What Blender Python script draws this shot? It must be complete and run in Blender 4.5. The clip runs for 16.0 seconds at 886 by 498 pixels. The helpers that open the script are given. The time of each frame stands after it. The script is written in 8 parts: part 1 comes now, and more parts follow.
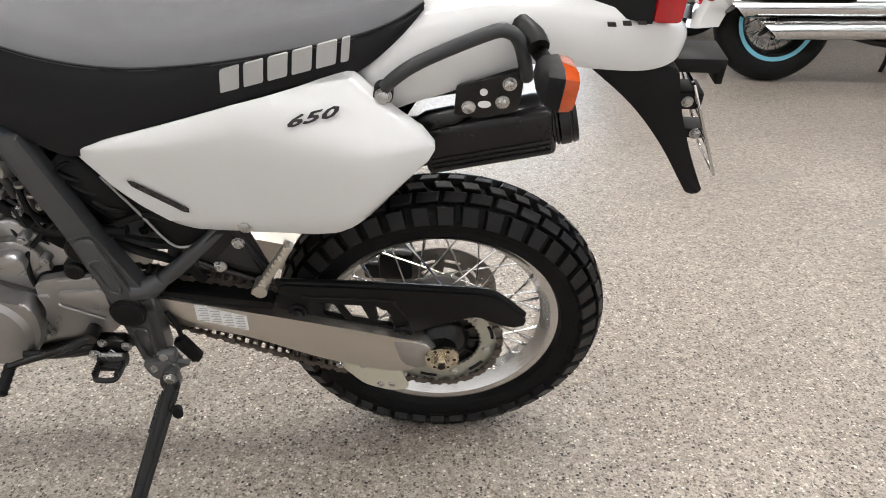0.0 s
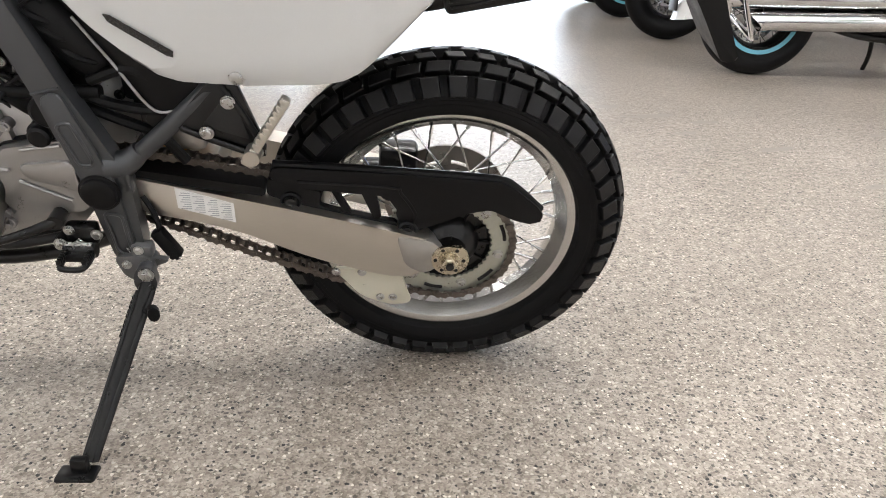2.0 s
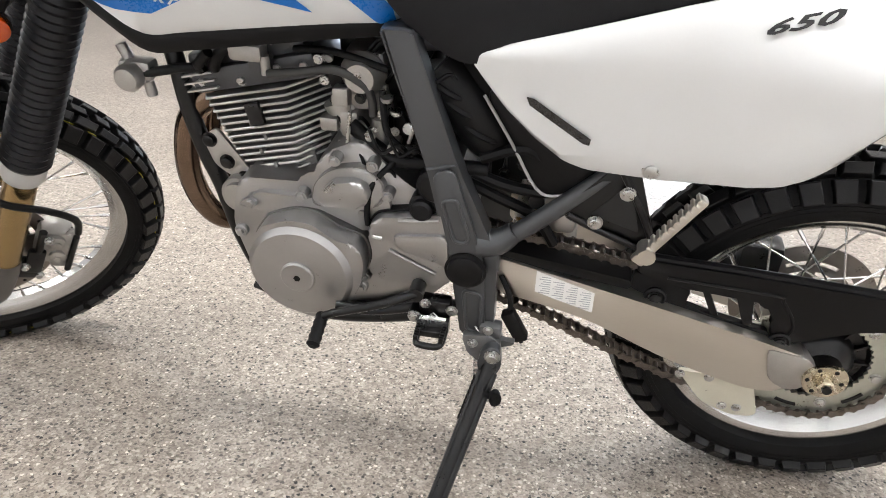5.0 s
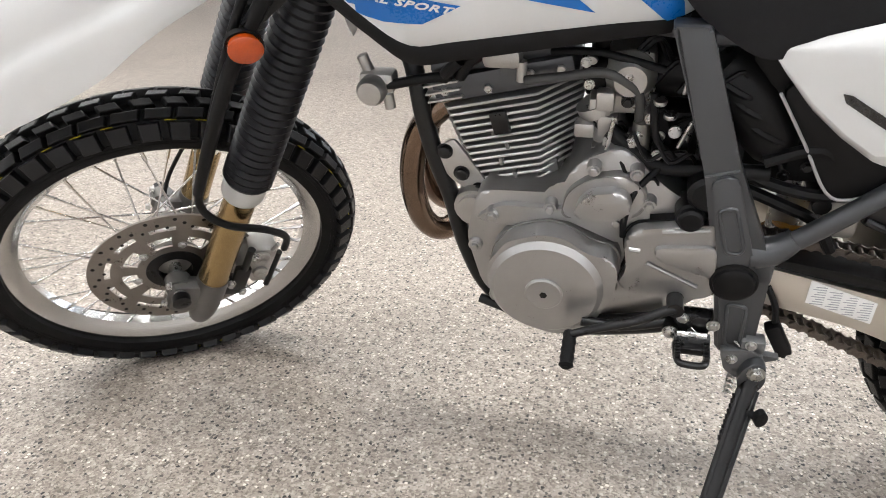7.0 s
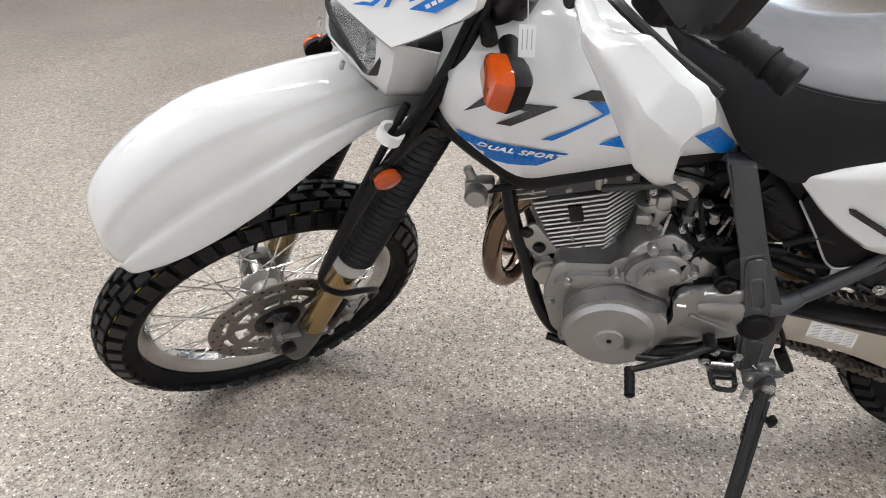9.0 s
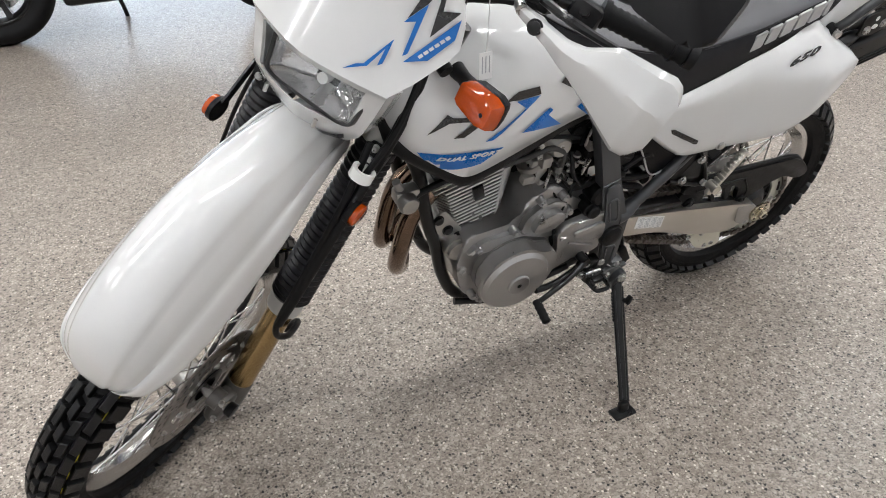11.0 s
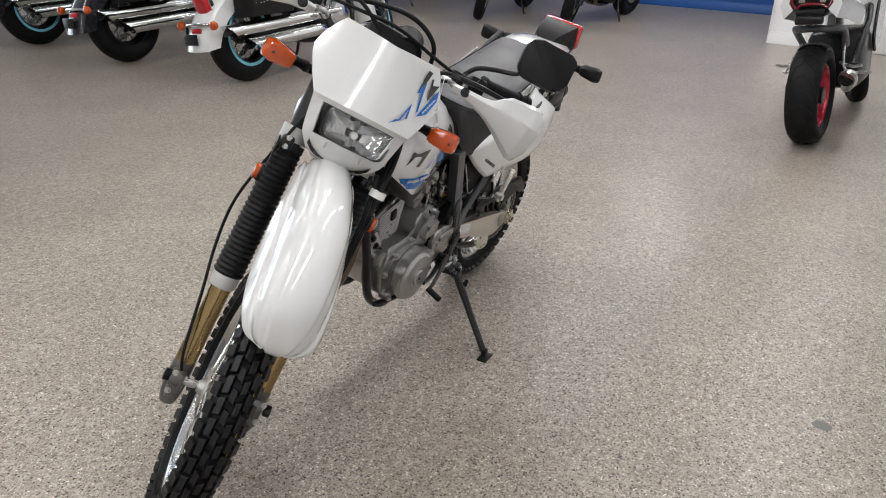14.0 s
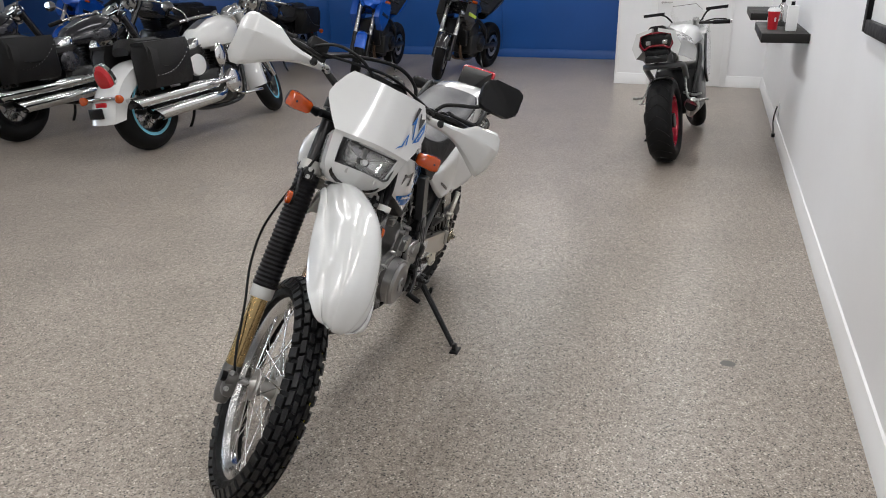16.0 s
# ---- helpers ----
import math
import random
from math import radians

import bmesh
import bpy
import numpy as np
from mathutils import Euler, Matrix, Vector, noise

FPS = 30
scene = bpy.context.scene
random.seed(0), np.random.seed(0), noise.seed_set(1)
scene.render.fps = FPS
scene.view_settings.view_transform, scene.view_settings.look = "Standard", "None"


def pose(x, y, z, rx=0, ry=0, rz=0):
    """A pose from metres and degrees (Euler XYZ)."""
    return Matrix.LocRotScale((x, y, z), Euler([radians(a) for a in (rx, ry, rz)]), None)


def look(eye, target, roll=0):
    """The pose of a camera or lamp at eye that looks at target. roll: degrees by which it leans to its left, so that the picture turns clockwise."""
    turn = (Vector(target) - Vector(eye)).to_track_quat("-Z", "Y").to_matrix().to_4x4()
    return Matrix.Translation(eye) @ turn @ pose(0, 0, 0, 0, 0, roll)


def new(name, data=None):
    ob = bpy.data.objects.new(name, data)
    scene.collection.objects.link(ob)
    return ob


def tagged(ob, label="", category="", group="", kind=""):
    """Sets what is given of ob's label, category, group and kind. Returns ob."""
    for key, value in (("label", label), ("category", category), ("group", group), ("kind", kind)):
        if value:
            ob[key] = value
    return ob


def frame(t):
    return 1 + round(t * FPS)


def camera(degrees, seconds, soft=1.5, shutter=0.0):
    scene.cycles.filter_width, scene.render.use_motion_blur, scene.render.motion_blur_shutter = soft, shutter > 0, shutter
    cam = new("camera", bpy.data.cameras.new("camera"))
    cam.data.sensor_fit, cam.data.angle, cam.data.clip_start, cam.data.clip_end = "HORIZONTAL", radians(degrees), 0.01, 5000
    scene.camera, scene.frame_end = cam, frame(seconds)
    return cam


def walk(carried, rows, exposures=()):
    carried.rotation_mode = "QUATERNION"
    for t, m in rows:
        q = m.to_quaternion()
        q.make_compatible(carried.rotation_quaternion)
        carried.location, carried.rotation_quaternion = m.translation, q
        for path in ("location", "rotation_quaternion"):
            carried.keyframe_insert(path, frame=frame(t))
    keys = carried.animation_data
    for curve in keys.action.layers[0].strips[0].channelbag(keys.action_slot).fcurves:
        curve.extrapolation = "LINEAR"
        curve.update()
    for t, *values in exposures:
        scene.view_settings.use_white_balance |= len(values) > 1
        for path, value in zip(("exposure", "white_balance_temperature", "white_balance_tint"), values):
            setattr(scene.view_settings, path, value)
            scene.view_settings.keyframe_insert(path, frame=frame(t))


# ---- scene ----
cam = camera(61.45, 16.0, soft=0.95)
PATH = [
    (0, (0.015, 1.160, 1.089), (0.001, -0.628, 0.194), 1.54),
    (0.5, (0.032, 1.161, 0.988), (-0.007, -0.655, 0.152), 2.26),
    (1, (0.049, 1.166, 0.899), (-0.015, -0.679, 0.128), 2.90),
    (1.5, (0.057, 1.162, 0.845), (-0.020, -0.682, 0.075), 2.68),
    (2, (0.066, 1.149, 0.810), (-0.015, -0.676, -0.003), 2.63),
    (2.5, (0.079, 1.136, 0.807), (0.011, -0.667, -0.055), 3.23),
    (3, (0.119, 1.114, 0.820), (0.103, -0.693, -0.035), 3.80),
    (3.5, (0.209, 1.088, 0.832), (0.293, -0.738, 0.020), 4.11),
    (4, (0.290, 1.074, 0.852), (0.488, -0.759, 0.077), 4.39),
    (6.5, (0.581, 1.027, 0.848), (1.028, -0.765, 0.080), 1.40),
    (7, (0.675, 1.031, 0.859), (1.169, -0.723, 0.035), -0.14),
    (7.5, (0.740, 1.079, 0.914), (1.277, -0.639, 0.040), -1.77),
    (8, (0.773, 1.155, 1.011), (1.350, -0.525, 0.092), -2.75),
    (8.5, (0.827, 1.182, 1.101), (1.296, -0.507, 0.138), -1.62),
    (9, (0.904, 1.211, 1.182), (1.194, -0.499, 0.186), -0.58),
    (9.5, (1.044, 1.201, 1.244), (1.077, -0.506, 0.202), -1.30),
    (10, (1.181, 1.198, 1.284), (0.945, -0.471, 0.207), -2.10),
    (12.5, (1.961, 1.271, 1.393), (0.812, 0.038, 0.316), 1.19),
    (13, (2.162, 1.309, 1.413), (0.862, 0.184, 0.392), 2.60),
    (13.5, (2.328, 1.277, 1.438), (0.887, 0.248, 0.509), 2.24),
    (14, (2.511, 1.233, 1.448), (0.970, 0.289, 0.590), 1.36),
    (14.5, (2.656, 1.241, 1.460), (1.051, 0.360, 0.653), 1.14),
    (15, (2.832, 1.274, 1.465), (1.183, 0.454, 0.684), 0.68),
    (15.5, (2.964, 1.246, 1.480), (1.269, 0.500, 0.726), 0.31),
    (16, (3.111, 1.143, 1.481), (1.365, 0.480, 0.765), -0.79),
]
walk(cam, [(t, look(eye, target, roll)) for t, eye, target, roll in PATH], [(0, 0.22, 6500, 10), (1.5, 0.38, 6480, 10), (3, 0.42, 6450, 10), (4, 0.7, 6420, 10), (7, 0.68, 6330, 10), (8.5, 0.37, 6250, 10), (10, 0.18, 6250, 10), (12.5, -0.2, 6380, 10), (13.5, -0.17, 6380, 10), (14.5, -0.25, 6380, 10), (16, -0.42, 6350, 10)])


# ---- world, lights ----
world = bpy.data.worlds.new("world")
scene.world = world
world.use_nodes = True
sky = world.node_tree.nodes.new("ShaderNodeTexSky")
sky.sky_type, sky.sun_disc = "NISHITA", False
sky.sun_elevation, sky.sun_rotation = radians(35), radians(180)
world.node_tree.links.new(sky.outputs[0], world.node_tree.nodes["Background"].inputs[0])
world.node_tree.nodes["Background"].inputs[1].default_value = 0.12

CEIL = 3.3
LAMP_ROWS = (-6.6, -3.9, -1.2, 0.9)
# The column at 6.6 is unseen, added to light surfaces facing that way
LAMP_COLS = (-7.0, -3.6, -0.2, 3.2, 6.6)


def strip_lamp(x, y, power):
    data = bpy.data.lights.new("strip_light", "AREA")
    data.shape, data.size, data.size_y = "RECTANGLE", 2.4, 0.16
    data.energy, data.color = power, (1.0, 0.985, 0.965)
    ob = new("strip_light", data)
    ob.matrix_world = pose(x, y, CEIL - 0.085)
    return ob


for ly in LAMP_ROWS:
    for lx in LAMP_COLS:
        strip_lamp(lx, ly, 37 if ly > 0 else 50 if ly > -3 else 17)
# daylight of the shop window, far along the hall
day = bpy.data.lights.new("window_daylight", "AREA")
day.shape, day.size, day.size_y, day.energy, day.color = "RECTANGLE", 4.2, 2.2, 110, (0.82, 0.9, 1.0)
new("window_daylight", day).matrix_world = look((-0.5, -12.85, 1.45), (-0.5, 0, 1.2))


# ---- materials ----
def shader(name):
    m = bpy.data.materials.new(name)
    m.use_nodes = True
    nt = m.node_tree
    return m, nt, nt.nodes["Principled BSDF"]


def node(nt, kind, **values):
    n = nt.nodes.new(kind)
    for key, value in values.items():
        n.inputs[key].default_value = value
    return n


def shade(c, k):
    return (min(c[0] * k, 1), min(c[1] * k, 1), min(c[2] * k, 1), 1)


def mat(name, col, rough=0.5, metal=0.0, vary=0.1, scale=14.0, bump=0.0, fine=350.0, coat=0.0, rvary=0.12, spec=0.5, stretch=(1, 1, 1)):
    """A surface with a broad and a fine variation of colour, gloss and relief."""
    m, nt, b = shader(name)
    tc = nt.nodes.new("ShaderNodeTexCoord")
    mp = node(nt, "ShaderNodeMapping", Scale=stretch)
    nt.links.new(tc.outputs["Object"], mp.inputs[0])
    n1 = node(nt, "ShaderNodeTexNoise", Scale=scale, Detail=4.0, Roughness=0.6)
    n2 = node(nt, "ShaderNodeTexNoise", Scale=fine, Detail=2.0)
    for n in (n1, n2):
        nt.links.new(mp.outputs[0], n.inputs["Vector"])
    ramp = nt.nodes.new("ShaderNodeValToRGB")
    ramp.color_ramp.elements[0].position, ramp.color_ramp.elements[1].position = 0.3, 0.7
    ramp.color_ramp.elements[0].color, ramp.color_ramp.elements[1].color = shade(col, 1 - vary), shade(col, 1 + vary)
    mixed = nt.nodes.new("ShaderNodeMath")
    mixed.operation = "MULTIPLY_ADD"
    mixed.inputs[1].default_value = 0.3
    nt.links.new(n2.outputs[0], mixed.inputs[0])
    half = nt.nodes.new("ShaderNodeMath")
    half.operation, half.inputs[1].default_value = "MULTIPLY", 0.7
    nt.links.new(n1.outputs[0], half.inputs[0])
    nt.links.new(half.outputs[0], mixed.inputs[2])
    nt.links.new(mixed.outputs[0], ramp.inputs[0])
    nt.links.new(ramp.outputs[0], b.inputs["Base Color"])
    rr = nt.nodes.new("ShaderNodeMapRange")
    rr.inputs["From Min"].default_value, rr.inputs["From Max"].default_value = 0.25, 0.75
    rr.inputs["To Min"].default_value, rr.inputs["To Max"].default_value = max(rough - rvary, 0.02), min(rough + rvary, 1)
    nt.links.new(mixed.outputs[0], rr.inputs[0])
    nt.links.new(rr.outputs[0], b.inputs["Roughness"])
    b.inputs["Metallic"].default_value = metal
    b.inputs["Specular IOR Level"].default_value = spec
    b.inputs["Coat Weight"].default_value = coat
    b.inputs["Coat Roughness"].default_value = 0.06
    if bump:
        bp = node(nt, "ShaderNodeBump", Strength=bump, Distance=0.001)
        nt.links.new(n2.outputs[0], bp.inputs["Height"])
        nt.links.new(bp.outputs[0], b.inputs["Normal"])
    return m


def glow(name, col, power):
    m, nt, b = shader(name)
    b.inputs["Base Color"].default_value = (*col, 1)
    b.inputs["Emission Color"].default_value = (*col, 1)
    b.inputs["Emission Strength"].default_value = power
    return m


def clear(name, col, rough=0.03, ior=1.45):
    m, nt, b = shader(name)
    b.inputs["Base Color"].default_value = (*col, 1)
    b.inputs["Roughness"].default_value = rough
    b.inputs["Transmission Weight"].default_value = 1.0
    b.inputs["IOR"].default_value = ior
    return m


def flake_floor():
    """Epoxy floor with broadcast flakes of white, buff, grey and black under a clear coat."""
    m, nt, b = shader("flake_epoxy")
    tc = nt.nodes.new("ShaderNodeTexCoord")
    warp = node(nt, "ShaderNodeTexNoise", Scale=160.0, Detail=1.0)
    nt.links.new(tc.outputs["Object"], warp.inputs["Vector"])
    add = nt.nodes.new("ShaderNodeVectorMath")
    add.operation = "MULTIPLY_ADD"
    add.inputs[1].default_value = (0.006, 0.006, 0.0)
    nt.links.new(warp.outputs["Color"], add.inputs[0])
    nt.links.new(tc.outputs["Object"], add.inputs[2])
    def layer(size, chance, near, shift):
        """A mask of scattered flakes."""
        v = node(nt, "ShaderNodeTexVoronoi", Scale=size, Randomness=1.0)
        off = nt.nodes.new("ShaderNodeVectorMath")
        off.inputs[1].default_value = shift
        nt.links.new(add.outputs[0], off.inputs[0])
        nt.links.new(off.outputs[0], v.inputs["Vector"])
        pick = nt.nodes.new("ShaderNodeSeparateColor")
        nt.links.new(v.outputs["Color"], pick.inputs[0])
        few, close, both = (nt.nodes.new("ShaderNodeMath") for _ in range(3))
        few.operation, few.inputs[1].default_value = "GREATER_THAN", 1 - chance
        close.operation, close.inputs[1].default_value = "LESS_THAN", near
        both.operation = "MULTIPLY"
        nt.links.new(pick.outputs[0], few.inputs[0])
        nt.links.new(v.outputs["Distance"], close.inputs[0])
        nt.links.new(few.outputs[0], both.inputs[0])
        nt.links.new(close.outputs[0], both.inputs[1])
        return both

    ground = node(nt, "ShaderNodeTexVoronoi", Scale=270.0, Randomness=1.0)
    nt.links.new(add.outputs[0], ground.inputs["Vector"])
    gp = nt.nodes.new("ShaderNodeSeparateColor")
    nt.links.new(ground.outputs["Color"], gp.inputs[0])
    gr = nt.nodes.new("ShaderNodeValToRGB")
    stops = ((0.0, (0.16, 0.137, 0.117)), (0.2, (0.26, 0.224, 0.19)), (0.5, (0.34, 0.296, 0.255)), (0.8, (0.41, 0.362, 0.315)), (1.0, (0.46, 0.413, 0.36)))
    while len(gr.color_ramp.elements) < len(stops):
        gr.color_ramp.elements.new(0.5)
    for e, (q, c) in zip(gr.color_ramp.elements, stops):
        e.position, e.color = q, (*c, 1)
    nt.links.new(gp.outputs[0], gr.inputs[0])
    colour = gr.outputs[0]
    for size, chance, near, shift, c in ((135.0, 0.15, 0.47, (3.1, 0.2, 0), (0.105, 0.094, 0.083)), (135.0, 0.06, 0.42, (7.7, 1.9, 0), (0.02, 0.02, 0.02)), (140.0, 0.13, 0.46, (1.3, 5.2, 0), (0.53, 0.48, 0.424)), (140.0, 0.07, 0.4, (9.4, 4.4, 0), (0.74, 0.69, 0.615))):
        mask = layer(size, chance, near, shift)
        lay = nt.nodes.new("ShaderNodeMix")
        lay.data_type = "RGBA"
        lay.inputs["B"].default_value = (*c, 1)
        nt.links.new(mask.outputs[0], lay.inputs["Factor"])
        nt.links.new(colour, lay.inputs["A"])
        colour = lay.outputs["Result"]
    broad = node(nt, "ShaderNodeTexNoise", Scale=1.6, Detail=6.0, Roughness=0.62)
    nt.links.new(tc.outputs["Object"], broad.inputs["Vector"])
    wear = nt.nodes.new("ShaderNodeValToRGB")
    wear.color_ramp.elements[0].position, wear.color_ramp.elements[1].position = 0.3, 0.72
    wear.color_ramp.elements[0].color, wear.color_ramp.elements[1].color = (0.76, 0.75, 0.74, 1), (1.02, 1.02, 1.02, 1)
    nt.links.new(broad.outputs[0], wear.inputs[0])
    mul = nt.nodes.new("ShaderNodeMix")
    mul.data_type, mul.blend_type, mul.inputs["Factor"].default_value = "RGBA", "MULTIPLY", 1.0
    nt.links.new(colour, mul.inputs["A"])
    nt.links.new(wear.outputs[0], mul.inputs["B"])
    mottle = node(nt, "ShaderNodeTexNoise", Scale=40.0, Detail=3.0, Roughness=0.72)
    nt.links.new(tc.outputs["Object"], mottle.inputs["Vector"])
    mr = nt.nodes.new("ShaderNodeValToRGB")
    mr.color_ramp.elements[0].position, mr.color_ramp.elements[1].position = 0.4, 0.6
    mr.color_ramp.elements[0].color, mr.color_ramp.elements[1].color = (0.8, 0.795, 0.785, 1), (1.1, 1.1, 1.1, 1)
    nt.links.new(mottle.outputs[0], mr.inputs[0])
    mul2 = nt.nodes.new("ShaderNodeMix")
    mul2.data_type, mul2.blend_type, mul2.inputs["Factor"].default_value = "RGBA", "MULTIPLY", 1.0
    nt.links.new(mul.outputs["Result"], mul2.inputs["A"])
    nt.links.new(mr.outputs[0], mul2.inputs["B"])
    nt.links.new(mul2.outputs["Result"], b.inputs["Base Color"])
    rr = nt.nodes.new("ShaderNodeMapRange")
    rr.inputs["To Min"].default_value, rr.inputs["To Max"].default_value = 0.3, 0.4
    nt.links.new(broad.outputs[0], rr.inputs[0])
    nt.links.new(rr.outputs[0], b.inputs["Roughness"])
    b.inputs["Specular IOR Level"].default_value = 0.36
    wave = node(nt, "ShaderNodeTexNoise", Scale=90.0, Detail=3.0)
    nt.links.new(tc.outputs["Object"], wave.inputs["Vector"])
    bp = node(nt, "ShaderNodeBump", Strength=0.25, Distance=0.001)
    nt.links.new(wave.outputs[0], bp.inputs["Height"])
    nt.links.new(bp.outputs[0], b.inputs["Normal"])
    return m


FLOOR = flake_floor()
WALL_W = mat("white_wall_paint", (0.8, 0.8, 0.81), 0.55, vary=0.03, scale=2.0, bump=0.15, fine=260)
WALL_B = mat("blue_wall_paint", (0.006, 0.075, 0.30), 0.4, vary=0.08, scale=1.5, bump=0.15, fine=200)
TRIM = mat("white_trim_gloss", (0.8, 0.8, 0.8), 0.35, vary=0.02, scale=5, rvary=0.02)
CEILM = mat("ceiling_paint", (0.62, 0.62, 0.62), 0.8, vary=0.03, scale=3)
LAMPM = glow("lamp_diffuser", (1.0, 0.97, 0.92), 3.0)
DAYM = glow("daylight_backdrop", (0.8, 0.9, 1.0), 4.0)
WHITE = mat("white_plastic", (0.61, 0.614, 0.607), 0.16, vary=0.02, scale=6, rvary=0.03, coat=0.8)
SEATB = mat("black_vinyl", (0.009, 0.009, 0.0105), 0.5, vary=0.15, scale=30, bump=0.5, fine=900, spec=0.2)
SEATG = mat("grey_vinyl", (0.062, 0.062, 0.068), 0.36, vary=0.06, scale=25, bump=0.4, fine=900)
BLACKP = mat("black_plastic", (0.0045, 0.0045, 0.005), 0.45, vary=0.2, scale=30, bump=0.25, fine=700, spec=0.2)
BLACKM = mat("black_satin_metal", (0.007, 0.007, 0.0075), 0.33, 0.2, vary=0.15, scale=25, coat=0.2, spec=0.3)
FRAMEG = mat("dark_grey_frame_paint", (0.06, 0.063, 0.068), 0.36, 0.35, vary=0.05, scale=9, coat=0.15, rvary=0.05)
RUBBER = mat("tyre_rubber", (0.004, 0.004, 0.0045), 0.62, vary=0.25, scale=25, bump=0.5, fine=500, spec=0.2)
TREAD = mat("tread_block_rubber", (0.0045, 0.0045, 0.005), 0.42, vary=0.25, scale=60, bump=0.4, fine=500, spec=0.3)
BOOT = mat("fork_boot_rubber", (0.006, 0.006, 0.0075), 0.42, vary=0.15, scale=40, spec=0.28)
ALU = mat("brushed_aluminium", (0.6, 0.57, 0.52), 0.34, 1.0, vary=0.04, scale=8, bump=0.05, fine=500, rvary=0.04, stretch=(0.15, 1, 1))
RIM = mat("anodised_rim", (0.64, 0.64, 0.63), 0.2, 1.0, vary=0.03, scale=6, rvary=0.015)
CHROME = mat("chrome", (0.66, 0.66, 0.66), 0.07, 1.0, vary=0.03, scale=8, rvary=0.03)
# Darker than the engine grey, with the shade between the fins put in
FINDARK = mat("gap_darkened_grey", (0.2, 0.196, 0.19), 0.42, 0.5, vary=0.12, scale=30)
ENGINE = mat("grey_engine_paint", (0.39, 0.386, 0.38), 0.33, 0.9, vary=0.07, scale=22, bump=0.18, fine=900, rvary=0.09)
SPOKE = mat("bright_spoke_steel", (0.8, 0.8, 0.79), 0.2, 1.0, vary=0.05, scale=30, rvary=0.05)
CASTAL = mat("cast_aluminium", (0.42, 0.41, 0.39), 0.42, 0.9, vary=0.12, scale=30, bump=0.5, fine=700)
# Pale grey that sets the fin edges off from their darkened sides
FINM = mat("pale_fin_edge", (0.5, 0.495, 0.48), 0.38, 0.9, vary=0.08, scale=30)
GOLD = mat("gold_fork_tube", (0.36, 0.255, 0.12), 0.24, 0.9, vary=0.03, scale=6, rvary=0.02, stretch=(1, 1, 0.2))
STEEL = mat("zinc_steel", (0.5, 0.5, 0.49), 0.3, 1.0, vary=0.15, scale=60)
DISC = mat("brake_disc_steel", (0.27, 0.245, 0.225), 0.33, 0.9, vary=0.12, scale=30, stretch=(1, 1, 1))
CHAIN = mat("oiled_chain_steel", (0.16, 0.14, 0.125), 0.35, 0.9, vary=0.25, scale=80)
BRASS = mat("brass_adjuster", (0.56, 0.5, 0.39), 0.28, 1.0, vary=0.1, scale=60)
EXHAUST = mat("heat_tinted_pipe", (0.2, 0.142, 0.105), 0.17, 1.0, vary=0.4, scale=7, rvary=0.06)
AMBER = mat("amber_lens", (0.42, 0.055, 0.002), 0.1, vary=0.15, scale=60, coat=0.5, rvary=0.04)
REDL = mat("red_lens", (0.45, 0.006, 0.012), 0.12, vary=0.1, scale=40, coat=0.6, rvary=0.04)
BLUE = mat("blue_decal", (0.0015, 0.115, 0.41), 0.3, vary=0.03, scale=10, coat=0.05)
# Black film for printed graphics and for the dark of recessed slots
DECALK = mat("black_decal_and_slot", (0.012, 0.012, 0.013), 0.25, vary=0.05, scale=10, coat=0.3)
SILVER = mat("silver_print", (0.42, 0.42, 0.42), 0.35, 0.2, vary=0.04, scale=20)
LABELW = mat("paper_label", (0.8, 0.8, 0.79), 0.45, vary=0.04, scale=40)
INK = mat("label_print", (0.4, 0.41, 0.43), 0.6, vary=0.1, scale=60)
YELLOW = mat("yellow_mark", (0.5, 0.42, 0.02), 0.6, vary=0.2, scale=40)
CREAM = mat("clear_anodised_plate", (0.62, 0.6, 0.5), 0.35, 0.3, vary=0.05, scale=20)
TEAL = mat("pale_blue_rim_tape", (0.16, 0.48, 0.62), 0.35, vary=0.06, scale=15)
REDW = mat("red_wheel_paint", (0.42, 0.006, 0.03), 0.25, 0.2, vary=0.08, scale=15, coat=0.4)
BLUEP = mat("blue_motorcycle_paint", (0.01, 0.09, 0.45), 0.2, 0.2, vary=0.06, scale=10, coat=0.6)
BLACKG = mat("gloss_black_paint", (0.012, 0.012, 0.013), 0.12, vary=0.1, scale=10, coat=0.6, rvary=0.04)
LEATHER = mat("black_leather", (0.01, 0.0095, 0.0095), 0.5, vary=0.2, scale=25, bump=0.5, fine=500, spec=0.2)
SHELFM = mat("dark_shelf_laminate", (0.014, 0.013, 0.0125), 0.55, vary=0.15, scale=10, spec=0.25)
CUPM = mat("red_paper_cup", (0.5, 0.012, 0.02), 0.5, vary=0.06, scale=30)
GLASS = clear("clear_glass", (1, 1, 1))


# ---- building helpers ----
def finish(bm, sharp=38):
    bmesh.ops.remove_doubles(bm, verts=bm.verts, dist=1e-5)
    bmesh.ops.recalc_face_normals(bm, faces=bm.faces)
    lim = radians(sharp)
    for f in bm.faces:
        f.smooth = True
    for e in bm.edges:
        e.smooth = len(e.link_faces) == 2 and e.calc_face_angle(0) < lim


def part(name, bm, material, parent, label="", sharp=38, m=None):
    """Links a bmesh as one mesh object under a thing or a part."""
    if m is not None:
        bm.transform(m)
    finish(bm, sharp)
    me = bpy.data.meshes.new(name)
    bm.to_mesh(me)
    bm.free()
    for one in material if isinstance(material, (list, tuple)) else (material,):
        me.materials.append(one)
    ob = new(name, me)
    ob.parent = parent
    if label:
        tagged(ob, label)
    return ob


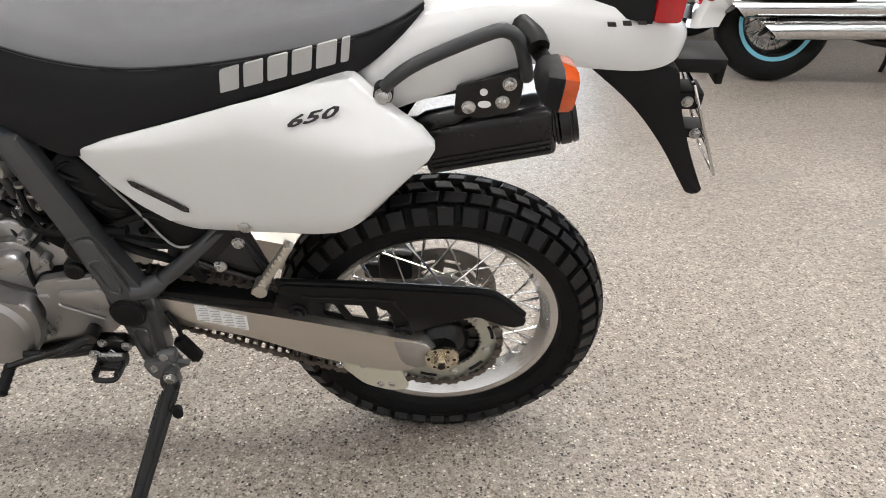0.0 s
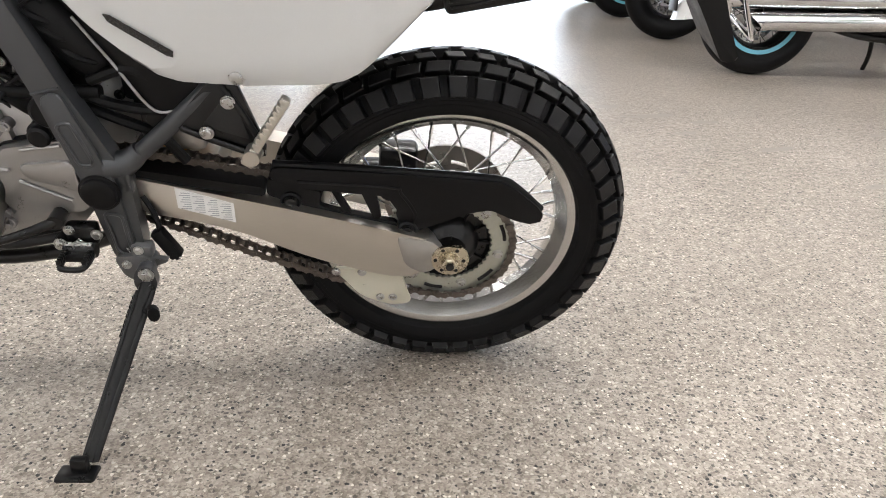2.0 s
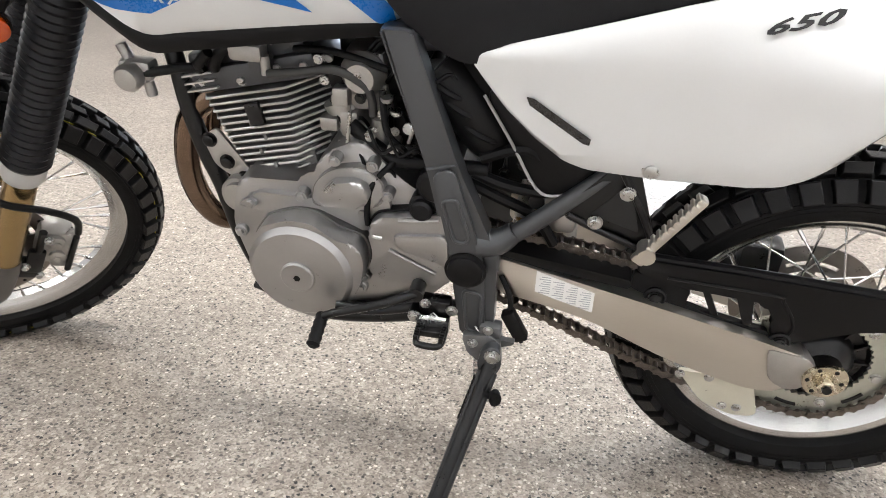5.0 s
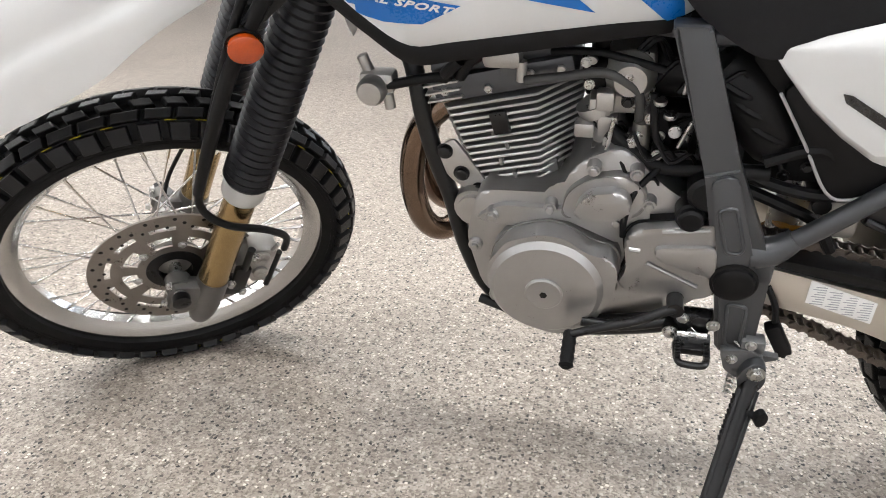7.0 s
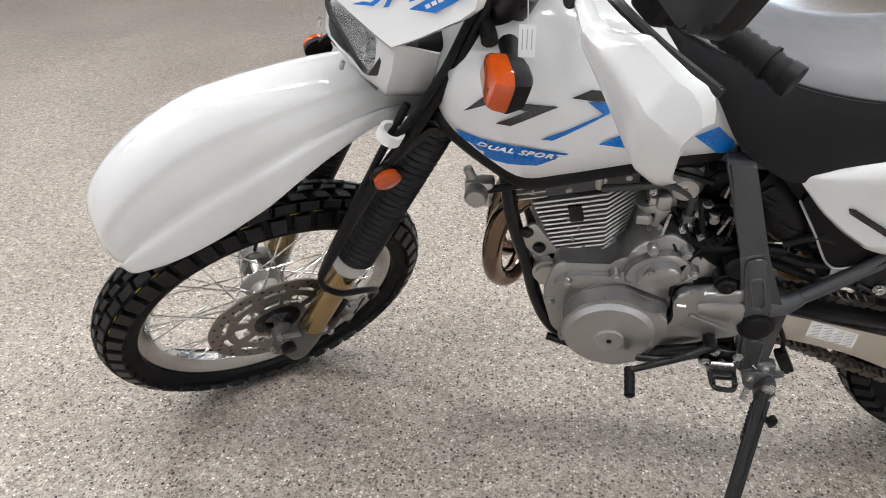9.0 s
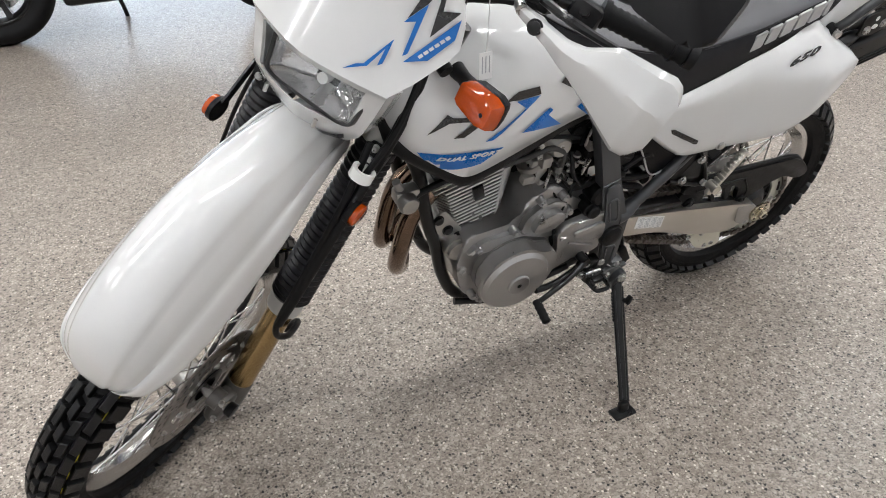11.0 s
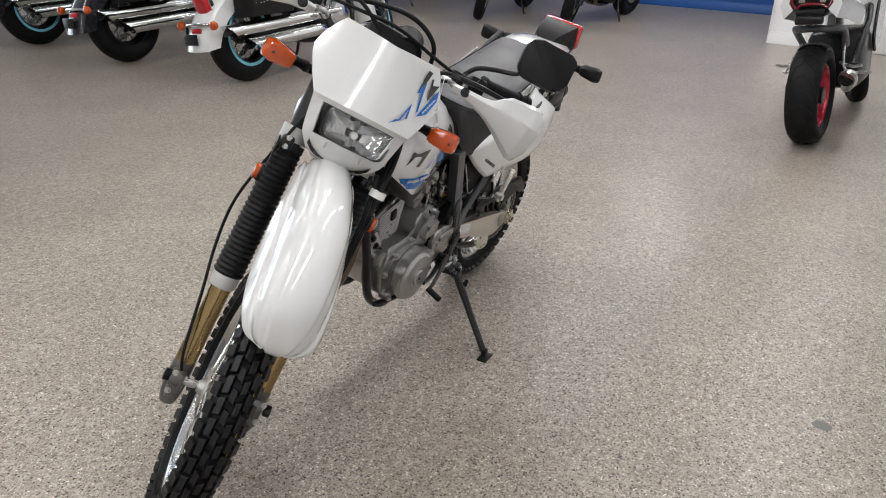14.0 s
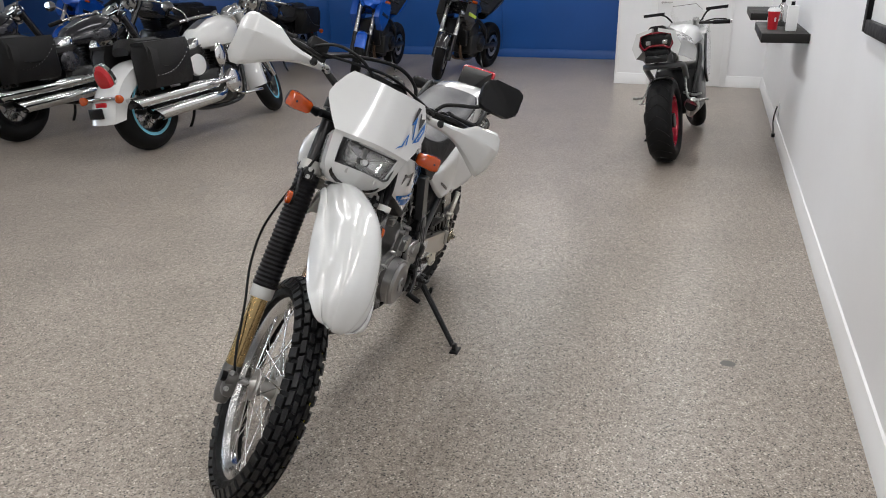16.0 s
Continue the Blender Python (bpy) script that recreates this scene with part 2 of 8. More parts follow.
def thing(name, label, category, at=Matrix(), group="", kind=""):
    ob = new(name)
    ob.empty_display_size = 0.1
    ob.matrix_world = at
    return tagged(ob, label, category, group, kind)


def solid(name, bm, material, label, category, group="", kind="", at=None, sharp=38):
    ob = part(name, bm, material, None, sharp=sharp)
    if at is not None:
        ob.matrix_world = at
    return tagged(ob, label, category, group, kind)


def join(*bms):
    """One bmesh out of several."""
    out = bmesh.new()
    for b in bms:
        vs = [out.verts.new(v.co) for v in b.verts]
        b.verts.index_update()
        for f in b.faces:
            try:
                nf = out.faces.new([vs[v.index] for v in f.verts])
                nf.material_index = f.material_index
            except ValueError:
                pass
        b.free()
    return out


def moved(bm, m):
    bm.transform(m)
    return bm


def box(cx, cy, cz, sx, sy, sz, bevel=0.0, seg=2):
    bm = bmesh.new()
    bmesh.ops.create_cube(bm, size=1, matrix=Matrix.Translation((cx, cy, cz)) @ Matrix.Diagonal((sx, sy, sz, 1)))
    if bevel:
        bmesh.ops.bevel(bm, geom=bm.edges[:], offset=bevel, segments=seg, affect="EDGES", profile=0.5)
    return bm


def catmull(pts, n=6, closed=False):
    P = [Vector(p) for p in pts]
    if n <= 1:
        return P
    out = []
    N = len(P)
    for i in range(N if closed else N - 1):
        p0, p1 = P[(i - 1) % N] if closed or i else P[0], P[i]
        p2 = P[(i + 1) % N]
        p3 = P[(i + 2) % N] if closed or i + 2 < N else P[-1]
        for k in range(n):
            t = k / n
            out.append(0.5 * ((2 * p1) + (p2 - p0) * t + (2 * p0 - 5 * p1 + 4 * p2 - p3) * t * t + (3 * p1 - p0 - 3 * p2 + p3) * t ** 3))
    if not closed:
        out.append(P[-1])
    return out


def loft(rings, caps=True, closed=True, wrap=False):
    """A skin over rings of equally many points."""
    bm = bmesh.new()
    R = [[bm.verts.new(p) for p in ring] for ring in rings]
    n = len(R[0])
    for a, b in zip(R, R[1:] + ([R[0]] if wrap else [])):
        for i in range(n if closed else n - 1):
            j = (i + 1) % n
            if len({a[i], a[j], b[j], b[i]}) == 4:
                bm.faces.new((a[i], a[j], b[j], b[i]))
    if caps and closed and not wrap:
        bm.faces.new(R[0][::-1])
        bm.faces.new(R[-1])
    return bm


def tube(pts, r, seg=10, n=5, closed=False, flat=None):
    """A bent tube through the points; r is one radius or one for each point."""
    P = catmull(pts, n, closed)
    count = len(pts)
    rr = []
    for i in range(len(P)):
        if isinstance(r, (int, float)):
            rr.append(r)
        else:
            s = min(i / n, count - 1) if n > 1 else i
            k = min(int(s), count - 2)
            rr.append(r[k] + (r[k + 1] - r[k]) * (s - k))
    rings, side = [], None
    for i, p in enumerate(P):
        d = (P[(i + 1) % len(P)] - P[i - 1]) if closed else (P[min(i + 1, len(P) - 1)] - P[max(i - 1, 0)])
        d.normalize()
        if side is None:
            side = d.orthogonal().normalized()
        side = (side - d * side.dot(d)).normalized()
        up = d.cross(side)
        rings.append([p + rr[i] * (math.cos(a) * side + math.sin(a) * up) for a in (2 * math.pi * k / seg for k in range(seg))])
    return loft(rings, wrap=closed)


def lathe(profile, seg=32, m=None, close=False):
    """Turns (radius, height) pairs round the y axis."""
    rings = [[Vector((r * math.cos(a), h, r * math.sin(a))) for a in (2 * math.pi * k / seg for k in range(seg))] for r, h in profile]
    bm = loft(rings, caps=not close, wrap=close)
    if m is not None:
        bm.transform(m)
    return bm


def rounded(poly, r, n=4):
    """A polygon with its corners rounded by r (one, or one for each corner)."""
    out = []
    N = len(poly)
    for i in range(N):
        p, a, b = Vector(poly[i]), Vector(poly[i - 1]), Vector(poly[(i + 1) % N])
        ri = r if isinstance(r, (int, float)) else r[i]
        u, v = a - p, b - p
        d = min(ri, 0.45 * u.length, 0.45 * v.length)
        if d < 1e-4:
            out.append(p)
            continue
        s, e = p + u.normalized() * d, p + v.normalized() * d
        for k in range(n + 1):
            t = k / n
            out.append((1 - t) ** 2 * s + 2 * t * (1 - t) * p + t * t * e)
    return out


def plate(poly, y0, y1, r=0.0, bevel=0.0, n=4):
    """A plate with an outline in (x, z), from y0 to y1."""
    pts = rounded(poly, r, n) if r else [Vector(p) for p in poly]
    bm = loft([[Vector((p[0], y, p[1])) for p in pts] for y in (y0, y1)])
    if bevel:
        rim = [e for e in bm.edges if abs(e.verts[0].co.y - e.verts[1].co.y) < 1e-6]
        bmesh.ops.bevel(bm, geom=rim, offset=bevel, segments=2, affect="EDGES", profile=0.5)
    return bm


def rod(a, b, r, seg=12, r2=None):
    return tube([a, b], [r, r if r2 is None else r2], seg, 1)


def bolt(at, r=0.008, h=0.006, axis=(0, 1, 0), hexa=True, washer=True):
    """A bolt head with its washer, standing along axis."""
    q = Vector((0, 1, 0)).rotation_difference(Vector(axis)).to_matrix().to_4x4()
    prof = [(r * 1.35, 0), (r * 1.35, h * 0.25)] if washer else []
    bms = [lathe([(r, h * 0.2), (r, h * 0.85), (r * 0.82, h)], 6 if hexa else 14)]
    if prof:
        bms.append(lathe(prof, 14))
    bm = join(*bms)
    bm.transform(Matrix.Translation(at) @ q)
    return bm


# ---- the hall ----
X0, X1, Y0, Y1 = -9.4, 11.0, -13.0, 1.77
WX = -6.9  # face of the white end wall
ROOM = Matrix.Translation((1.0, 1.7125, 0)) @ pose(0, 0, 0, 0, 0, 1.25) @ Matrix.Translation((-1.0, -1.77, 0))  # the hall lies slightly turned to the axes


def structure(name, bm, material, label, parent=None):
    ob = part(name, bm, material, parent)
    ob.matrix_world = ROOM
    return tagged(ob, label, "", "", "structure")


bm = bmesh.new()
bm.faces.new([bm.verts.new(p) for p in ((X0 - 0.2, Y0 - 0.2, 0), (X1 + 0.2, Y0 - 0.2, 0), (X1 + 0.2, Y1 + 0.2, 0), (X0 - 0.2, Y1 + 0.2, 0))])
structure("floor", bm, FLOOR, "glossy grey epoxy floor with broadcast flakes")
structure("ceiling", box((X0 + X1) / 2, (Y0 + Y1) / 2, CEIL + 0.06, X1 - X0 + 0.4, Y1 - Y0 + 0.4, 0.12), CEILM, "plain off-white ceiling")
structure("wall_north", box((X0 + X1) / 2, Y1 + 0.08, CEIL / 2, X1 - X0 + 0.4, 0.16, CEIL), WALL_W, "smooth white painted wall")
structure("wall_west", box(X0 - 0.08, (Y0 + 0.0) / 2, CEIL / 2, 0.16, -Y0 + 0.2, CEIL), WALL_B, "blue painted end wall")
structure("wall_east", box(X1 + 0.08, (Y0 + Y1) / 2, CEIL / 2, 0.16, Y1 - Y0, CEIL), WALL_W, "white painted wall")
structure("wall_south", join(box((X0 + X1) / 2, Y0 - 0.08, 0.14, X1 - X0, 0.16, 0.28), box((X0 + X1) / 2, Y0 - 0.08, CEIL - 0.3, X1 - X0, 0.16, 0.6), box((X0 - 4.2) / 2, Y0 - 0.08, 1.5, -4.2 - X0, 0.16, 2.44), box((X1 + 3.2) / 2, Y0 - 0.08, 1.5, X1 - 3.2, 0.16, 2.44)), WALL_W, "white wall with a wide shop window")


# ---- end wall, door, trim ----
structure("wall_end_white", box(WX - 0.06, 0.885, CEIL / 2, 0.12, 1.77, CEIL), WALL_W, "white painted end wall with a door")
structure("wall_return", box((X0 + WX) / 2 - 0.06, 0.06, CEIL / 2, WX - X0 - 0.12, 0.12, CEIL), WALL_W, "white return wall")


def base_profile(length, axis, at, flip=1):
    """A skirting board with a moulded top edge."""
    prof = [(0, 0), (0.017, 0), (0.017, 0.095), (0.014, 0.1), (0.014, 0.112), (0.008, 0.122), (0.008, 0.13), (0, 0.135)]
    rings = []
    for s in (0, length):
        rings.append([Vector((s, -flip * p[0], p[1])) if axis == "x" else Vector((flip * p[0], s, p[1])) for p in prof])
    return moved(loft(rings), Matrix.Translation(at))


structure("baseboard_north", base_profile(X1 - WX, "x", (WX, Y1, 0)), TRIM, "white moulded skirting board")
structure("baseboard_end_a", base_profile(0.42, "y", (WX, 0.0, 0)), TRIM, "white moulded skirting board")
structure("baseboard_end_b", base_profile(0.42, "y", (WX, 1.35, 0)), TRIM, "white moulded skirting board")
structure("baseboard_west", base_profile(-Y0, "y", (X0, Y0, 0)), WALL_B, "blue painted skirting board")
structure("corner_guard", box(WX + 0.004, 0.006, 1.6, 0.012, 0.03, 3.2, 0.003), TRIM, "white corner trim")
door = structure("door_1", join(box(WX + 0.008, 0.87, 1.03, 0.03, 0.82, 2.04, 0.003)), TRIM, "white flush door, closed")
structure("door_trim", join(box(WX + 0.014, 0.43, 1.05, 0.028, 0.07, 2.1, 0.004), box(WX + 0.014, 1.315, 1.05, 0.028, 0.075, 2.1, 0.004), box(WX + 0.014, 0.87, 2.13, 0.028, 0.96, 0.075, 0.004)), TRIM, "white door casing")
part("door_handle", join(rod((WX + 0.02, 0.52, 1.0), (WX + 0.075, 0.52, 1.0), 0.012, 12), rod((WX + 0.07, 0.52, 1.0), (WX + 0.07, 0.64, 1.0), 0.009, 10)), STEEL, door)
for y in (-2.2, -5.4, -8.6):
    structure("wall_panel_seam", box(X0 + 0.006, y, 1.6, 0.012, 0.05, 3.0, 0.003), WALL_B, "blue vertical wall batten")
win = structure("window_1", join(box(-0.5, Y0 - 0.06, 0.31, 7.4, 0.1, 0.06, 0.006), box(-0.5, Y0 - 0.06, 2.69, 7.4, 0.1, 0.06, 0.006), *[box(-4.17 + 1.835 * k, Y0 - 0.06, 1.5, 0.06, 0.1, 2.32, 0.006) for k in range(5)]), STEEL, "wide shop window with metal mullions")
for k in range(4):
    pane = part("pane", box(-3.25 + 1.835 * k, Y0 - 0.06, 1.5, 1.77, 0.008, 2.32), GLASS, win)
    pane.visible_shadow = False
structure("backdrop", box(-0.5, Y0 - 1.2, 1.6, 11, 0.05, 3.2), DAYM, "pale daylight outside the window")
for ly in LAMP_ROWS:
    for lx in LAMP_COLS:
        lamp = thing("ceiling_light", "long white strip light fixed under the ceiling", "ceiling light", Matrix.Translation((lx, ly, CEIL)), "strip lights in rows")
        part("lamp_body", box(0, 0, -0.02, 2.46, 0.2, 0.04, 0.008), TRIM, lamp)
        part("diffuser", box(0, 0, -0.058, 2.4, 0.16, 0.034, 0.008), LAMPM, lamp)

# ---- shelves, cup, picture, cord on the white wall ----


def wall_shelf(x0, x1, z):
    s = thing("wall_shelf", "dark laminate floating shelf on a white wall", "shelf", ROOM @ Matrix.Translation(((x0 + x1) / 2, Y1, z)), "wall shelves")
    part("board", box(0, -0.155, -0.01, x1 - x0, 0.305, 0.062, 0.003), SHELFM, s)
    return s


wall_shelf(-3.7, -2.6, 0.985)
wall_shelf(-5.9, -4.75, 0.985)
cup = thing("paper_cup", "red paper coffee cup with a white lid on a shelf", "cup", ROOM @ Matrix.Translation((-2.95, 1.545, 1.006)))
FLAT = Matrix.Rotation(radians(90), 4, "X")
part("cup_body", lathe([(0.03, 0), (0.031, 0.003), (0.041, 0.125), (0.0425, 0.128)], 28, FLAT), CUPM, cup)
part("lid", lathe([(0.0445, 0.124), (0.0445, 0.132), (0.04, 0.137), (0.037, 0.147), (0.03, 0.149)], 28, FLAT), TRIM, cup)
for a in (0.3, 2.1, 4.2):
    part("print", box(0.0375 * math.cos(a), 0.0375 * math.sin(a), 0.07, 0.012, 0.012, 0.03, 0.004), TRIM, cup)
solid("brochure_box", box(-2.85, 1.66, 1.09, 0.06, 0.07, 0.168, 0.003), LABELW, "white brochure box standing on a dark shelf", "box", at=ROOM)
for k, (x, y, h, m) in enumerate(((-3.1, 1.68, 0.15, SILVER), (-3.25, 1.62, 0.2, CHROME), (-3.4, 1.7, 0.17, BLACKP), (-3.5, 1.6, 0.12, SILVER))):
    b = thing("bottle", "slim dark and silver bottle on a wall shelf", "bottle", ROOM @ Matrix.Translation((x, y, 1.006)), "bottles on the shelf")
    part("bottle_body", lathe([(0.03, 0), (0.032, 0.004), (0.032, h * 0.7), (0.014, h * 0.85)], 18, FLAT), m, b)
    part("cap", lathe([(0.014, h * 0.85), (0.014, h)], 14, FLAT), BLACKP, b)
pic = thing("framed_poster", "black framed poster on the white wall", "picture", ROOM @ Matrix.Translation((-0.03, Y1, 1.65)))
part("frame", join(box(-0.5, -0.016, 0, 0.055, 0.03, 0.92, 0.004), box(0.5, -0.016, 0, 0.055, 0.03, 0.92, 0.004), box(0, -0.016, 0.435, 0.945, 0.03, 0.055, 0.004), box(0, -0.016, -0.435, 0.945, 0.03, 0.055, 0.004)), BLACKP, pic)
part("print", box(0, -0.008, 0, 0.95, 0.006, 0.82), LABELW, pic)
cord = thing("power_cord", "short black cord hanging from a wall socket", "cord", ROOM @ Matrix.Translation((-4.1, Y1, 0.24)))
part("socket", box(0, -0.004, 0, 0.08, 0.008, 0.12, 0.003), TRIM, cord)
part("cable", tube([(0.0, -0.02, 0.02), (0.02, -0.03, -0.02), (-0.05, -0.03, -0.08), (-0.06, -0.03, -0.13), (0.02, -0.03, -0.16), (0.1, -0.03, -0.2)], 0.006, 8, 5), BLACKP, cord)
part("plug", box(0.12, -0.03, -0.21, 0.07, 0.03, 0.03, 0.008), BLACKP, cord)
stain = bmesh.new()
sr = random.Random(3)
stain.faces.new([stain.verts.new((0.322 + (0.021 + 0.006 * sr.random()) * math.cos(2 * math.pi * k / 18), 1.272 + (0.026 + 0.007 * sr.random()) * math.sin(2 * math.pi * k / 18), 0.0015)) for k in range(18)])
solid("floor_stain", stain, mat("grey_stain", (0.13, 0.12, 0.115), 0.6, vary=0.2, scale=60), "small dark stain on the grey floor", "stain")

scuff = mat("dark_scuff", (0.26, 0.232, 0.205), 0.38, vary=0.25, scale=40)
for k, (x, y, a, b) in enumerate(((-1.02, -2.26, 0.14, 0.035), (-1.25, -2.17, 0.1, 0.03), (-1.1, -1.97, 0.08, 0.025), (-1.41, -1.76, 0.12, 0.03), (-1.57, -1.31, 0.06, 0.02), (-0.85, -2.42, 0.1, 0.03), (-2.0, -2.05, 0.1, 0.02), (-0.6, -2.55, 0.07, 0.03))):
    sm = bmesh.new()
    sm.faces.new([sm.verts.new((x + a * (0.7 + 0.6 * sr.random()) * math.cos(2 * math.pi * q / 16) * 0.8, y + b * (0.6 + 0.8 * sr.random()) * math.sin(2 * math.pi * q / 16) + 0.3 * a * math.cos(2 * math.pi * q / 16), 0.0014)) for q in range(16)])
    solid("floor_scuff", sm, scuff, "faint dark scuff on the grey floor", "stain", "scuffs on the floor")


# ---- the white dual-sport motorcycle on its side stand ----
BIKE = Matrix.Translation((0.006, -0.118, 0.3131)) @ pose(0, 0, 0, 0, 0, 1.2) @ pose(0, 0, 0, -13.8) @ Matrix.Translation((0, 0, -0.322))
bike = thing("motorcycle", "white dual-sport motorcycle with blue graphics leaning on its side stand", "motorcycle", BIKE)
RAKE, STEER = radians(28.5), radians(37.2)
# the steered front end: x ahead, y to the left, z up along the steering axis
FORK = Matrix.Translation((1.1, 0, 1.0)) @ Matrix.Rotation(radians(-0.85), 4, "X") @ Matrix.Rotation(radians(-0.3), 4, "Y") @ Matrix.Translation((-1.1, 0, -1.0)) @ Matrix.Translation((1.430, 0.01, 0.3052)) @ Matrix.Rotation(-RAKE, 4, "Y") @ Matrix.Rotation(STEER, 4, "Z")
FORKL = FORK @ Matrix.Translation((0, 0, -0.01))  # the sliding lower part
FLIP = Matrix.Diagonal((1, -1, 1, 1))


def mirrored(bm):
    c = bm.copy()
    c.transform(FLIP)
    bmesh.ops.reverse_faces(c, faces=c.faces)
    return c


def pair(name, bm, material, label="", m=None, parent=None, sharp=38):
    """A part and its mirror image on the other side."""
    other = mirrored(bm)
    a = part(name, bm, material, parent or bike, label, sharp, m)
    part(name, other, material, parent or bike, label, sharp, m)
    return a


def tyre(rc, hh, w, fr, fw, rows, n, lift):
    """Carcass and tread blocks. rows: (from, to, stagger) in degrees across the tread."""
    def at(phi, a, up=0.0):
        p = radians(phi)
        y, r = (w + up) * math.sin(p), rc + (hh + up) * math.cos(p)
        return Vector((r * math.cos(a), y, r * math.sin(a)))

    seg = 96
    prof = [(fr - 0.004, fw - 0.002)] + [(rc + hh * math.cos(radians(p)), w * math.sin(radians(p))) for p in range(118, -119, -12)] + [(fr - 0.004, -fw + 0.002)]
    bm = lathe(prof, seg, close=True)
    kinds = []
    for lo, hi, stag, gap, cut in rows:
        for s in (1, -1):
            if lo < 0 and s < 0:
                continue
            da = 2 * math.pi / n * (1 - gap)
            blk = bmesh.new()
            q = [blk.verts.new(at(p, a)) for p, a in ((s * lo, 0), (s * hi, cut * da), (s * hi, da), (s * lo, da - cut * da))]
            m = 0.1
            t = [blk.verts.new(at(s * (lo + (hi - lo) * u), da * v, lift)) for u, v in ((m, 0.07), (1 - m, cut + 0.07), (1 - m, 0.93), (m, 0.93 - cut))]
            blk.faces.new(t if s > 0 else t[::-1])
            for i in range(4):
                j = (i + 1) % 4
                blk.faces.new((q[i], q[j], t[j], t[i]))
            bmesh.ops.bevel(blk, geom=[e for e in blk.edges if sum(v in t for v in e.verts) == 2], offset=0.0012, segments=1, affect="EDGES")
            kinds.append((blk, stag + (0.5 if s < 0 else 0)))
    return bm, kinds, at


def wheel(name, at, rc, hh, w, fr, fw, rows, n, lift, hub, label):
    rim_prof = [(fr, fw), (fr, fw - 0.003), (fr - 0.012, fw - 0.006), (fr - 0.02, fw * 0.55), (fr - 0.03, fw * 0.3), (fr - 0.03, -fw * 0.3), (fr - 0.02, -fw * 0.55), (fr - 0.012, -fw + 0.006), (fr, -fw + 0.003), (fr, -fw), (fr - 0.006, -fw - 0.001), (fr - 0.017, -fw + 0.003), (fr - 0.026, -fw * 0.6), (fr - 0.035, -fw * 0.33), (fr - 0.035, fw * 0.33), (fr - 0.026, fw * 0.6), (fr - 0.017, fw - 0.003), (fr - 0.006, fw + 0.001)]
    ob = part(name, lathe(rim_prof, 72, close=True), RIM, bike, label, 30)
    ob.matrix_local = at
    t, kinds, on = tyre(rc, hh, w, fr, fw, rows, n, lift)
    part("tyre", t, RUBBER, ob, "black block-pattern tyre", 30)
    for blk, stag in kinds:
        finish(blk, 25)
        me = bpy.data.meshes.new("tread_block")
        blk.to_mesh(me)
        blk.free()
        me.materials.append(TREAD)
        for k in range(n):
            b = new("tread_block", me)
            b.parent = ob
            b.matrix_local = Matrix.Rotation(-2 * math.pi * (k + stag) / n, 4, "Y")
    for phi in (78, 86, 94):
        for sd in (1, -1):
            part("sidewall_ring", tube([on(sd * phi, 2 * math.pi * k / 72, 0.0) for k in range(72)], 0.0009, 4, 1, True), RUBBER, ob)
    dashes = [tube([on(43, 2 * math.pi * (k + u) / n, lift * 0.35) for u in (0.02, 0.2, 0.4)], 0.0009, 4, 1) for k in range(n) if k % 7 not in (2, 5)]
    if n > 44:
        for d in dashes:
            part("tread_line", d, YELLOW, ob)
    hr, hw = hub
    hub_prof = [(0.014, hw + 0.014), (0.022, hw + 0.014), (0.024, hw), (hr, hw), (hr + 0.004, hw - 0.004), (hr, hw - 0.009), (0.03, hw - 0.016), (0.026, 0), (0.03, -hw + 0.016), (hr, -hw + 0.009), (hr + 0.004, -hw + 0.004), (hr, -hw), (0.024, -hw), (0.014, -hw - 0.014)]
    part("hub", lathe(hub_prof, 32), CASTAL, ob, "cast aluminium hub")
    inner = fr - 0.036
    for s in (1, -1):
        for turn in (1, -1):
            a = Vector((hr * math.cos(turn * 1.05), s * (hw - 0.005), hr * math.sin(turn * 1.05)))
            e = Vector((inner, s * fw * 0.22, 0))
            d = (a - e).normalized()
            base = join(rod(a, e, 0.0019, 6), rod(e + d * 0.018, e - d * 0.004, 0.0033, 6))
            finish(base)
            me = bpy.data.meshes.new("spoke")
            base.to_mesh(me)
            base.free()
            me.materials.append(SPOKE)
            for k in range(9):
                sp = new("spoke", me)
                sp.parent = ob
                sp.matrix_local = Matrix.Rotation(2 * math.pi * (k + (0.25 if turn > 0 else 0) + (0.5 if s < 0 else 0)) / 9 + 0.0, 4, "Y")
    return ob


R_ROWS = ((1.5, 18, 0.0, 0.16, 0.14), (21, 41, 0.42, 0.17, -0.1), (44, 80, 0.1, 0.2, 0.06))
rear_wheel = wheel("rear_wheel", Matrix.Translation((0, 0, 0.318)), 0.258, 0.051, 0.056, 0.2325, 0.036, R_ROWS, 42, 0.013, (0.062, 0.045), "spoked aluminium rear wheel")
front_wheel = wheel("front_wheel", FORKL @ Matrix.Translation((0.077, 0, 0)), 0.294, 0.043, 0.043, 0.2795, 0.027, R_ROWS, 46, 0.012, (0.045, 0.04), "spoked aluminium front wheel")


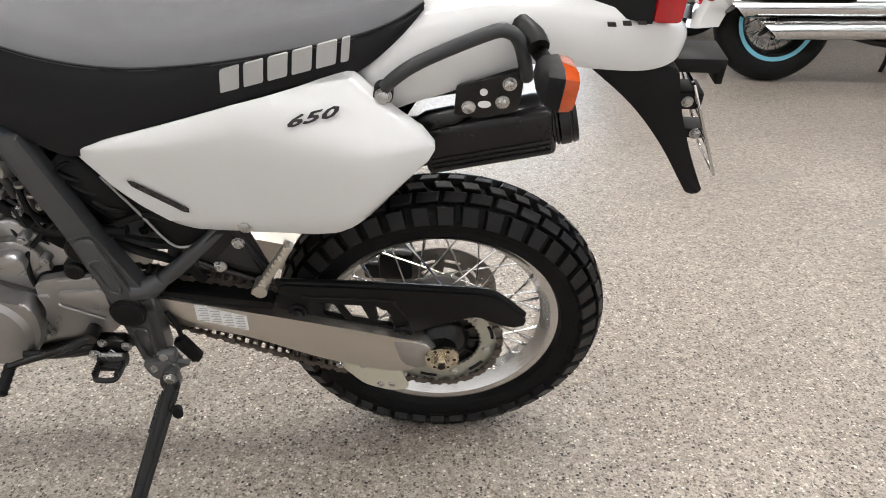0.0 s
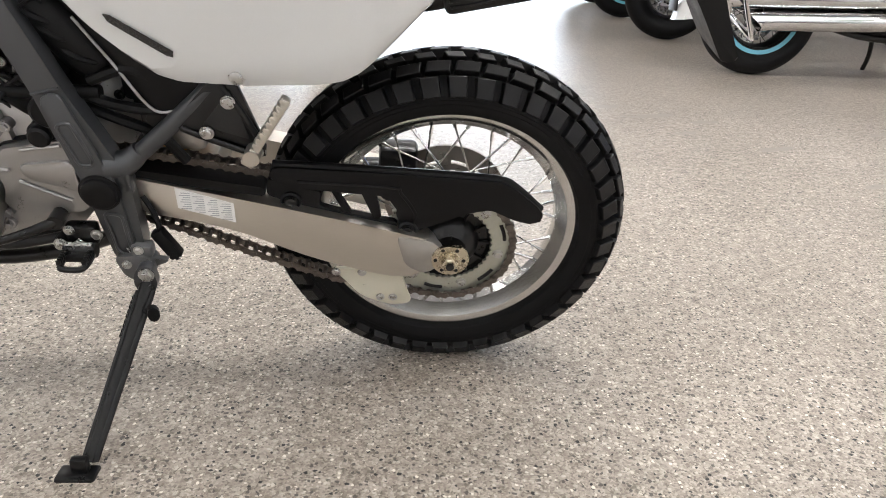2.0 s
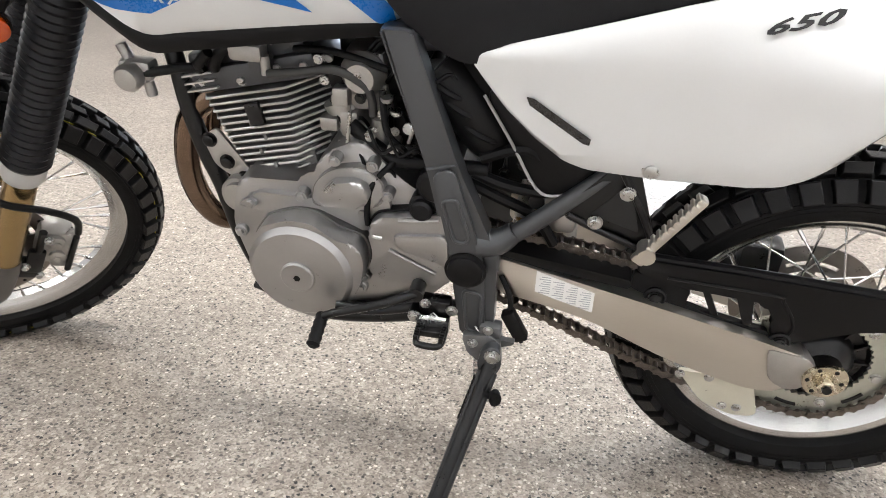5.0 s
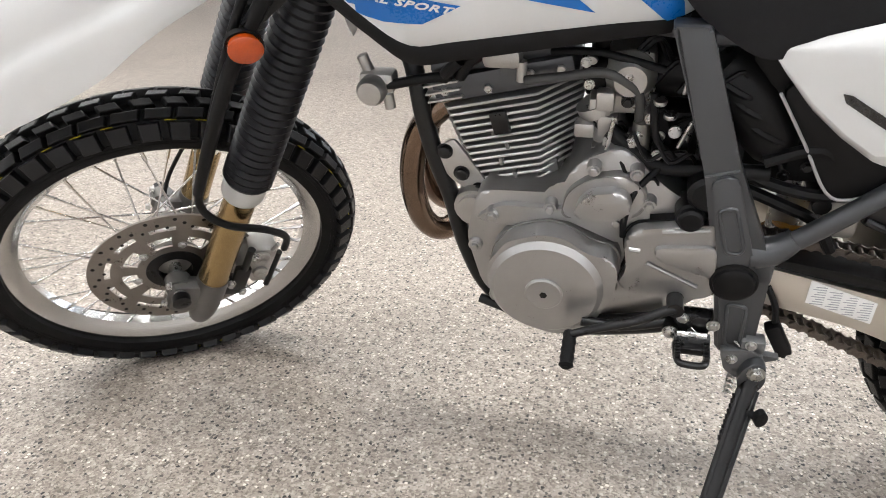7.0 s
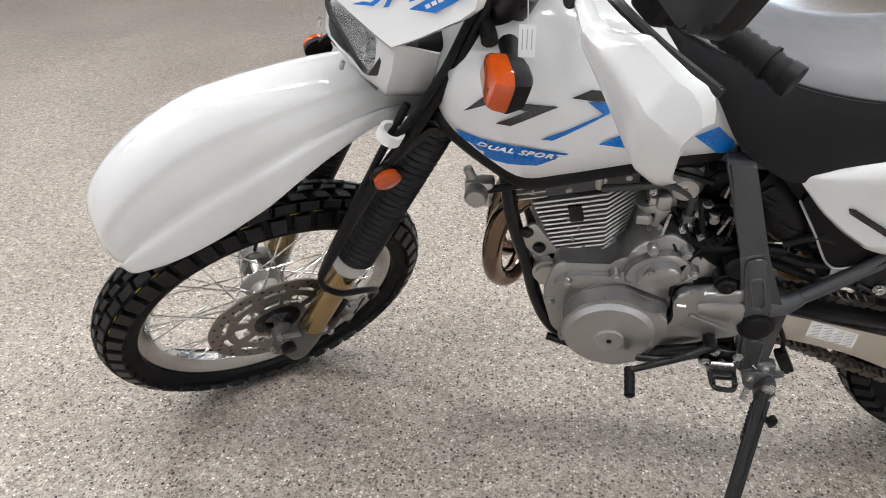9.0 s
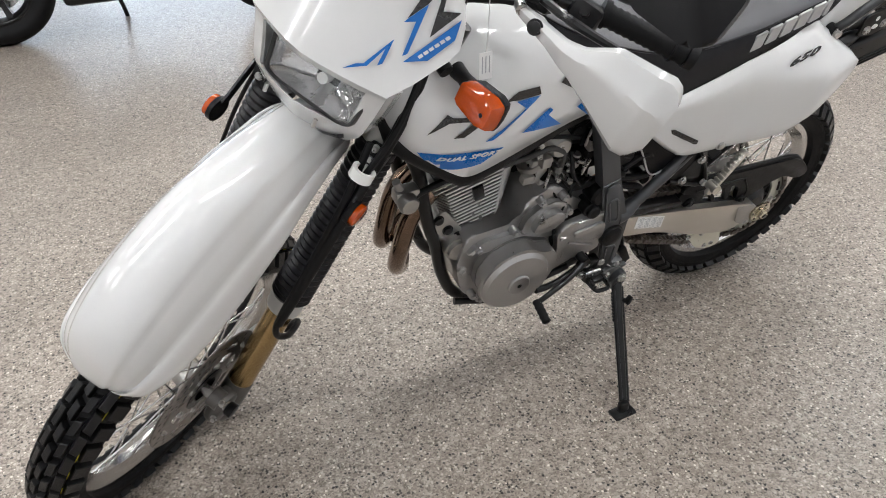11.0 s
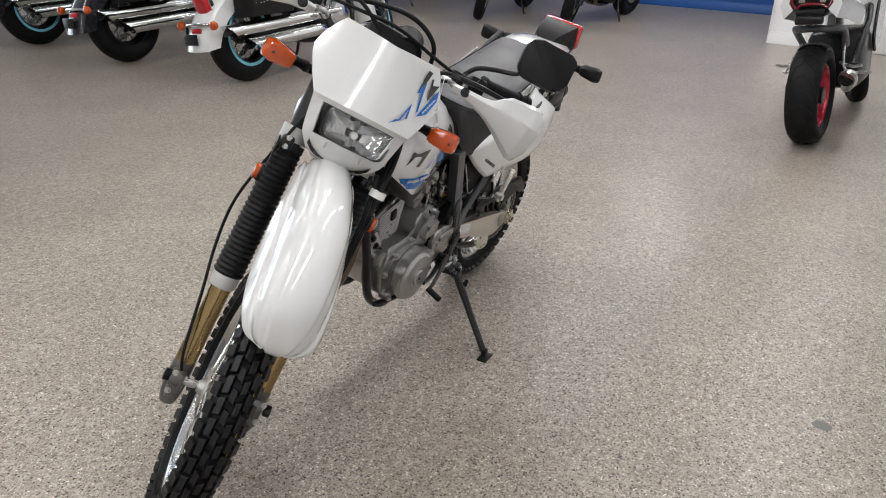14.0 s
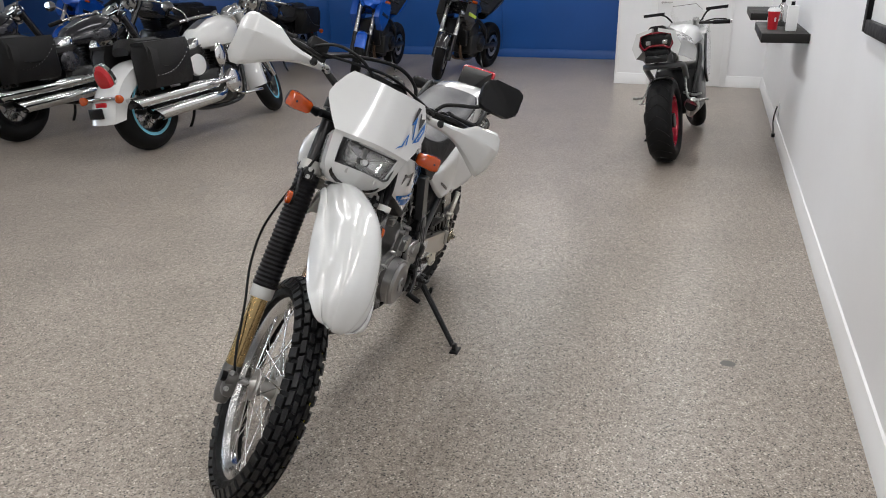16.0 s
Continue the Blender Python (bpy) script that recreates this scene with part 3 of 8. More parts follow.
def brake_disc(r, ri, y):
    """A rotor on a carrier with two rings of real slots."""
    n = 80
    radii = (0.034, ri * 0.6, ri * 0.83, ri, ri * 1.09, r)
    bm = bmesh.new()
    grid = [[[bm.verts.new((q * math.cos(2 * math.pi * k / n), yy, q * math.sin(2 * math.pi * k / n))) for k in range(n)] for q in radii] for yy in (y + 0.002, y - 0.002)]

    def cut(i, k):
        return i < 0 or i >= 5 or i == 1 and k % 10 in (1, 2, 3, 4, 5, 6) or i == 3 and (k + 4) % 8 in (1, 2, 3, 4, 5)

    for i in range(5):
        for k in range(n):
            if cut(i, k):
                continue
            m = (k + 1) % n
            for side in (0, 1):
                g = grid[side]
                bm.faces.new((g[i][k], g[i][m], g[i + 1][m], g[i + 1][k]))
            for da, db, a, b in ((-1, 0, (i, k), (i, m)), (1, 0, (i + 1, k), (i + 1, m)), (0, -1, (i, k), (i + 1, k)), (0, 1, (i, m), (i + 1, m))):
                if cut(i + da, (k + db) % n):
                    bm.faces.new((grid[0][a[0]][a[1]], grid[0][b[0]][b[1]], grid[1][b[0]][b[1]], grid[1][a[0]][a[1]]))
    return bm


def spots(r, y, n, size, turn=0.0):
    bm = bmesh.new()
    for k in range(n):
        a = 2 * math.pi * (k + turn) / n
        d = lathe([(size, -0.0003), (size, 0.0003)], 8, Matrix.Translation((r * math.cos(a), y, r * math.sin(a))))
        bm = join(bm, d)
    return bm


part("brake_disc", brake_disc(0.145, 0.108, 0.06), DISC, front_wheel, "drilled steel brake disc")
# These holes are not cut; black spots paint in their dark insides
part("drilled_hole", join(spots(0.136, 0.0623, 18, 0.0035), spots(0.126, 0.0623, 18, 0.0035, 0.35), spots(0.117, 0.0623, 18, 0.003, 0.7)), BLACKM, front_wheel)
part("disc_carrier", lathe([(0.05, 0.064), (0.05, 0.05), (0.03, 0.05), (0.03, 0.064)], 32, close=True), BLACKM, front_wheel)
for k in range(6):
    a = 2 * math.pi * (k + 0.5) / 6
    part("disc_bolt", bolt((0.068 * math.cos(a), 0.062, 0.068 * math.sin(a)), 0.006, 0.005), STEEL, front_wheel)
part("brake_disc", brake_disc(0.115, 0.078, -0.062), DISC, rear_wheel, "drilled steel brake disc")

# sprocket with teeth, slots and bolts
SPY = 0.078
teeth = []
for k in range(84):
    a = 2 * math.pi * k / 84
    r = 0.112 if k % 2 else 0.119
    teeth.append((r * math.cos(a), r * math.sin(a)))
spr = bmesh.new()
ring = [[spr.verts.new((x * q, y, z * q)) for x, z in teeth] for q, y in ((1.0, SPY - 0.0035), (1.0, SPY + 0.0035), (0.65, SPY + 0.0035), (0.65, SPY - 0.0035))]
for i in range(4):
    for k in range(84):
        m = (k + 1) % 84
        spr.faces.new((ring[i][k], ring[i][m], ring[(i + 1) % 4][m], ring[(i + 1) % 4][k]))
part("sprocket", spr, mat("zinc_sprocket", (0.46, 0.47, 0.41), 0.34, 0.75, vary=0.08, scale=30), rear_wheel, "zinc-plated rear sprocket")
part("sprocket_boss", lathe([(0.079, SPY - 0.03), (0.079, SPY - 0.004), (0.073, SPY - 0.001), (0.069, SPY - 0.008), (0.054, SPY - 0.008), (0.05, SPY + 0.004), (0.042, SPY + 0.012), (0.03, SPY + 0.022)], 48), BLACKM, rear_wheel, "black cush drive hub")
for k in range(12):
    a = 2 * math.pi * k / 12
    part("hub_rib", moved(box(0.06, SPY - 0.005, 0, 0.024, 0.008, 0.004, 0.001), Matrix.Rotation(a, 4, "Y")), BLACKM, rear_wheel)
for k in range(6):
    a = 2 * math.pi * (k + 0.2) / 6
    part("sprocket_bolt", bolt((0.09 * math.cos(a), SPY + 0.0035, 0.09 * math.sin(a)), 0.007, 0.006), STEEL, rear_wheel)
    # Dark strips on the face stand for the shaded slots
    slot = tube([(0.098 * math.cos(a + d), SPY + 0.0034, 0.098 * math.sin(a + d)) for d in (0.38, 0.5, 0.62, 0.72)], 0.0036, 6, 3)
    part("sprocket_slot", slot, BLACKM, rear_wheel)


# ---- swing arm, chain, guard ----
def shell(low, high, yf, thick, nx=28, nz=10):
    """A curved panel between two edges given as (x, z) points, at depth yf(x, z, u, v)."""
    def edge(pts, x):
        pts = sorted(pts)
        for (xa, za), (xb, zb) in zip(pts, pts[1:]):
            if x <= xb:
                return za + (zb - za) * (x - xa) / max(xb - xa, 1e-6)
        return pts[-1][1]

    xa, xb = min(p[0] for p in low + high), max(p[0] for p in low + high)
    rows = []
    for i in range(nx + 1):
        u = i / nx
        x = xa + (xb - xa) * u
        zl, zh = edge(low, x), edge(high, x)
        rows.append([(x, zl + (zh - zl) * j / nz, u, j / nz) for j in range(nz + 1)])
    bm = bmesh.new()
    out = [[bm.verts.new((x, yf(x, z, u, v), z)) for x, z, u, v in r] for r in rows]
    inn = [[bm.verts.new((x, yf(x, z, u, v) - thick, z)) for x, z, u, v in r] for r in rows]
    for i in range(nx):
        for j in range(nz):
            bm.faces.new((out[i][j], out[i + 1][j], out[i + 1][j + 1], out[i][j + 1]))
            bm.faces.new((inn[i][j], inn[i][j + 1], inn[i + 1][j + 1], inn[i + 1][j]))
    for i in range(nx):
        bm.faces.new((out[i][0], inn[i][0], inn[i + 1][0], out[i + 1][0]))
        bm.faces.new((out[i][nz], out[i + 1][nz], inn[i + 1][nz], inn[i][nz]))
    for j in range(nz):
        bm.faces.new((out[0][j], out[0][j + 1], inn[0][j + 1], inn[0][j]))
        bm.faces.new((out[nx][j], inn[nx][j], inn[nx][j + 1], out[nx][j + 1]))
    return bm


ARM = [(0.5, 0.462), (0.36, 0.432), (0.22, 0.4), (0.09, 0.368), (0.03, 0.352), (0.018, 0.32), (0.05, 0.276), (0.1, 0.273), (0.22, 0.306), (0.36, 0.37), (0.5, 0.4)]
pair("swing_arm", plate(ARM, 0.078, 0.118, [0.01, 0.05, 0.05, 0.02, 0.012, 0.012, 0.012, 0.03, 0.06, 0.05, 0.01], 0.006), ALU, "brushed aluminium swing arm")
part("swing_arm_bridge", box(0.43, 0, 0.43, 0.09, 0.16, 0.06, 0.012), ALU, bike)
part("arm_end", plate([(0.09, 0.36), (0.03, 0.352), (0.01, 0.33), (0.012, 0.305), (0.04, 0.282), (0.075, 0.3)], 0.08, 0.1205, 0.01, 0.003), CASTAL, bike, "cast axle carrier")
part("warning_label", shell([(0.35, 0.383), (0.438, 0.409)], [(0.35, 0.42), (0.438, 0.448)], lambda x, z, u, v: 0.1195, 0.001, 4, 2), LABELW, bike, "white warning label with small print")
for c in range(4):
    x = 0.354 + 0.0205 * c
    part("label_line", join(*[moved(box(x + 0.009 - 0.0015 * ((k * 7 + c) % 3), 0.1198, 0.3895 + 0.0042 * k + 0.31 * (x - 0.354), 0.017 - 0.003 * ((k * 7 + c) % 3), 0.0005, 0.0011), Matrix()) for k in range(8)]), INK, bike)
GUARD = [(0.297, 0.455), (0.288, 0.477), (0.145, 0.472), (0.0, 0.464), (-0.075, 0.459), (-0.1, 0.448), (-0.147, 0.408), (-0.157, 0.39), (-0.143, 0.376), (-0.11, 0.383), (-0.064, 0.405), (-0.025, 0.396), (0.06, 0.357), (0.09, 0.37), (0.085, 0.392), (0.107, 0.427), (0.22, 0.436), (0.25, 0.44)]
part("chain_guard", plate(GUARD, 0.086, 0.1, 0.01, 0.004), BLACKP, bike, "black plastic chain guard")
part("guard_lip", tube([(0.288, 0.088, 0.476), (0.145, 0.088, 0.471), (0.0, 0.088, 0.463), (-0.075, 0.088, 0.457), (-0.104, 0.088, 0.443), (-0.15, 0.088, 0.4)], 0.0075, 8, 4), BLACKP, bike)
part("guard_crease", tube([(0.25, 0.1, 0.452), (0.1, 0.1, 0.445), (0.085, 0.1, 0.435), (0.06, 0.1, 0.395), (0.065, 0.1, 0.372)], 0.003, 8, 3), BLACKP, bike)
for q in ([(0.128, 0.38), (0.116, 0.384), (0.124, 0.43), (0.148, 0.43)], [(0.176, 0.39), (0.164, 0.388), (0.186, 0.432), (0.197, 0.434)]):
    part("guard_rib", plate(q, 0.087, 0.098, 0.002, 0.002), BLACKP, bike)
part("guard_foot", plate([(0.297, 0.455), (0.3, 0.425), (0.24, 0.4), (0.186, 0.384), (0.09, 0.362), (0.09, 0.375), (0.18, 0.394), (0.218, 0.406), (0.213, 0.432), (0.25, 0.44)], 0.087, 0.099, 0.004, 0.002), BLACKP, bike)
for p in ((0.262, 0.415), (0.072, 0.362)):
    part("guard_boss", lathe([(0.017, 0.098), (0.017, 0.103), (0.014, 0.1055), (0.011, 0.103)], 22, Matrix.Translation((p[0], 0, p[1]))), BLACKP, bike)
    part("guard_bolt", bolt((p[0], 0.103, p[1]), 0.008, 0.005, hexa=False), BLACKM, bike)
part("chain_guide", plate([(0.2, 0.268), (0.085, 0.272), (0.06, 0.192), (0.098, 0.186), (0.15, 0.205)], 0.086, 0.094, [0.006, 0.006, 0.012, 0.015, 0.02], 0.002), CREAM, bike, "pale alloy chain guide plate")
for p in ((0.195, 0.262), (0.15, 0.262), (0.095, 0.205), (0.118, 0.205)):
    part("guide_bolt", bolt((p[0], 0.094, p[1]), 0.006, 0.004, hexa=False), STEEL, bike)
adj = [(0.034 * (1 - 0.16 * k / 24) * math.cos(2 * math.pi * k / 24 + 2.2), 0.318 + 0.034 * (1 - 0.16 * k / 24) * math.sin(2 * math.pi * k / 24 + 2.2)) for k in range(24)]
part("chain_adjuster", plate(adj, 0.12, 0.127, 0, 0.001), BRASS, bike, "brass-coloured snail chain adjuster")
# Black dots on the face stand for its unlit holes
part("adjuster_hole", moved(spots(0.024, 0.1273, 6, 0.0035), Matrix.Translation((0, 0, 0.318))), BLACKM, bike)
part("rear_axle_nut", bolt((0, 0.127, 0.318), 0.014, 0.016), BRASS, bike)
part("axle_end", lathe([(0.007, 0), (0.007, 0.006), (0.004, 0.006)], 12, Matrix.Translation((0, 0.14, 0.318))), BLACKM, bike)


def chain_run(path):
    """Side plates and rollers along a path of points in x, z, every half inch."""
    pts = [Vector((p[0], 0, p[1])) for p in path]
    step, out, left = 0.0159, [], 0.0
    for a, b in zip(pts, pts[1:]):
        d = (b - a).length
        s = left
        while s < d:
            out.append(a.lerp(b, s / d))
            s += step
        left = s - d
    bms = []
    for k, (a, b) in enumerate(zip(out, out[1:])):
        d = (b - a).normalized()
        ang = math.atan2(d.z, d.x)
        m = Matrix.Translation((a + b) / 2) @ Matrix.Rotation(-ang, 4, "Y")
        wide = 0.0115 if k % 2 else 0.0085
        for s in (wide, -wide):
            bms.append(moved(plate([(-0.0135, 0), (-0.0085, -0.0075), (0.0, -0.005), (0.0085, -0.0075), (0.0135, 0), (0.0085, 0.0075), (0.0, 0.005), (-0.0085, 0.0075)], s - 0.001, s + 0.001), m))
        bms.append(lathe([(0.0045, -0.0135), (0.0045, 0.0135)], 8, Matrix.Translation(a)))
    return moved(join(*bms), Matrix.Translation((0, SPY, 0)))


arc = [(0.112 * math.cos(a), 0.318 + 0.112 * math.sin(a)) for a in (radians(82 + 10 * k) for k in range(20))]
arc2 = [(0.6 + 0.045 * math.cos(a), 0.452 + 0.045 * math.sin(a)) for a in (radians(-70 + 20 * k) for k in range(9))]
low_run = [(0.2, 0.242), (0.33, 0.293), (0.45, 0.345)]
path = arc + low_run + arc2 + [(0.45, 0.483), (0.3, 0.458), (0.15, 0.442)] + [arc[0]]
part("drive_chain", chain_run(path), CHAIN, bike, "oiled steel drive chain", 25)
part("chain_slider", plate([(0.53, 0.478), (0.3, 0.446), (0.3, 0.43), (0.5, 0.456)], 0.06, 0.112, 0.005, 0.003), BLACKP, bike)

# ---- frame ----
SPAR = [(0.66, 0.8), (0.618, 0.8), (0.557, 0.622), (0.495, 0.478), (0.494, 0.33), (0.543, 0.312), (0.562, 0.44), (0.6, 0.615)]
pair("frame_spar", plate(SPAR, 0.112, 0.143, [0.004, 0.004, 0.02, 0.03, 0.02, 0.02, 0.03, 0.02], 0.006), FRAMEG, "dark grey painted frame spar")
pair("pivot_plate", plate([(0.592, 0.61), (0.561, 0.62), (0.514, 0.47), (0.506, 0.335), (0.54, 0.32), (0.556, 0.44)], 0.143, 0.149, 0.014, 0.003), FRAMEG)
for outline in ([(0.542, 0.418), (0.516, 0.414), (0.514, 0.345), (0.522, 0.337), (0.535, 0.343)], [(0.577, 0.568), (0.556, 0.574), (0.537, 0.512), (0.541, 0.503), (0.558, 0.503)]):
    pair("raised_outline", tube([(x, 0.1495, z) for x, z in rounded(outline, 0.008)], 0.0028, 8, 1, True), FRAMEG)
pair("bolt_cap", lathe([(0.02, 0.1), (0.02, 0.136), (0.0165, 0.138), (0.0165, 0.146), (0.013, 0.15), (0.006, 0.1505)], 22, Matrix.Translation((0.607, 0, 0.545))), BLACKP, "black engine bolt cap")
pair("spar_gusset", join(tube([(0.527, 0.128, 0.492), (0.498, 0.127, 0.497), (0.474, 0.125, 0.518)], [0.024, 0.02, 0.0145], 14, 3), box(0.507, 0.135, 0.468, 0.03, 0.016, 0.04, 0.006)), FRAMEG)
pair("pivot_cap", lathe([(0.031, 0), (0.031, 0.004), (0.027, 0.005), (0.026, 0.01), (0.022, 0.0125), (0.01, 0.013)], 28, Matrix.Translation((0.54, 0.147, 0.455))), BLACKP, "black rubber pivot cap")
pair("weld_bead", rod((0.6, 0.1435, 0.613), (0.56, 0.1435, 0.624), 0.0022, 6), FRAMEG)
pair("sub_frame_tube", tube([(0.53, 0.125, 0.475), (0.49, 0.125, 0.5), (0.38, 0.122, 0.6), (0.28, 0.115, 0.7), (0.12, 0.1, 0.84)], 0.0135, 12, 4), FRAMEG)
pair("upper_rail", tube([(0.64, 0.1, 0.77), (0.4, 0.1, 0.8), (0.1, 0.095, 0.85), (-0.1, 0.08, 0.88)], 0.012, 10, 4), FRAMEG)
pair("top_tube", tube([(0.64, 0.09, 0.785), (0.8, 0.075, 0.8), (1.0, 0.05, 0.86), (1.08, 0.02, 0.9)], 0.018, 10, 4), FRAMEG)
pair("cradle_tube", tube([(1.05, 0.02, 0.83), (0.995, 0.055, 0.72), (0.979, 0.066, 0.63), (0.963, 0.07, 0.56), (0.945, 0.07, 0.5), (0.925, 0.072, 0.41), (0.887, 0.074, 0.33), (0.8, 0.075, 0.27), (0.66, 0.075, 0.285), (0.54, 0.09, 0.34)], 0.0135, 12, 5), BLACKM, "black tubular engine cradle")
part("head_tube", rod((1.14, 0, 0.86), (1.055, 0, 1.017), 0.03, 20), FRAMEG, bike)
part("engine_mount", plate([(0.97, 0.575), (0.935, 0.605), (0.885, 0.53), (0.9, 0.51), (0.94, 0.535)], 0.072, 0.078, 0.01, 0.001), CASTAL, bike, "light alloy engine mount plate")
for p in ((0.948, 0.583), (0.925, 0.548), (0.9, 0.522)):
    part("mount_bolt", bolt((p[0], 0.078, p[1]), 0.009, 0.008, hexa=False), BLACKM, bike)

# ---- engine ----
CASE = [(0.895, 0.545), (0.914, 0.46), (0.892, 0.37), (0.83, 0.318), (0.7, 0.33), (0.6, 0.365), (0.552, 0.42), (0.556, 0.52), (0.64, 0.57), (0.7, 0.63), (0.76, 0.6), (0.78, 0.55)]
part("crankcase", plate(CASE, -0.115, 0.112, 0.02, 0.008), ENGINE, bike, "grey painted crankcase")
COVER = [(0.87, 0.405), (0.872, 0.455), (0.845, 0.495), (0.8, 0.512), (0.765, 0.51), (0.735, 0.487), (0.7, 0.48), (0.69, 0.455), (0.695, 0.415), (0.725, 0.35), (0.775, 0.33), (0.83, 0.345)]
# Slightly larger plates behind the covers: their dark rims stand for shaded seams
part("seam_shade", join(plate([(0.782 + (x - 0.782) * 1.03, 0.42 + (z - 0.42) * 1.03) for x, z in COVER], 0.1, 0.128, 0.02), plate([(0.718 + (x - 0.718) * 1.035, 0.557 + (z - 0.557) * 1.035) for x, z in [(0.775, 0.52), (0.768, 0.56), (0.74, 0.585), (0.695, 0.595), (0.664, 0.57), (0.668, 0.535), (0.7, 0.522)]], 0.088, 0.126, 0.015)), FINDARK, bike)
part("generator_cover", join(plate(COVER, 0.105, 0.1615, 0.012, 0.005), lathe([(0.084, 0.15), (0.082, 0.162), (0.074, 0.17), (0.05, 0.1735), (0.02, 0.174)], 48, Matrix.Translation((0.79, 0, 0.42)))), ENGINE, bike, "round grey generator cover", 28)
part("timing_cap", join(lathe([(0.027, 0.173), (0.027, 0.177), (0.0245, 0.179), (0.02, 0.178), (0.006, 0.179)], 32, Matrix.Translation((0.79, 0, 0.42)))), ENGINE, bike)
part("cap_slot", lathe([(0.0055, 0.1785), (0.0055, 0.1797)], 6, Matrix.Translation((0.79, 0, 0.42))), BLACKM, bike)
STARTER = [(0.775, 0.52), (0.768, 0.56), (0.74, 0.585), (0.695, 0.595), (0.664, 0.57), (0.668, 0.535), (0.7, 0.522)]
part("starter_gear_cover", join(plate(STARTER, 0.09, 0.128, 0.015, 0.005), plate([(0.758, 0.53), (0.752, 0.558), (0.735, 0.574), (0.697, 0.58), (0.68, 0.562), (0.69, 0.536)], 0.125, 0.147, 0.015, 0.006)), ENGINE, bike, "grey starter gear cover")
part("case_flange", plate([(0.9, 0.5), (0.86, 0.53), (0.78, 0.53), (0.66, 0.555), (0.655, 0.51), (0.69, 0.48), (0.77, 0.515), (0.85, 0.495)], 0.108, 0.124, 0.012, 0.004), ENGINE, bike)
for p in ((0.872, 0.512), (0.79, 0.534), (0.66, 0.552), (0.735, 0.6), (0.68, 0.598), (0.87, 0.365), (0.7, 0.4)):
    b = join(lathe([(0.0095, 0.09), (0.0095, 0.126), (0.008, 0.128)], 14, Matrix.Translation((p[0], 0, p[1]))), bolt((p[0], 0.128, p[1]), 0.0065, 0.007))
    part("case_bolt", b, ENGINE, bike)
for p in ((0.9, 0.45), (0.845, 0.335), (0.71, 0.37), (0.7, 0.515)):
    part("case_boss", join(lathe([(0.011, 0.085), (0.0105, 0.119), (0.009, 0.1205)], 14, Matrix.Translation((p[0], 0, p[1]))), bolt((p[0], 0.1205, p[1]), 0.0062, 0.006)), ENGINE, bike)
part("cover_step", lathe([(0.0855, 0.148), (0.0855, 0.153), (0.083, 0.155)], 56, Matrix.Translation((0.79, 0, 0.42))), ENGINE, bike)
part("case_seam", tube([(0.893, 0.04, 0.5), (0.909, 0.04, 0.46), (0.888, 0.04, 0.372), (0.83, 0.04, 0.32), (0.7, 0.04, 0.332)], 0.004, 8, 4), ENGINE, bike)
part("starter_motor", join(rod((0.905, -0.05, 0.5), (0.905, 0.095, 0.5), 0.03, 20), rod((0.905, 0.095, 0.5), (0.905, 0.104, 0.5), 0.024, 20)), CASTAL, bike, "cast alloy starter motor")
SPC = [(0.688, 0.5), (0.675, 0.522), (0.58, 0.54), (0.562, 0.535), (0.556, 0.43), (0.575, 0.415), (0.61, 0.412), (0.66, 0.41), (0.692, 0.42), (0.68, 0.455)]
# Black plate added to stand for the shade in the gap round this cover
part("cover_gap_shade", plate([(0.626 + (x - 0.626) * 1.05, 0.473 + (z - 0.473) * 1.05) for x, z in SPC], 0.1, 0.127, 0.012), BLACKP, bike)
part("sprocket_cover", join(plate(SPC, 0.1, 0.144, 0.012, 0.006), plate([(0.65, 0.5), (0.568, 0.51), (0.566, 0.455), (0.64, 0.475)], 0.142, 0.151, 0.012, 0.004)), ENGINE, bike, "grey front sprocket cover with raised ribs")
for a, b in (((0.64, 0.145, 0.524), (0.58, 0.145, 0.533)), ((0.655, 0.145, 0.47), (0.585, 0.145, 0.437)), ((0.68, 0.145, 0.49), (0.665, 0.145, 0.489))):
    part("cover_rib", rod(a, b, 0.0035, 8), ENGINE, bike)
part("shaft_boss", lathe([(0.026, 0.1), (0.026, 0.135), (0.02, 0.14)], 24, Matrix.Translation((0.59, 0, 0.58))), BLACKP, bike)
# cylinder leaning forward, with twelve fins
CYL = Matrix.Translation((0.842, 0, 0.517)) @ Matrix.Rotation(radians(13.5), 4, "Y")
part("cylinder_barrel", box(-0.008, 0, 0.075, 0.118, 0.124, 0.17, 0.02), FINDARK, bike, m=CYL)
for k in range(15):
    h = 0.001 + 0.0109 * k
    t = k / 14
    ff, fr, fy = 0.064 + 0.019 * t, 0.066 + 0.06 * t, 0.07 + 0.012 * t
    outline = [(ff, -0.045), (ff, 0.045), (ff - 0.022, fy), (-fr * 0.5, fy), (-fr, 0.035), (-fr, -0.035), (-fr * 0.5, -fy), (ff - 0.022, -fy)]
    fin = plate(outline, h - 0.0016, h + 0.0016, 0.01)
    fin.transform(Matrix(((1, 0, 0, 0), (0, 0, 1, 0), (0, 1, 0, 0), (0, 0, 0, 1))))
    part("cooling_fin", fin, FINDARK, bike, m=CYL)
    part("fin_edge", tube([(ff, -0.03, h), (ff, 0.042, h), (ff - 0.02, fy - 0.0006, h), (-fr * 0.5, fy - 0.0006, h), (-fr, 0.036, h)], 0.0022, 6, 1), FINM, bike, m=CYL)
for k in range(6):
    part("fin_post", box(0.012 - 0.03 * (k % 2) * 0.5, 0.07, 0.01 + 0.024 * k, 0.006, 0.016, 0.012, 0.002), FINDARK, bike, m=CYL)
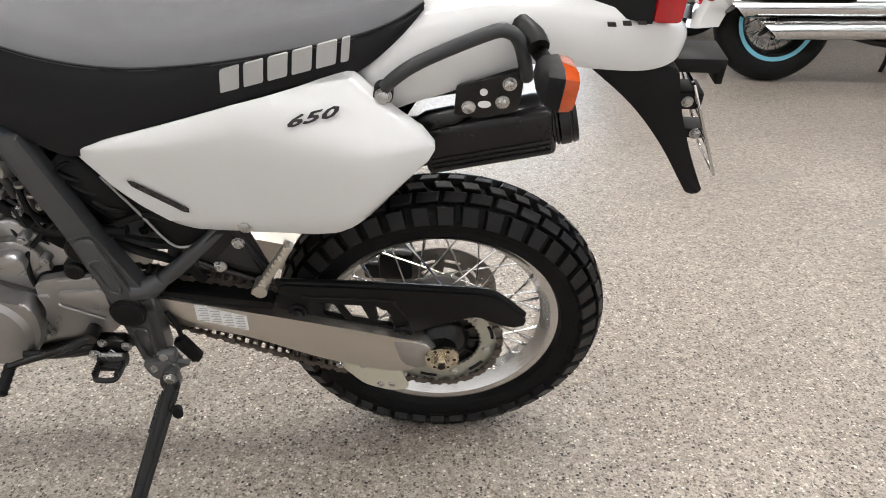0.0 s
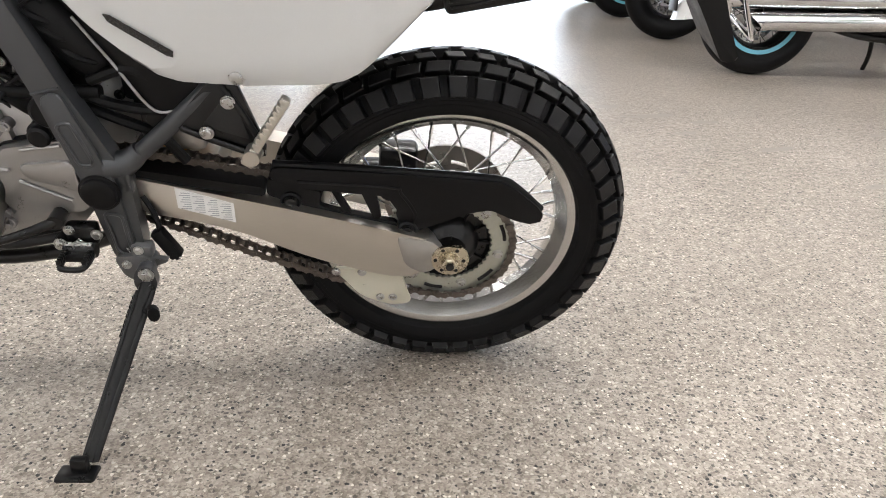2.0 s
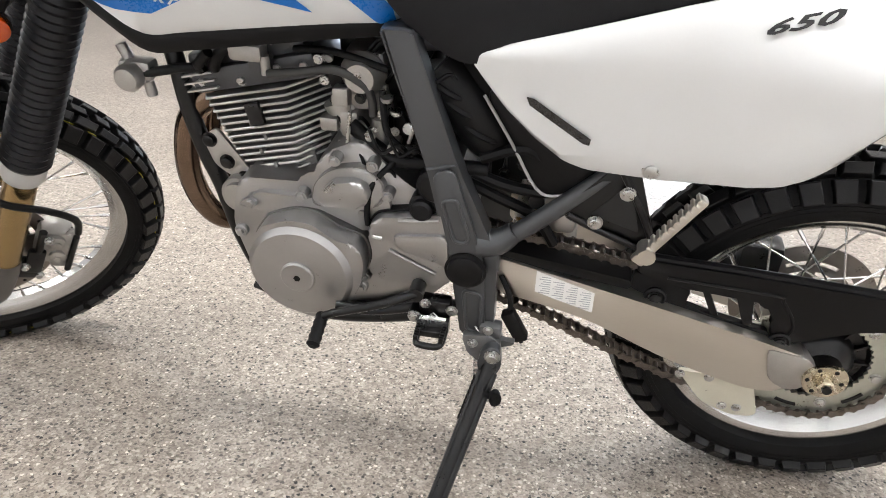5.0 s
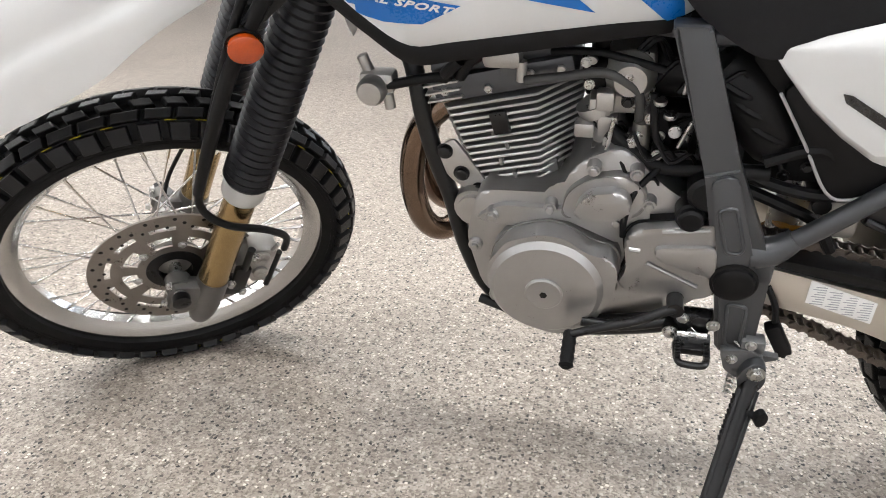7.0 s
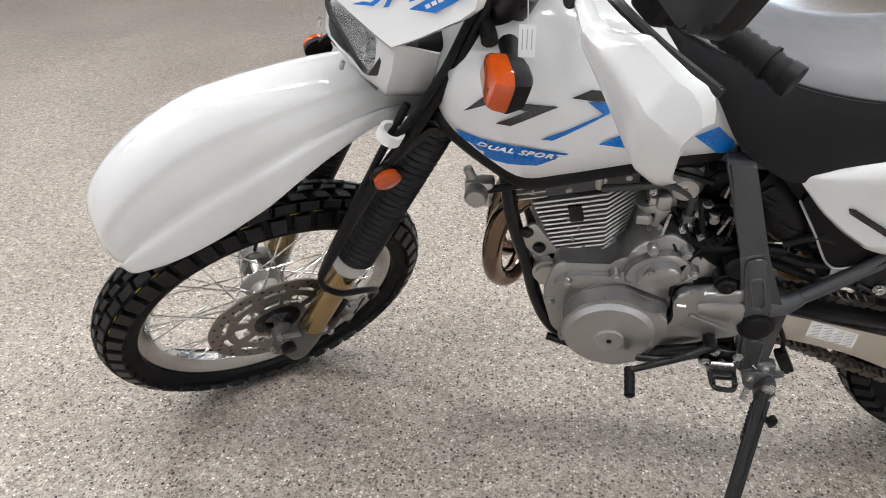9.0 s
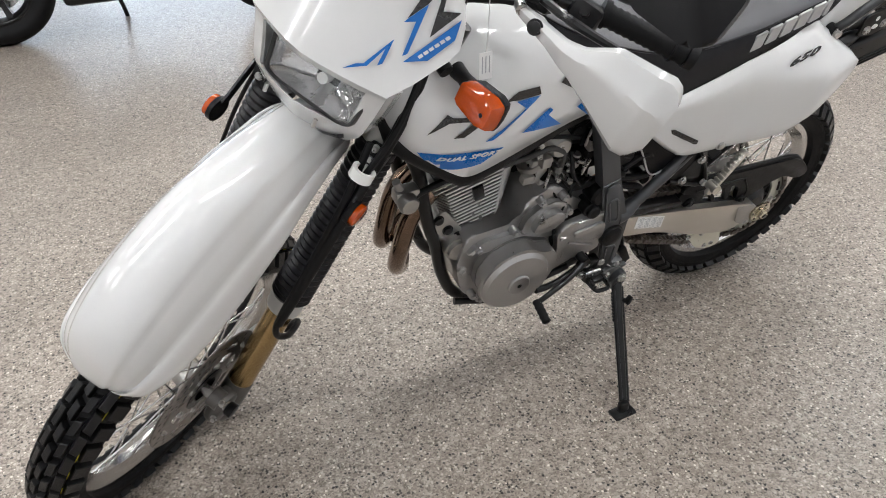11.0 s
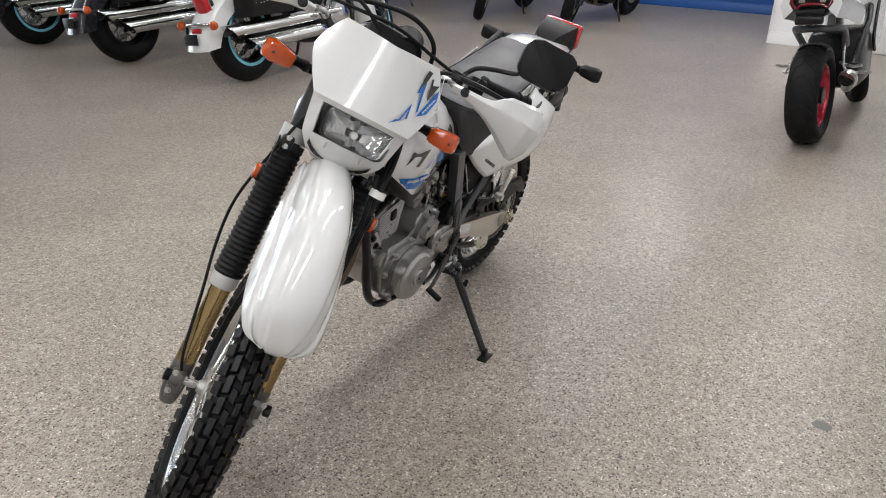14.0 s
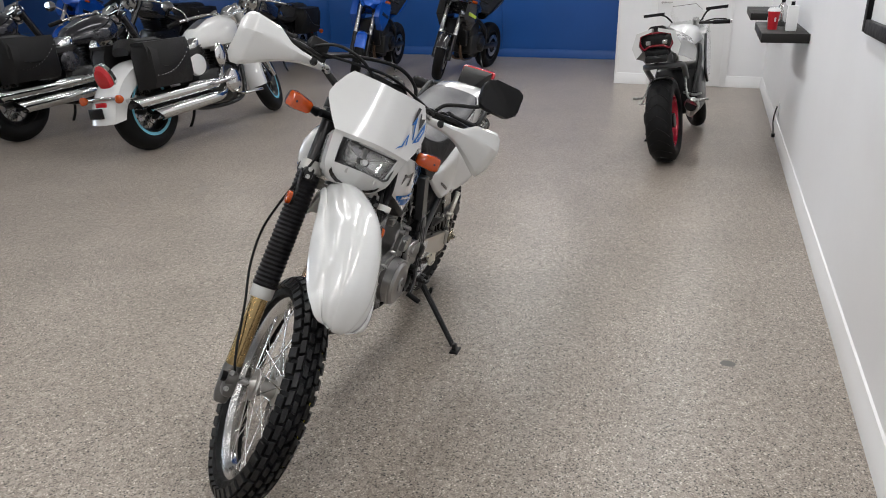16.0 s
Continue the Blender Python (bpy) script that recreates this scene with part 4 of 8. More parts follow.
part("fin_boss", box(-0.004, 0.082, 0.122, 0.024, 0.01, 0.034, 0.003), BLACKM, bike, m=CYL)
part("cylinder_head", join(box(-0.02, 0, 0.178, 0.196, 0.156, 0.036, 0.006), box(-0.022, 0, 0.205, 0.17, 0.136, 0.034, 0.012), box(0.05, 0.04, 0.2, 0.05, 0.07, 0.04, 0.01), rod((-0.04, 0.055, 0.19), (-0.04, 0.084, 0.19), 0.018, 16)), FRAMEG, bike, "dark grey cylinder head", m=CYL)
for k in range(3):
    part("head_fin", box(0.062, 0.06, 0.168 + 0.0115 * k, 0.05, 0.05, 0.003, 0.001), FINM, bike, m=CYL)
part("rocker_cover", join(box(-0.03, 0, 0.232, 0.12, 0.11, 0.03, 0.01), rod((-0.075, 0.0, 0.22), (-0.075, 0.07, 0.22), 0.017, 14), rod((0.02, 0.0, 0.222), (0.02, 0.07, 0.222), 0.017, 14)), FRAMEG, bike, m=CYL)
part("spark_plug_cap", join(tube([(0.055, 0.06, 0.185), (0.05, 0.09, 0.205), (0.02, 0.1, 0.225)], 0.008, 10, 4)), BLACKP, bike, m=CYL)
for k, (x, y, z) in enumerate(((0.06, 0.082, 0.178), (-0.06, 0.082, 0.182), (0.03, 0.068, 0.217), (-0.06, 0.068, 0.217), (0.0, 0.082, 0.172), (-0.1, 0.08, 0.18), (-0.02, 0.07, 0.2))):
    part("head_bolt", bolt((x, y - 0.006, z), 0.0062, 0.007), STEEL, bike, m=CYL)
part("starter_body", join(rod((0.705, 0.058, 0.592), (0.74, 0.058, 0.662), 0.026, 22), rod((0.735, 0.058, 0.652), (0.742, 0.058, 0.666), 0.029, 22)), CASTAL, bike, "bare alloy starter motor")
rc = random.Random(11)
for k in range(34):
    x, z, y = 0.585 + 0.17 * rc.random(), 0.6 + 0.165 * rc.random(), 0.07 + 0.04 * rc.random()
    kind = k % 5
    if kind == 0:
        part("hose_clamp", lathe([(0.008, -0.003), (0.009, 0), (0.008, 0.003)], 12, Matrix.Translation((x, y, z)) @ Matrix.Rotation(rc.random() * 3, 4, "X")), STEEL, bike)
    elif kind == 1:
        part("linkage_rod", rod((x, y, z), (x + 0.02 * rc.random(), y, z - 0.035 - 0.02 * rc.random()), 0.003, 8), STEEL, bike)
    elif kind == 2:
        part("casting", box(x, y, z, 0.016 + 0.014 * rc.random(), 0.02, 0.016 + 0.016 * rc.random(), 0.004), CASTAL, bike)
    elif kind == 3:
        part("wire", tube([(x, y, z), (x - 0.02, y + 0.012, z - 0.03), (x - 0.045, y + 0.006, z - 0.02), (x - 0.06, y - 0.01, z - 0.06)], 0.0028, 6, 4), BLACKP, bike)
    else:
        part("screw", bolt((x, y + 0.008, z), 0.005, 0.005), STEEL, bike)
for y0, lab in ((0.05, "heat-tinted exhaust header pipe"), (-0.035, "heat-tinted exhaust header pipe")):
    part("exhaust_header", tube([(0.92, y0 * 0.8, 0.665), (0.965, y0, 0.63), (0.997, y0, 0.585), (1.013, y0 - 0.005, 0.5), (1.008, y0 - 0.035, 0.41), (0.978, y0 - 0.075, 0.372), (0.93, -0.13 + y0 * 0.3, 0.39), (0.8, -0.155 + y0 * 0.2, 0.43), (0.6, -0.16, 0.47), (0.38, -0.13, 0.6), (0.27, -0.04, 0.69), (0.17, 0.07, 0.745), (0.1, 0.096, 0.764)], 0.0195, 14, 6), EXHAUST, bike, lab)
# vacuum valve in front of the head, carburettor, hoses and wiring behind it
part("air_valve", join(lathe([(0.018, 0), (0.02, 0.004), (0.02, 0.018), (0.016, 0.024), (0.006, 0.025)], 20, Matrix.Translation((1.034, 0.1, 0.688))), box(1.03, 0.09, 0.694, 0.05, 0.03, 0.03, 0.008), rod((1.04, 0.09, 0.7), (1.05, 0.09, 0.728), 0.008, 10), rod((1.02, 0.09, 0.675), (1.018, 0.09, 0.653), 0.008, 10)), CASTAL, bike, "cast metal air valve")
part("carburettor", join(box(0.7, 0.05, 0.7, 0.06, 0.06, 0.09, 0.012), lathe([(0.03, 0), (0.032, 0.01), (0.02, 0.03)], 18, Matrix.Translation((0.7, 0.075, 0.715))), box(0.735, 0.06, 0.665, 0.03, 0.05, 0.03, 0.006), rod((0.68, 0.08, 0.65), (0.68, 0.08, 0.61), 0.012, 10)), CASTAL, bike, "cast alloy carburettor")
part("intake_boot", tube([(0.76, 0.03, 0.69), (0.7, 0.03, 0.7), (0.62, 0.04, 0.71)], [0.028, 0.034, 0.04], 16, 4), BLACKP, bike)
part("fuel_tap", join(box(0.86, 0.09, 0.735, 0.05, 0.03, 0.026, 0.008), rod((0.835, 0.095, 0.732), (0.835, 0.095, 0.705), 0.007, 10)), CASTAL, bike, "pale cast fuel tap")
HOSES = (((0.83, 0.1, 0.708), (0.78, 0.105, 0.718), (0.73, 0.105, 0.725), (0.69, 0.1, 0.7), (0.685, 0.095, 0.66)), ((1.02, 0.1, 0.69), (0.97, 0.095, 0.7), (0.93, 0.09, 0.705)), ((0.8, 0.07, 0.735), (0.74, 0.09, 0.745), (0.66, 0.1, 0.73)), ((0.72, 0.09, 0.64), (0.66, 0.1, 0.6), (0.6, 0.105, 0.6), (0.52, 0.105, 0.6)), ((0.64, 0.1, 0.61), (0.68, 0.125, 0.57), (0.69, 0.13, 0.53), (0.69, 0.13, 0.5)), ((0.62, 0.1, 0.6), (0.66, 0.11, 0.64), (0.67, 0.1, 0.7)), ((0.92, 0.08, 0.7), (0.9, 0.09, 0.73), (0.85, 0.08, 0.75)))
for k, h in enumerate(HOSES):
    part("hose", tube(h, (0.0062, 0.007, 0.005, 0.011, 0.0045, 0.005, 0.009)[k], 10, 6), BLACKP if k else mat("ribbed_grey_hose", (0.035, 0.035, 0.034), 0.5, vary=0.1), bike)
rnd = random.Random(4)
for k in range(16):
    x, z = 0.61 + 0.1 * rnd.random(), 0.6 + 0.15 * rnd.random()
    if k % 2:
        part("wire", tube([(x, 0.05 + 0.05 * rnd.random(), z), (x - 0.03, 0.07, z + 0.03), (x - 0.06, 0.06, z - 0.02), (x - 0.1, 0.07, z + 0.04)], 0.003 + 0.002 * rnd.random(), 6, 4), BLACKP, bike)
    else:
        part("clamp", join(rod((x, 0.07, z), (x, 0.1, z), 0.008, 8), bolt((x, 0.1, z), 0.006, 0.006)), STEEL if k % 4 else BLACKM, bike)
part("carburettor_bank", join(box(0.68, -0.02, 0.665, 0.15, 0.1, 0.2, 0.02), box(0.62, 0.0, 0.6, 0.1, 0.13, 0.12, 0.02)), BLACKP, bike)
part("air_box", join(box(0.47, 0, 0.76, 0.2, 0.2, 0.17, 0.03), box(0.4, 0, 0.66, 0.14, 0.17, 0.1, 0.02)), BLACKP, bike, "black plastic air box")
part("air_duct", tube([(0.6, 0.075, 0.73), (0.558, 0.08, 0.69), (0.53, 0.08, 0.65), (0.515, 0.075, 0.625)], [0.038, 0.04, 0.037, 0.03], 16, 4), BLACKP, bike)
for z in (0.66, 0.69, 0.715):
    part("duct_band", lathe([(0.041, -0.004), (0.0435, 0), (0.041, 0.004)], 20, Matrix.Translation((0.522 + (z - 0.64) * 0.75, 0.08, z)) @ Matrix.Rotation(radians(90), 4, "X") @ Matrix.Rotation(radians(28), 4, "Z")), BLACKP, bike)
part("inner_fender", plate([(0.535, 0.72), (0.46, 0.75), (0.3, 0.66), (0.36, 0.6), (0.42, 0.575), (0.45, 0.58)], 0.1, 0.113, 0.03, 0.003), BLACKP, bike, "black inner side cover")
part("inner_edge", tube([(0.53, 0.115, 0.715), (0.49, 0.115, 0.65), (0.452, 0.115, 0.585), (0.42, 0.115, 0.578), (0.36, 0.115, 0.604)], 0.0022, 6, 4), SILVER, bike)
# Added blocks, no known part: they darken the cluttered space behind the spar
part("dark_filler", join(box(0.485, -0.065, 0.545, 0.1, 0.06, 0.12, 0.012), box(0.44, 0.0, 0.61, 0.12, 0.17, 0.07, 0.012)), BLACKP, bike, "black filler blocks in the dark space behind the frame")
for k, (x, z) in enumerate(((0.5, 0.59), (0.43, 0.6), (0.475, 0.605))):
    part("box_screw", join(bolt((x, 0.09, z), 0.006, 0.006), rod((x, 0.02, z), (x, 0.09, z), 0.004, 8)), STEEL if k % 2 else BLACKM, bike)
for pts in ([(0.56, 0.1, 0.6), (0.5, 0.112, 0.585), (0.44, 0.105, 0.575), (0.4, 0.09, 0.59)], [(0.55, 0.1, 0.575), (0.5, 0.11, 0.56), (0.45, 0.1, 0.53), (0.42, 0.09, 0.48)], [(0.53, 0.11, 0.62), (0.47, 0.108, 0.64), (0.43, 0.1, 0.6)]):
    part("hose", tube(pts, 0.0085, 8, 5), BLACKP, bike)
# rear shock
part("shock_body", rod((0.47, 0, 0.4), (0.44, 0, 0.66), 0.024, 18), STEEL, bike)
part("shock_spring", tube([(0.466 - 0.0028 * k * 0.6 + 0.036 * math.cos(k * 1.05), 0.036 * math.sin(k * 1.05), 0.41 + 0.0045 * k) for k in range(50)], 0.0055, 8, 2), mat("yellow_spring", (0.42, 0.2, 0.02), 0.35, vary=0.1), bike, "yellow shock absorber spring")
part("linkage", box(0.45, 0.05, 0.375, 0.1, 0.03, 0.05, 0.01), BLACKM, bike)
part("cross_tube", rod((0.45, -0.07, 0.56), (0.45, 0.11, 0.56), 0.012, 10), BLACKM, bike)

# ---- bodywork ----
TANK = ((1.098, 0.09, 0.885, 0.95), (1.085, 0.15, 0.868, 0.985), (1.055, 0.178, 0.846, 1.01), (1.0, 0.186, 0.797, 1.03), (0.955, 0.183, 0.766, 1.038), (0.9, 0.176, 0.77, 1.038), (0.8, 0.15, 0.778, 1.02), (0.72, 0.128, 0.784, 0.99), (0.66, 0.114, 0.789, 0.945), (0.636, 0.1, 0.8, 0.86))


def tank_ring(x, w, zl, zt, grow=0.0):
    h = zt - zl
    half = [(0.55, 0.0), (0.86, 0.01), (0.97, 0.06), (1.0, 0.22), (0.985, 0.42), (0.93, 0.62), (0.8, 0.82), (0.55, 0.95), (0.2, 1.0)]
    pts = [(w * a + (grow if a > 0.8 else 0), zl - grow + (h + grow) * b) for a, b in half]
    ring = [(x, y, z) for y, z in pts] + [(x, -y, z) for y, z in reversed(pts)]
    return ring


def smooth_rings(sections, ring, n=4):
    out = []
    for i in range(len(sections) - 1):
        p0, p1, p2, p3 = sections[max(i - 1, 0)], sections[i], sections[i + 1], sections[min(i + 2, len(sections) - 1)]
        for k in range(n):
            t = k / n
            out.append(ring(*[0.5 * (2 * b + (c - a) * t + (2 * a - 5 * b + 4 * c - d) * t * t + (3 * b - a - 3 * c + d) * t ** 3) for a, b, c, d in zip(p0, p1, p2, p3)]))
    out.append(ring(*sections[-1]))
    return out


part("fuel_tank", loft(smooth_rings(TANK, tank_ring)), WHITE, bike, "white fuel tank with blue and black graphics", 50)
part("tank_edging", loft(smooth_rings([(x + (0.008 if i < 3 else -0.004 if i > 8 else 0), w - 0.006, zl - 0.015, zl + 0.06) for i, (x, w, zl, zt) in enumerate(TANK)], tank_ring)), BLACKP, bike, "black rubber tank edging", 50)
part("filler_cap", lathe([(0.042, 0), (0.042, 0.014), (0.034, 0.02), (0.01, 0.022)], 28, Matrix.Translation((0.9, 0, 1.036)) @ Matrix.Rotation(radians(90), 4, "X")), BLACKP, bike)


def skin_of(sections, x):
    """Half-width rule of the tank's side at x, z."""
    for a, b in zip(sections, sections[1:]):
        if b[0] <= x <= a[0]:
            t = (a[0] - x) / (a[0] - b[0])
            return [p + (q - p) * t for p, q in zip(a, b)]
    return sections[-1]


half_rule = [(0.0, 0.86), (0.06, 0.97), (0.22, 1.0), (0.42, 0.985), (0.62, 0.93), (0.82, 0.8), (0.95, 0.55), (1.0, 0.2)]


def tank_y(x, z):
    _, w, zl, zt = skin_of(TANK, x)
    h = max(0, min(1, (z - zl) / (zt - zl)))
    for (ha, a), (hb, b) in zip(half_rule, half_rule[1:]):
        if h <= hb:
            return w * (a + (b - a) * (h - ha) / (hb - ha))
    return w * 0.2


def decal(poly, yf, side=1, lift=0.0035, thick=0.003, res=0.012):
    """A film cut to a polygon in (x, z) that follows the surface yf."""
    bm = bmesh.new()
    bm.faces.new([bm.verts.new((p[0], 0, p[1])) for p in poly])
    xs, zs = [p[0] for p in poly], [p[1] for p in poly]
    for axis, lo, hi in ((0, min(xs), max(xs)), (2, min(zs), max(zs))):
        k = lo + res
        while k < hi:
            co, no = [0, 0, 0], [0, 0, 0]
            co[axis], no[axis] = k, 1
            bmesh.ops.bisect_plane(bm, geom=bm.verts[:] + bm.edges[:] + bm.faces[:], plane_co=co, plane_no=no)
            k += res
    for v in bm.verts:
        v.co.y = yf(v.co.x, v.co.z) + lift
    if side < 0:
        bm.transform(FLIP)
    return bm


TANK_ART = (
    (BLUE, [(1.056, 0.865), (0.973, 0.847), (0.890, 0.8295), (0.935, 0.809), (0.98, 0.812), (1.03, 0.8265)]),
    (DECALK, [(1.043, 0.898), (1.007, 0.927), (0.998, 0.92), (0.978, 0.914), (0.91, 0.9055), (0.976, 0.8785), (0.997, 0.883), (0.954, 0.9), (0.98, 0.907), (1.004, 0.912)]),
    (BLUE, [(0.9325, 0.8555), (0.848, 0.889), (0.871, 0.909), (0.814, 0.901), (0.916, 0.853)]),
    (DECALK, [(0.894, 0.917), (0.868, 0.926), (0.819, 0.918), (0.814, 0.902), (0.87, 0.911)]),
    (BLUE, [(0.85, 0.84), (0.787, 0.866), (0.777, 0.857), (0.788, 0.851), (0.745, 0.811)]),
    (BLUE, [(0.711, 0.836), (0.678, 0.848), (0.65, 0.818), (0.647, 0.8), (0.666, 0.795)]),
    (DECALK, [(0.765, 0.905), (0.746, 0.92), (0.72, 0.9), (0.704, 0.878), (0.732, 0.882)]),
)
for art, poly in TANK_ART:
    for s in (1, -1):
        part("tank_decal", decal(poly, tank_y, s), art, bike)


def words(name, text, size, material, m, parent, shear=0.0, space=1.0, width=0.0):
    """Lettering as a thin mesh."""
    cu = bpy.data.curves.new(name, "FONT")
    cu.body, cu.size, cu.extrude, cu.shear, cu.space_character, cu.resolution_u = text, size, 0.0006, shear, space, 2
    cu.align_x, cu.align_y, cu.offset = "CENTER", "CENTER", size * 0.03
    tmp = new(name, cu)
    me = bpy.data.meshes.new_from_object(tmp.evaluated_get(bpy.context.evaluated_depsgraph_get()))
    bpy.data.objects.remove(tmp)
    if width:
        span = max(v.co.x for v in me.vertices) - min(v.co.x for v in me.vertices)
        me.transform(Matrix.Diagonal((width / span, 1, 1, 1)))
    me.transform(m)
    me.materials.append(material)
    ob = new(name, me)
    ob.parent = parent
    return ob


LEFT = Matrix(((-1, 0, 0, 0), (0, 0, 1, 0), (0, 1, 0, 0), (0, 0, 0, 1)))  # writing that is read from the left side
lettering = words("tank_lettering", "DUAL SPORT", 0.0108, WHITE, Matrix.Translation((0.963, 0, 0.8367)) @ pose(0, 0, 0, 0, -10.5, 0) @ LEFT, bike, 0.35, 1.1, 0.13)
for v in lettering.data.vertices:
    v.co.y += tank_y(v.co.x, v.co.z) + 0.0062

SEAT = ((0.8, 0.07, 0.985, 0.075, 1.012, 1.02), (0.76, 0.105, 0.958, 0.1, 0.99, 1.004), (0.7, 0.124, 0.91, 0.118, 0.963, 0.982), (0.65, 0.13, 0.828, 0.122, 0.942, 0.963), (0.6, 0.132, 0.785, 0.125, 0.925, 0.946), (0.55, 0.132, 0.762, 0.128, 0.912, 0.933), (0.49, 0.132, 0.782, 0.13, 0.903, 0.926), (0.42, 0.132, 0.803, 0.132, 0.902, 0.928), (0.3, 0.13, 0.842, 0.132, 0.916, 0.944), (0.15, 0.122, 0.89, 0.127, 0.947, 0.974), (0.08, 0.115, 0.94, 0.118, 0.97, 0.993), (0.04, 0.1, 0.982, 0.102, 0.99, 1.003))


def seat_ring(x, wb, zb, wm, zm, zt):
    half = [(wb * 0.7, zb - 0.004), (wb, zb), (wb + 0.004, zb * 0.7 + zm * 0.3), (wm + 0.002, zb * 0.25 + zm * 0.75), (wm - 0.002, zm - 0.002), (wm - 0.006, zm + 0.002), (wm * 0.86, zm + (zt - zm) * 0.5), (wm * 0.6, zm + (zt - zm) * 0.85), (wm * 0.25, zt)]
    return [(x, y, z) for y, z in half] + [(x, -y, z) for y, z in reversed(half)]


bm = loft(smooth_rings(SEAT, seat_ring, 5))
bm.faces.ensure_lookup_table()
for f in bm.faces:
    f.material_index = 0
ob = part("seat", bm, (SEATB, SEATG), bike, "two-tone seat with grey top and black sides", 50)
for p in ob.data.polygons:
    c = p.center
    s = skin_of(SEAT, c.x)
    if c.z > s[4] - 0.001 and len(p.vertices) == 4:
        p.material_index = 1
part("seat_seam", join(*[tube([(x, s * (wm - 0.003), zm + 0.001) for x, wb, zb, wm, zm, zt in SEAT], 0.0022, 6, 5) for s in (1, -1)]), SEATB, bike)
# maker's marks as plain slanted blocks
for s in (1, -1):
    for k in range(6):
        x = 0.318 - 0.0335 * k
        z = 0.872 + 0.0098 * k
        w = 0.027 if k != 5 else 0.011
        part("seat_mark", plate([(x, z), (x - w, z + w * 0.3), (x - w - 0.004, z + w * 0.3 + 0.034), (x - 0.004, z + 0.034)], s * 0.1335 - 0.003, s * 0.1335 + 0.002, 0.003), SILVER, bike)

TAIL = ((0.135, 0.118, 0.862, 0.9), (0.1, 0.128, 0.842, 0.945), (0.05, 0.127, 0.858, 0.985), (0.0, 0.124, 0.874, 0.996), (-0.06, 0.116, 0.897, 1.002), (-0.12, 0.102, 0.908, 0.999), (-0.2, 0.086, 0.894, 0.987), (-0.28, 0.07, 0.885, 0.97), (-0.325, 0.054, 0.893, 0.95), (-0.343, 0.032, 0.912, 0.932))


def tail_ring(x, w, zl, zt):
    h = zt - zl
    half = [(0.7, 0.03), (0.97, 0.0), (1.0, 0.12), (0.98, 0.45), (0.93, 0.75), (0.8, 0.93), (0.4, 1.0)]
    return [(x, w * a, zl + h * b) for a, b in half] + [(x, -w * a, zl + h * b) for a, b in reversed(half)]


part("tail_fairing", loft(smooth_rings(TAIL, tail_ring)), WHITE, bike, "glossy white tail fairing", 50)


def panel_flare(x, z):
    """The rear of the panel stands away from the seat."""
    return 0.05 * min(1, max(0, (0.31 - x) / 0.19)) ** 1.2 * min(1, max(0, (0.895 - z) / 0.075))


def panel_y(x, z, u, v):
    e = min(u, 1 - u) * 6
    roll = 0.010 * (1 - min(1, min(v, 1 - v) * 7)) ** 2 + 0.012 * (1 - min(1, e)) ** 2
    return 0.142 + 0.016 * math.sin(math.pi * min(1, max(0, (x - 0.02) / 0.53))) - 0.14 * max(0, z - 0.79) ** 1.3 * 2 - roll + panel_flare(x, z)


P_LOW = [(0.022, 0.783), (0.03, 0.765), (0.06, 0.735), (0.1, 0.693), (0.14, 0.655), (0.165, 0.643), (0.2, 0.639), (0.3, 0.638), (0.39, 0.64), (0.42, 0.648), (0.46, 0.675), (0.5, 0.708), (0.535, 0.748), (0.543, 0.76)]
P_HIGH = [(0.022, 0.79), (0.04, 0.815), (0.08, 0.856), (0.135, 0.903), (0.145, 0.904), (0.3, 0.856), (0.42, 0.818), (0.535, 0.781), (0.543, 0.77)]
P_LOW, P_HIGH = ([(x, z + 0.6 * panel_flare(x, z + 0.02)) for x, z in edge] for edge in (P_LOW, P_HIGH))
pair("side_panel", shell(P_LOW, P_HIGH, panel_y, 0.004, 56, 14), WHITE, "white side panel", sharp=50)


def side_y(x, z):
    u = (x - 0.022) / 0.521
    return panel_y(x, z, u, 0.5)


for s in (1, -1):
    part("panel_step", decal([(0.53, 0.752), (0.52, 0.757), (0.476, 0.742), (0.4, 0.694), (0.385, 0.677), (0.395, 0.666), (0.424, 0.662), (0.46, 0.686), (0.5, 0.719)], side_y, s, 0.0012), WHITE, bike)
    # Black film laid on the panel for the shaded recess of its slot
    part("panel_slot", decal([(0.474, 0.735), (0.469, 0.7245), (0.399, 0.6825), (0.391, 0.681), (0.39, 0.69), (0.464, 0.734)], side_y, s, 0.0032), DECALK, bike, "slot with its shaded recess drawn in black film")
    part("panel_bolt", bolt((0.311, s * (side_y(0.311, 0.654) - 0.004), 0.654), 0.009, 0.008, (0, s, 0), False), STEEL, bike)
words("panel_lettering", "650", 0.0195, DECALK, Matrix.Translation((0.195, side_y(0.195, 0.854) + 0.0045, 0.854)) @ pose(0, 0, 0, 14, 0, 0) @ pose(0, 0, 0, 0, 15.5, 0) @ pose(0, 0, 0, 0, 0, -3) @ LEFT, bike, 0.45, 1.05, 0.078)


# ---- rear light, mudguard, silencer, rails ----
pair("grab_rail", tube([(0.094, 0.135, 0.88), (0.082, 0.148, 0.903), (0.044, 0.152, 0.933), (-0.04, 0.15, 0.972), (-0.068, 0.148, 0.976), (-0.086, 0.145, 0.958), (-0.1, 0.138, 0.91), (-0.1, 0.11, 0.9)], 0.0095, 12, 5), mat("dark_grey_rail", (0.04, 0.042, 0.044), 0.45, 0.4, vary=0.1), "dark grey tubular grab rail")
pair("rail_bolt", bolt((0.094, 0.146, 0.879), 0.009, 0.008, hexa=False), STEEL)
pair("rail_foot", rod((0.094, 0.11, 0.879), (0.094, 0.146, 0.879), 0.014, 14), BLACKP)
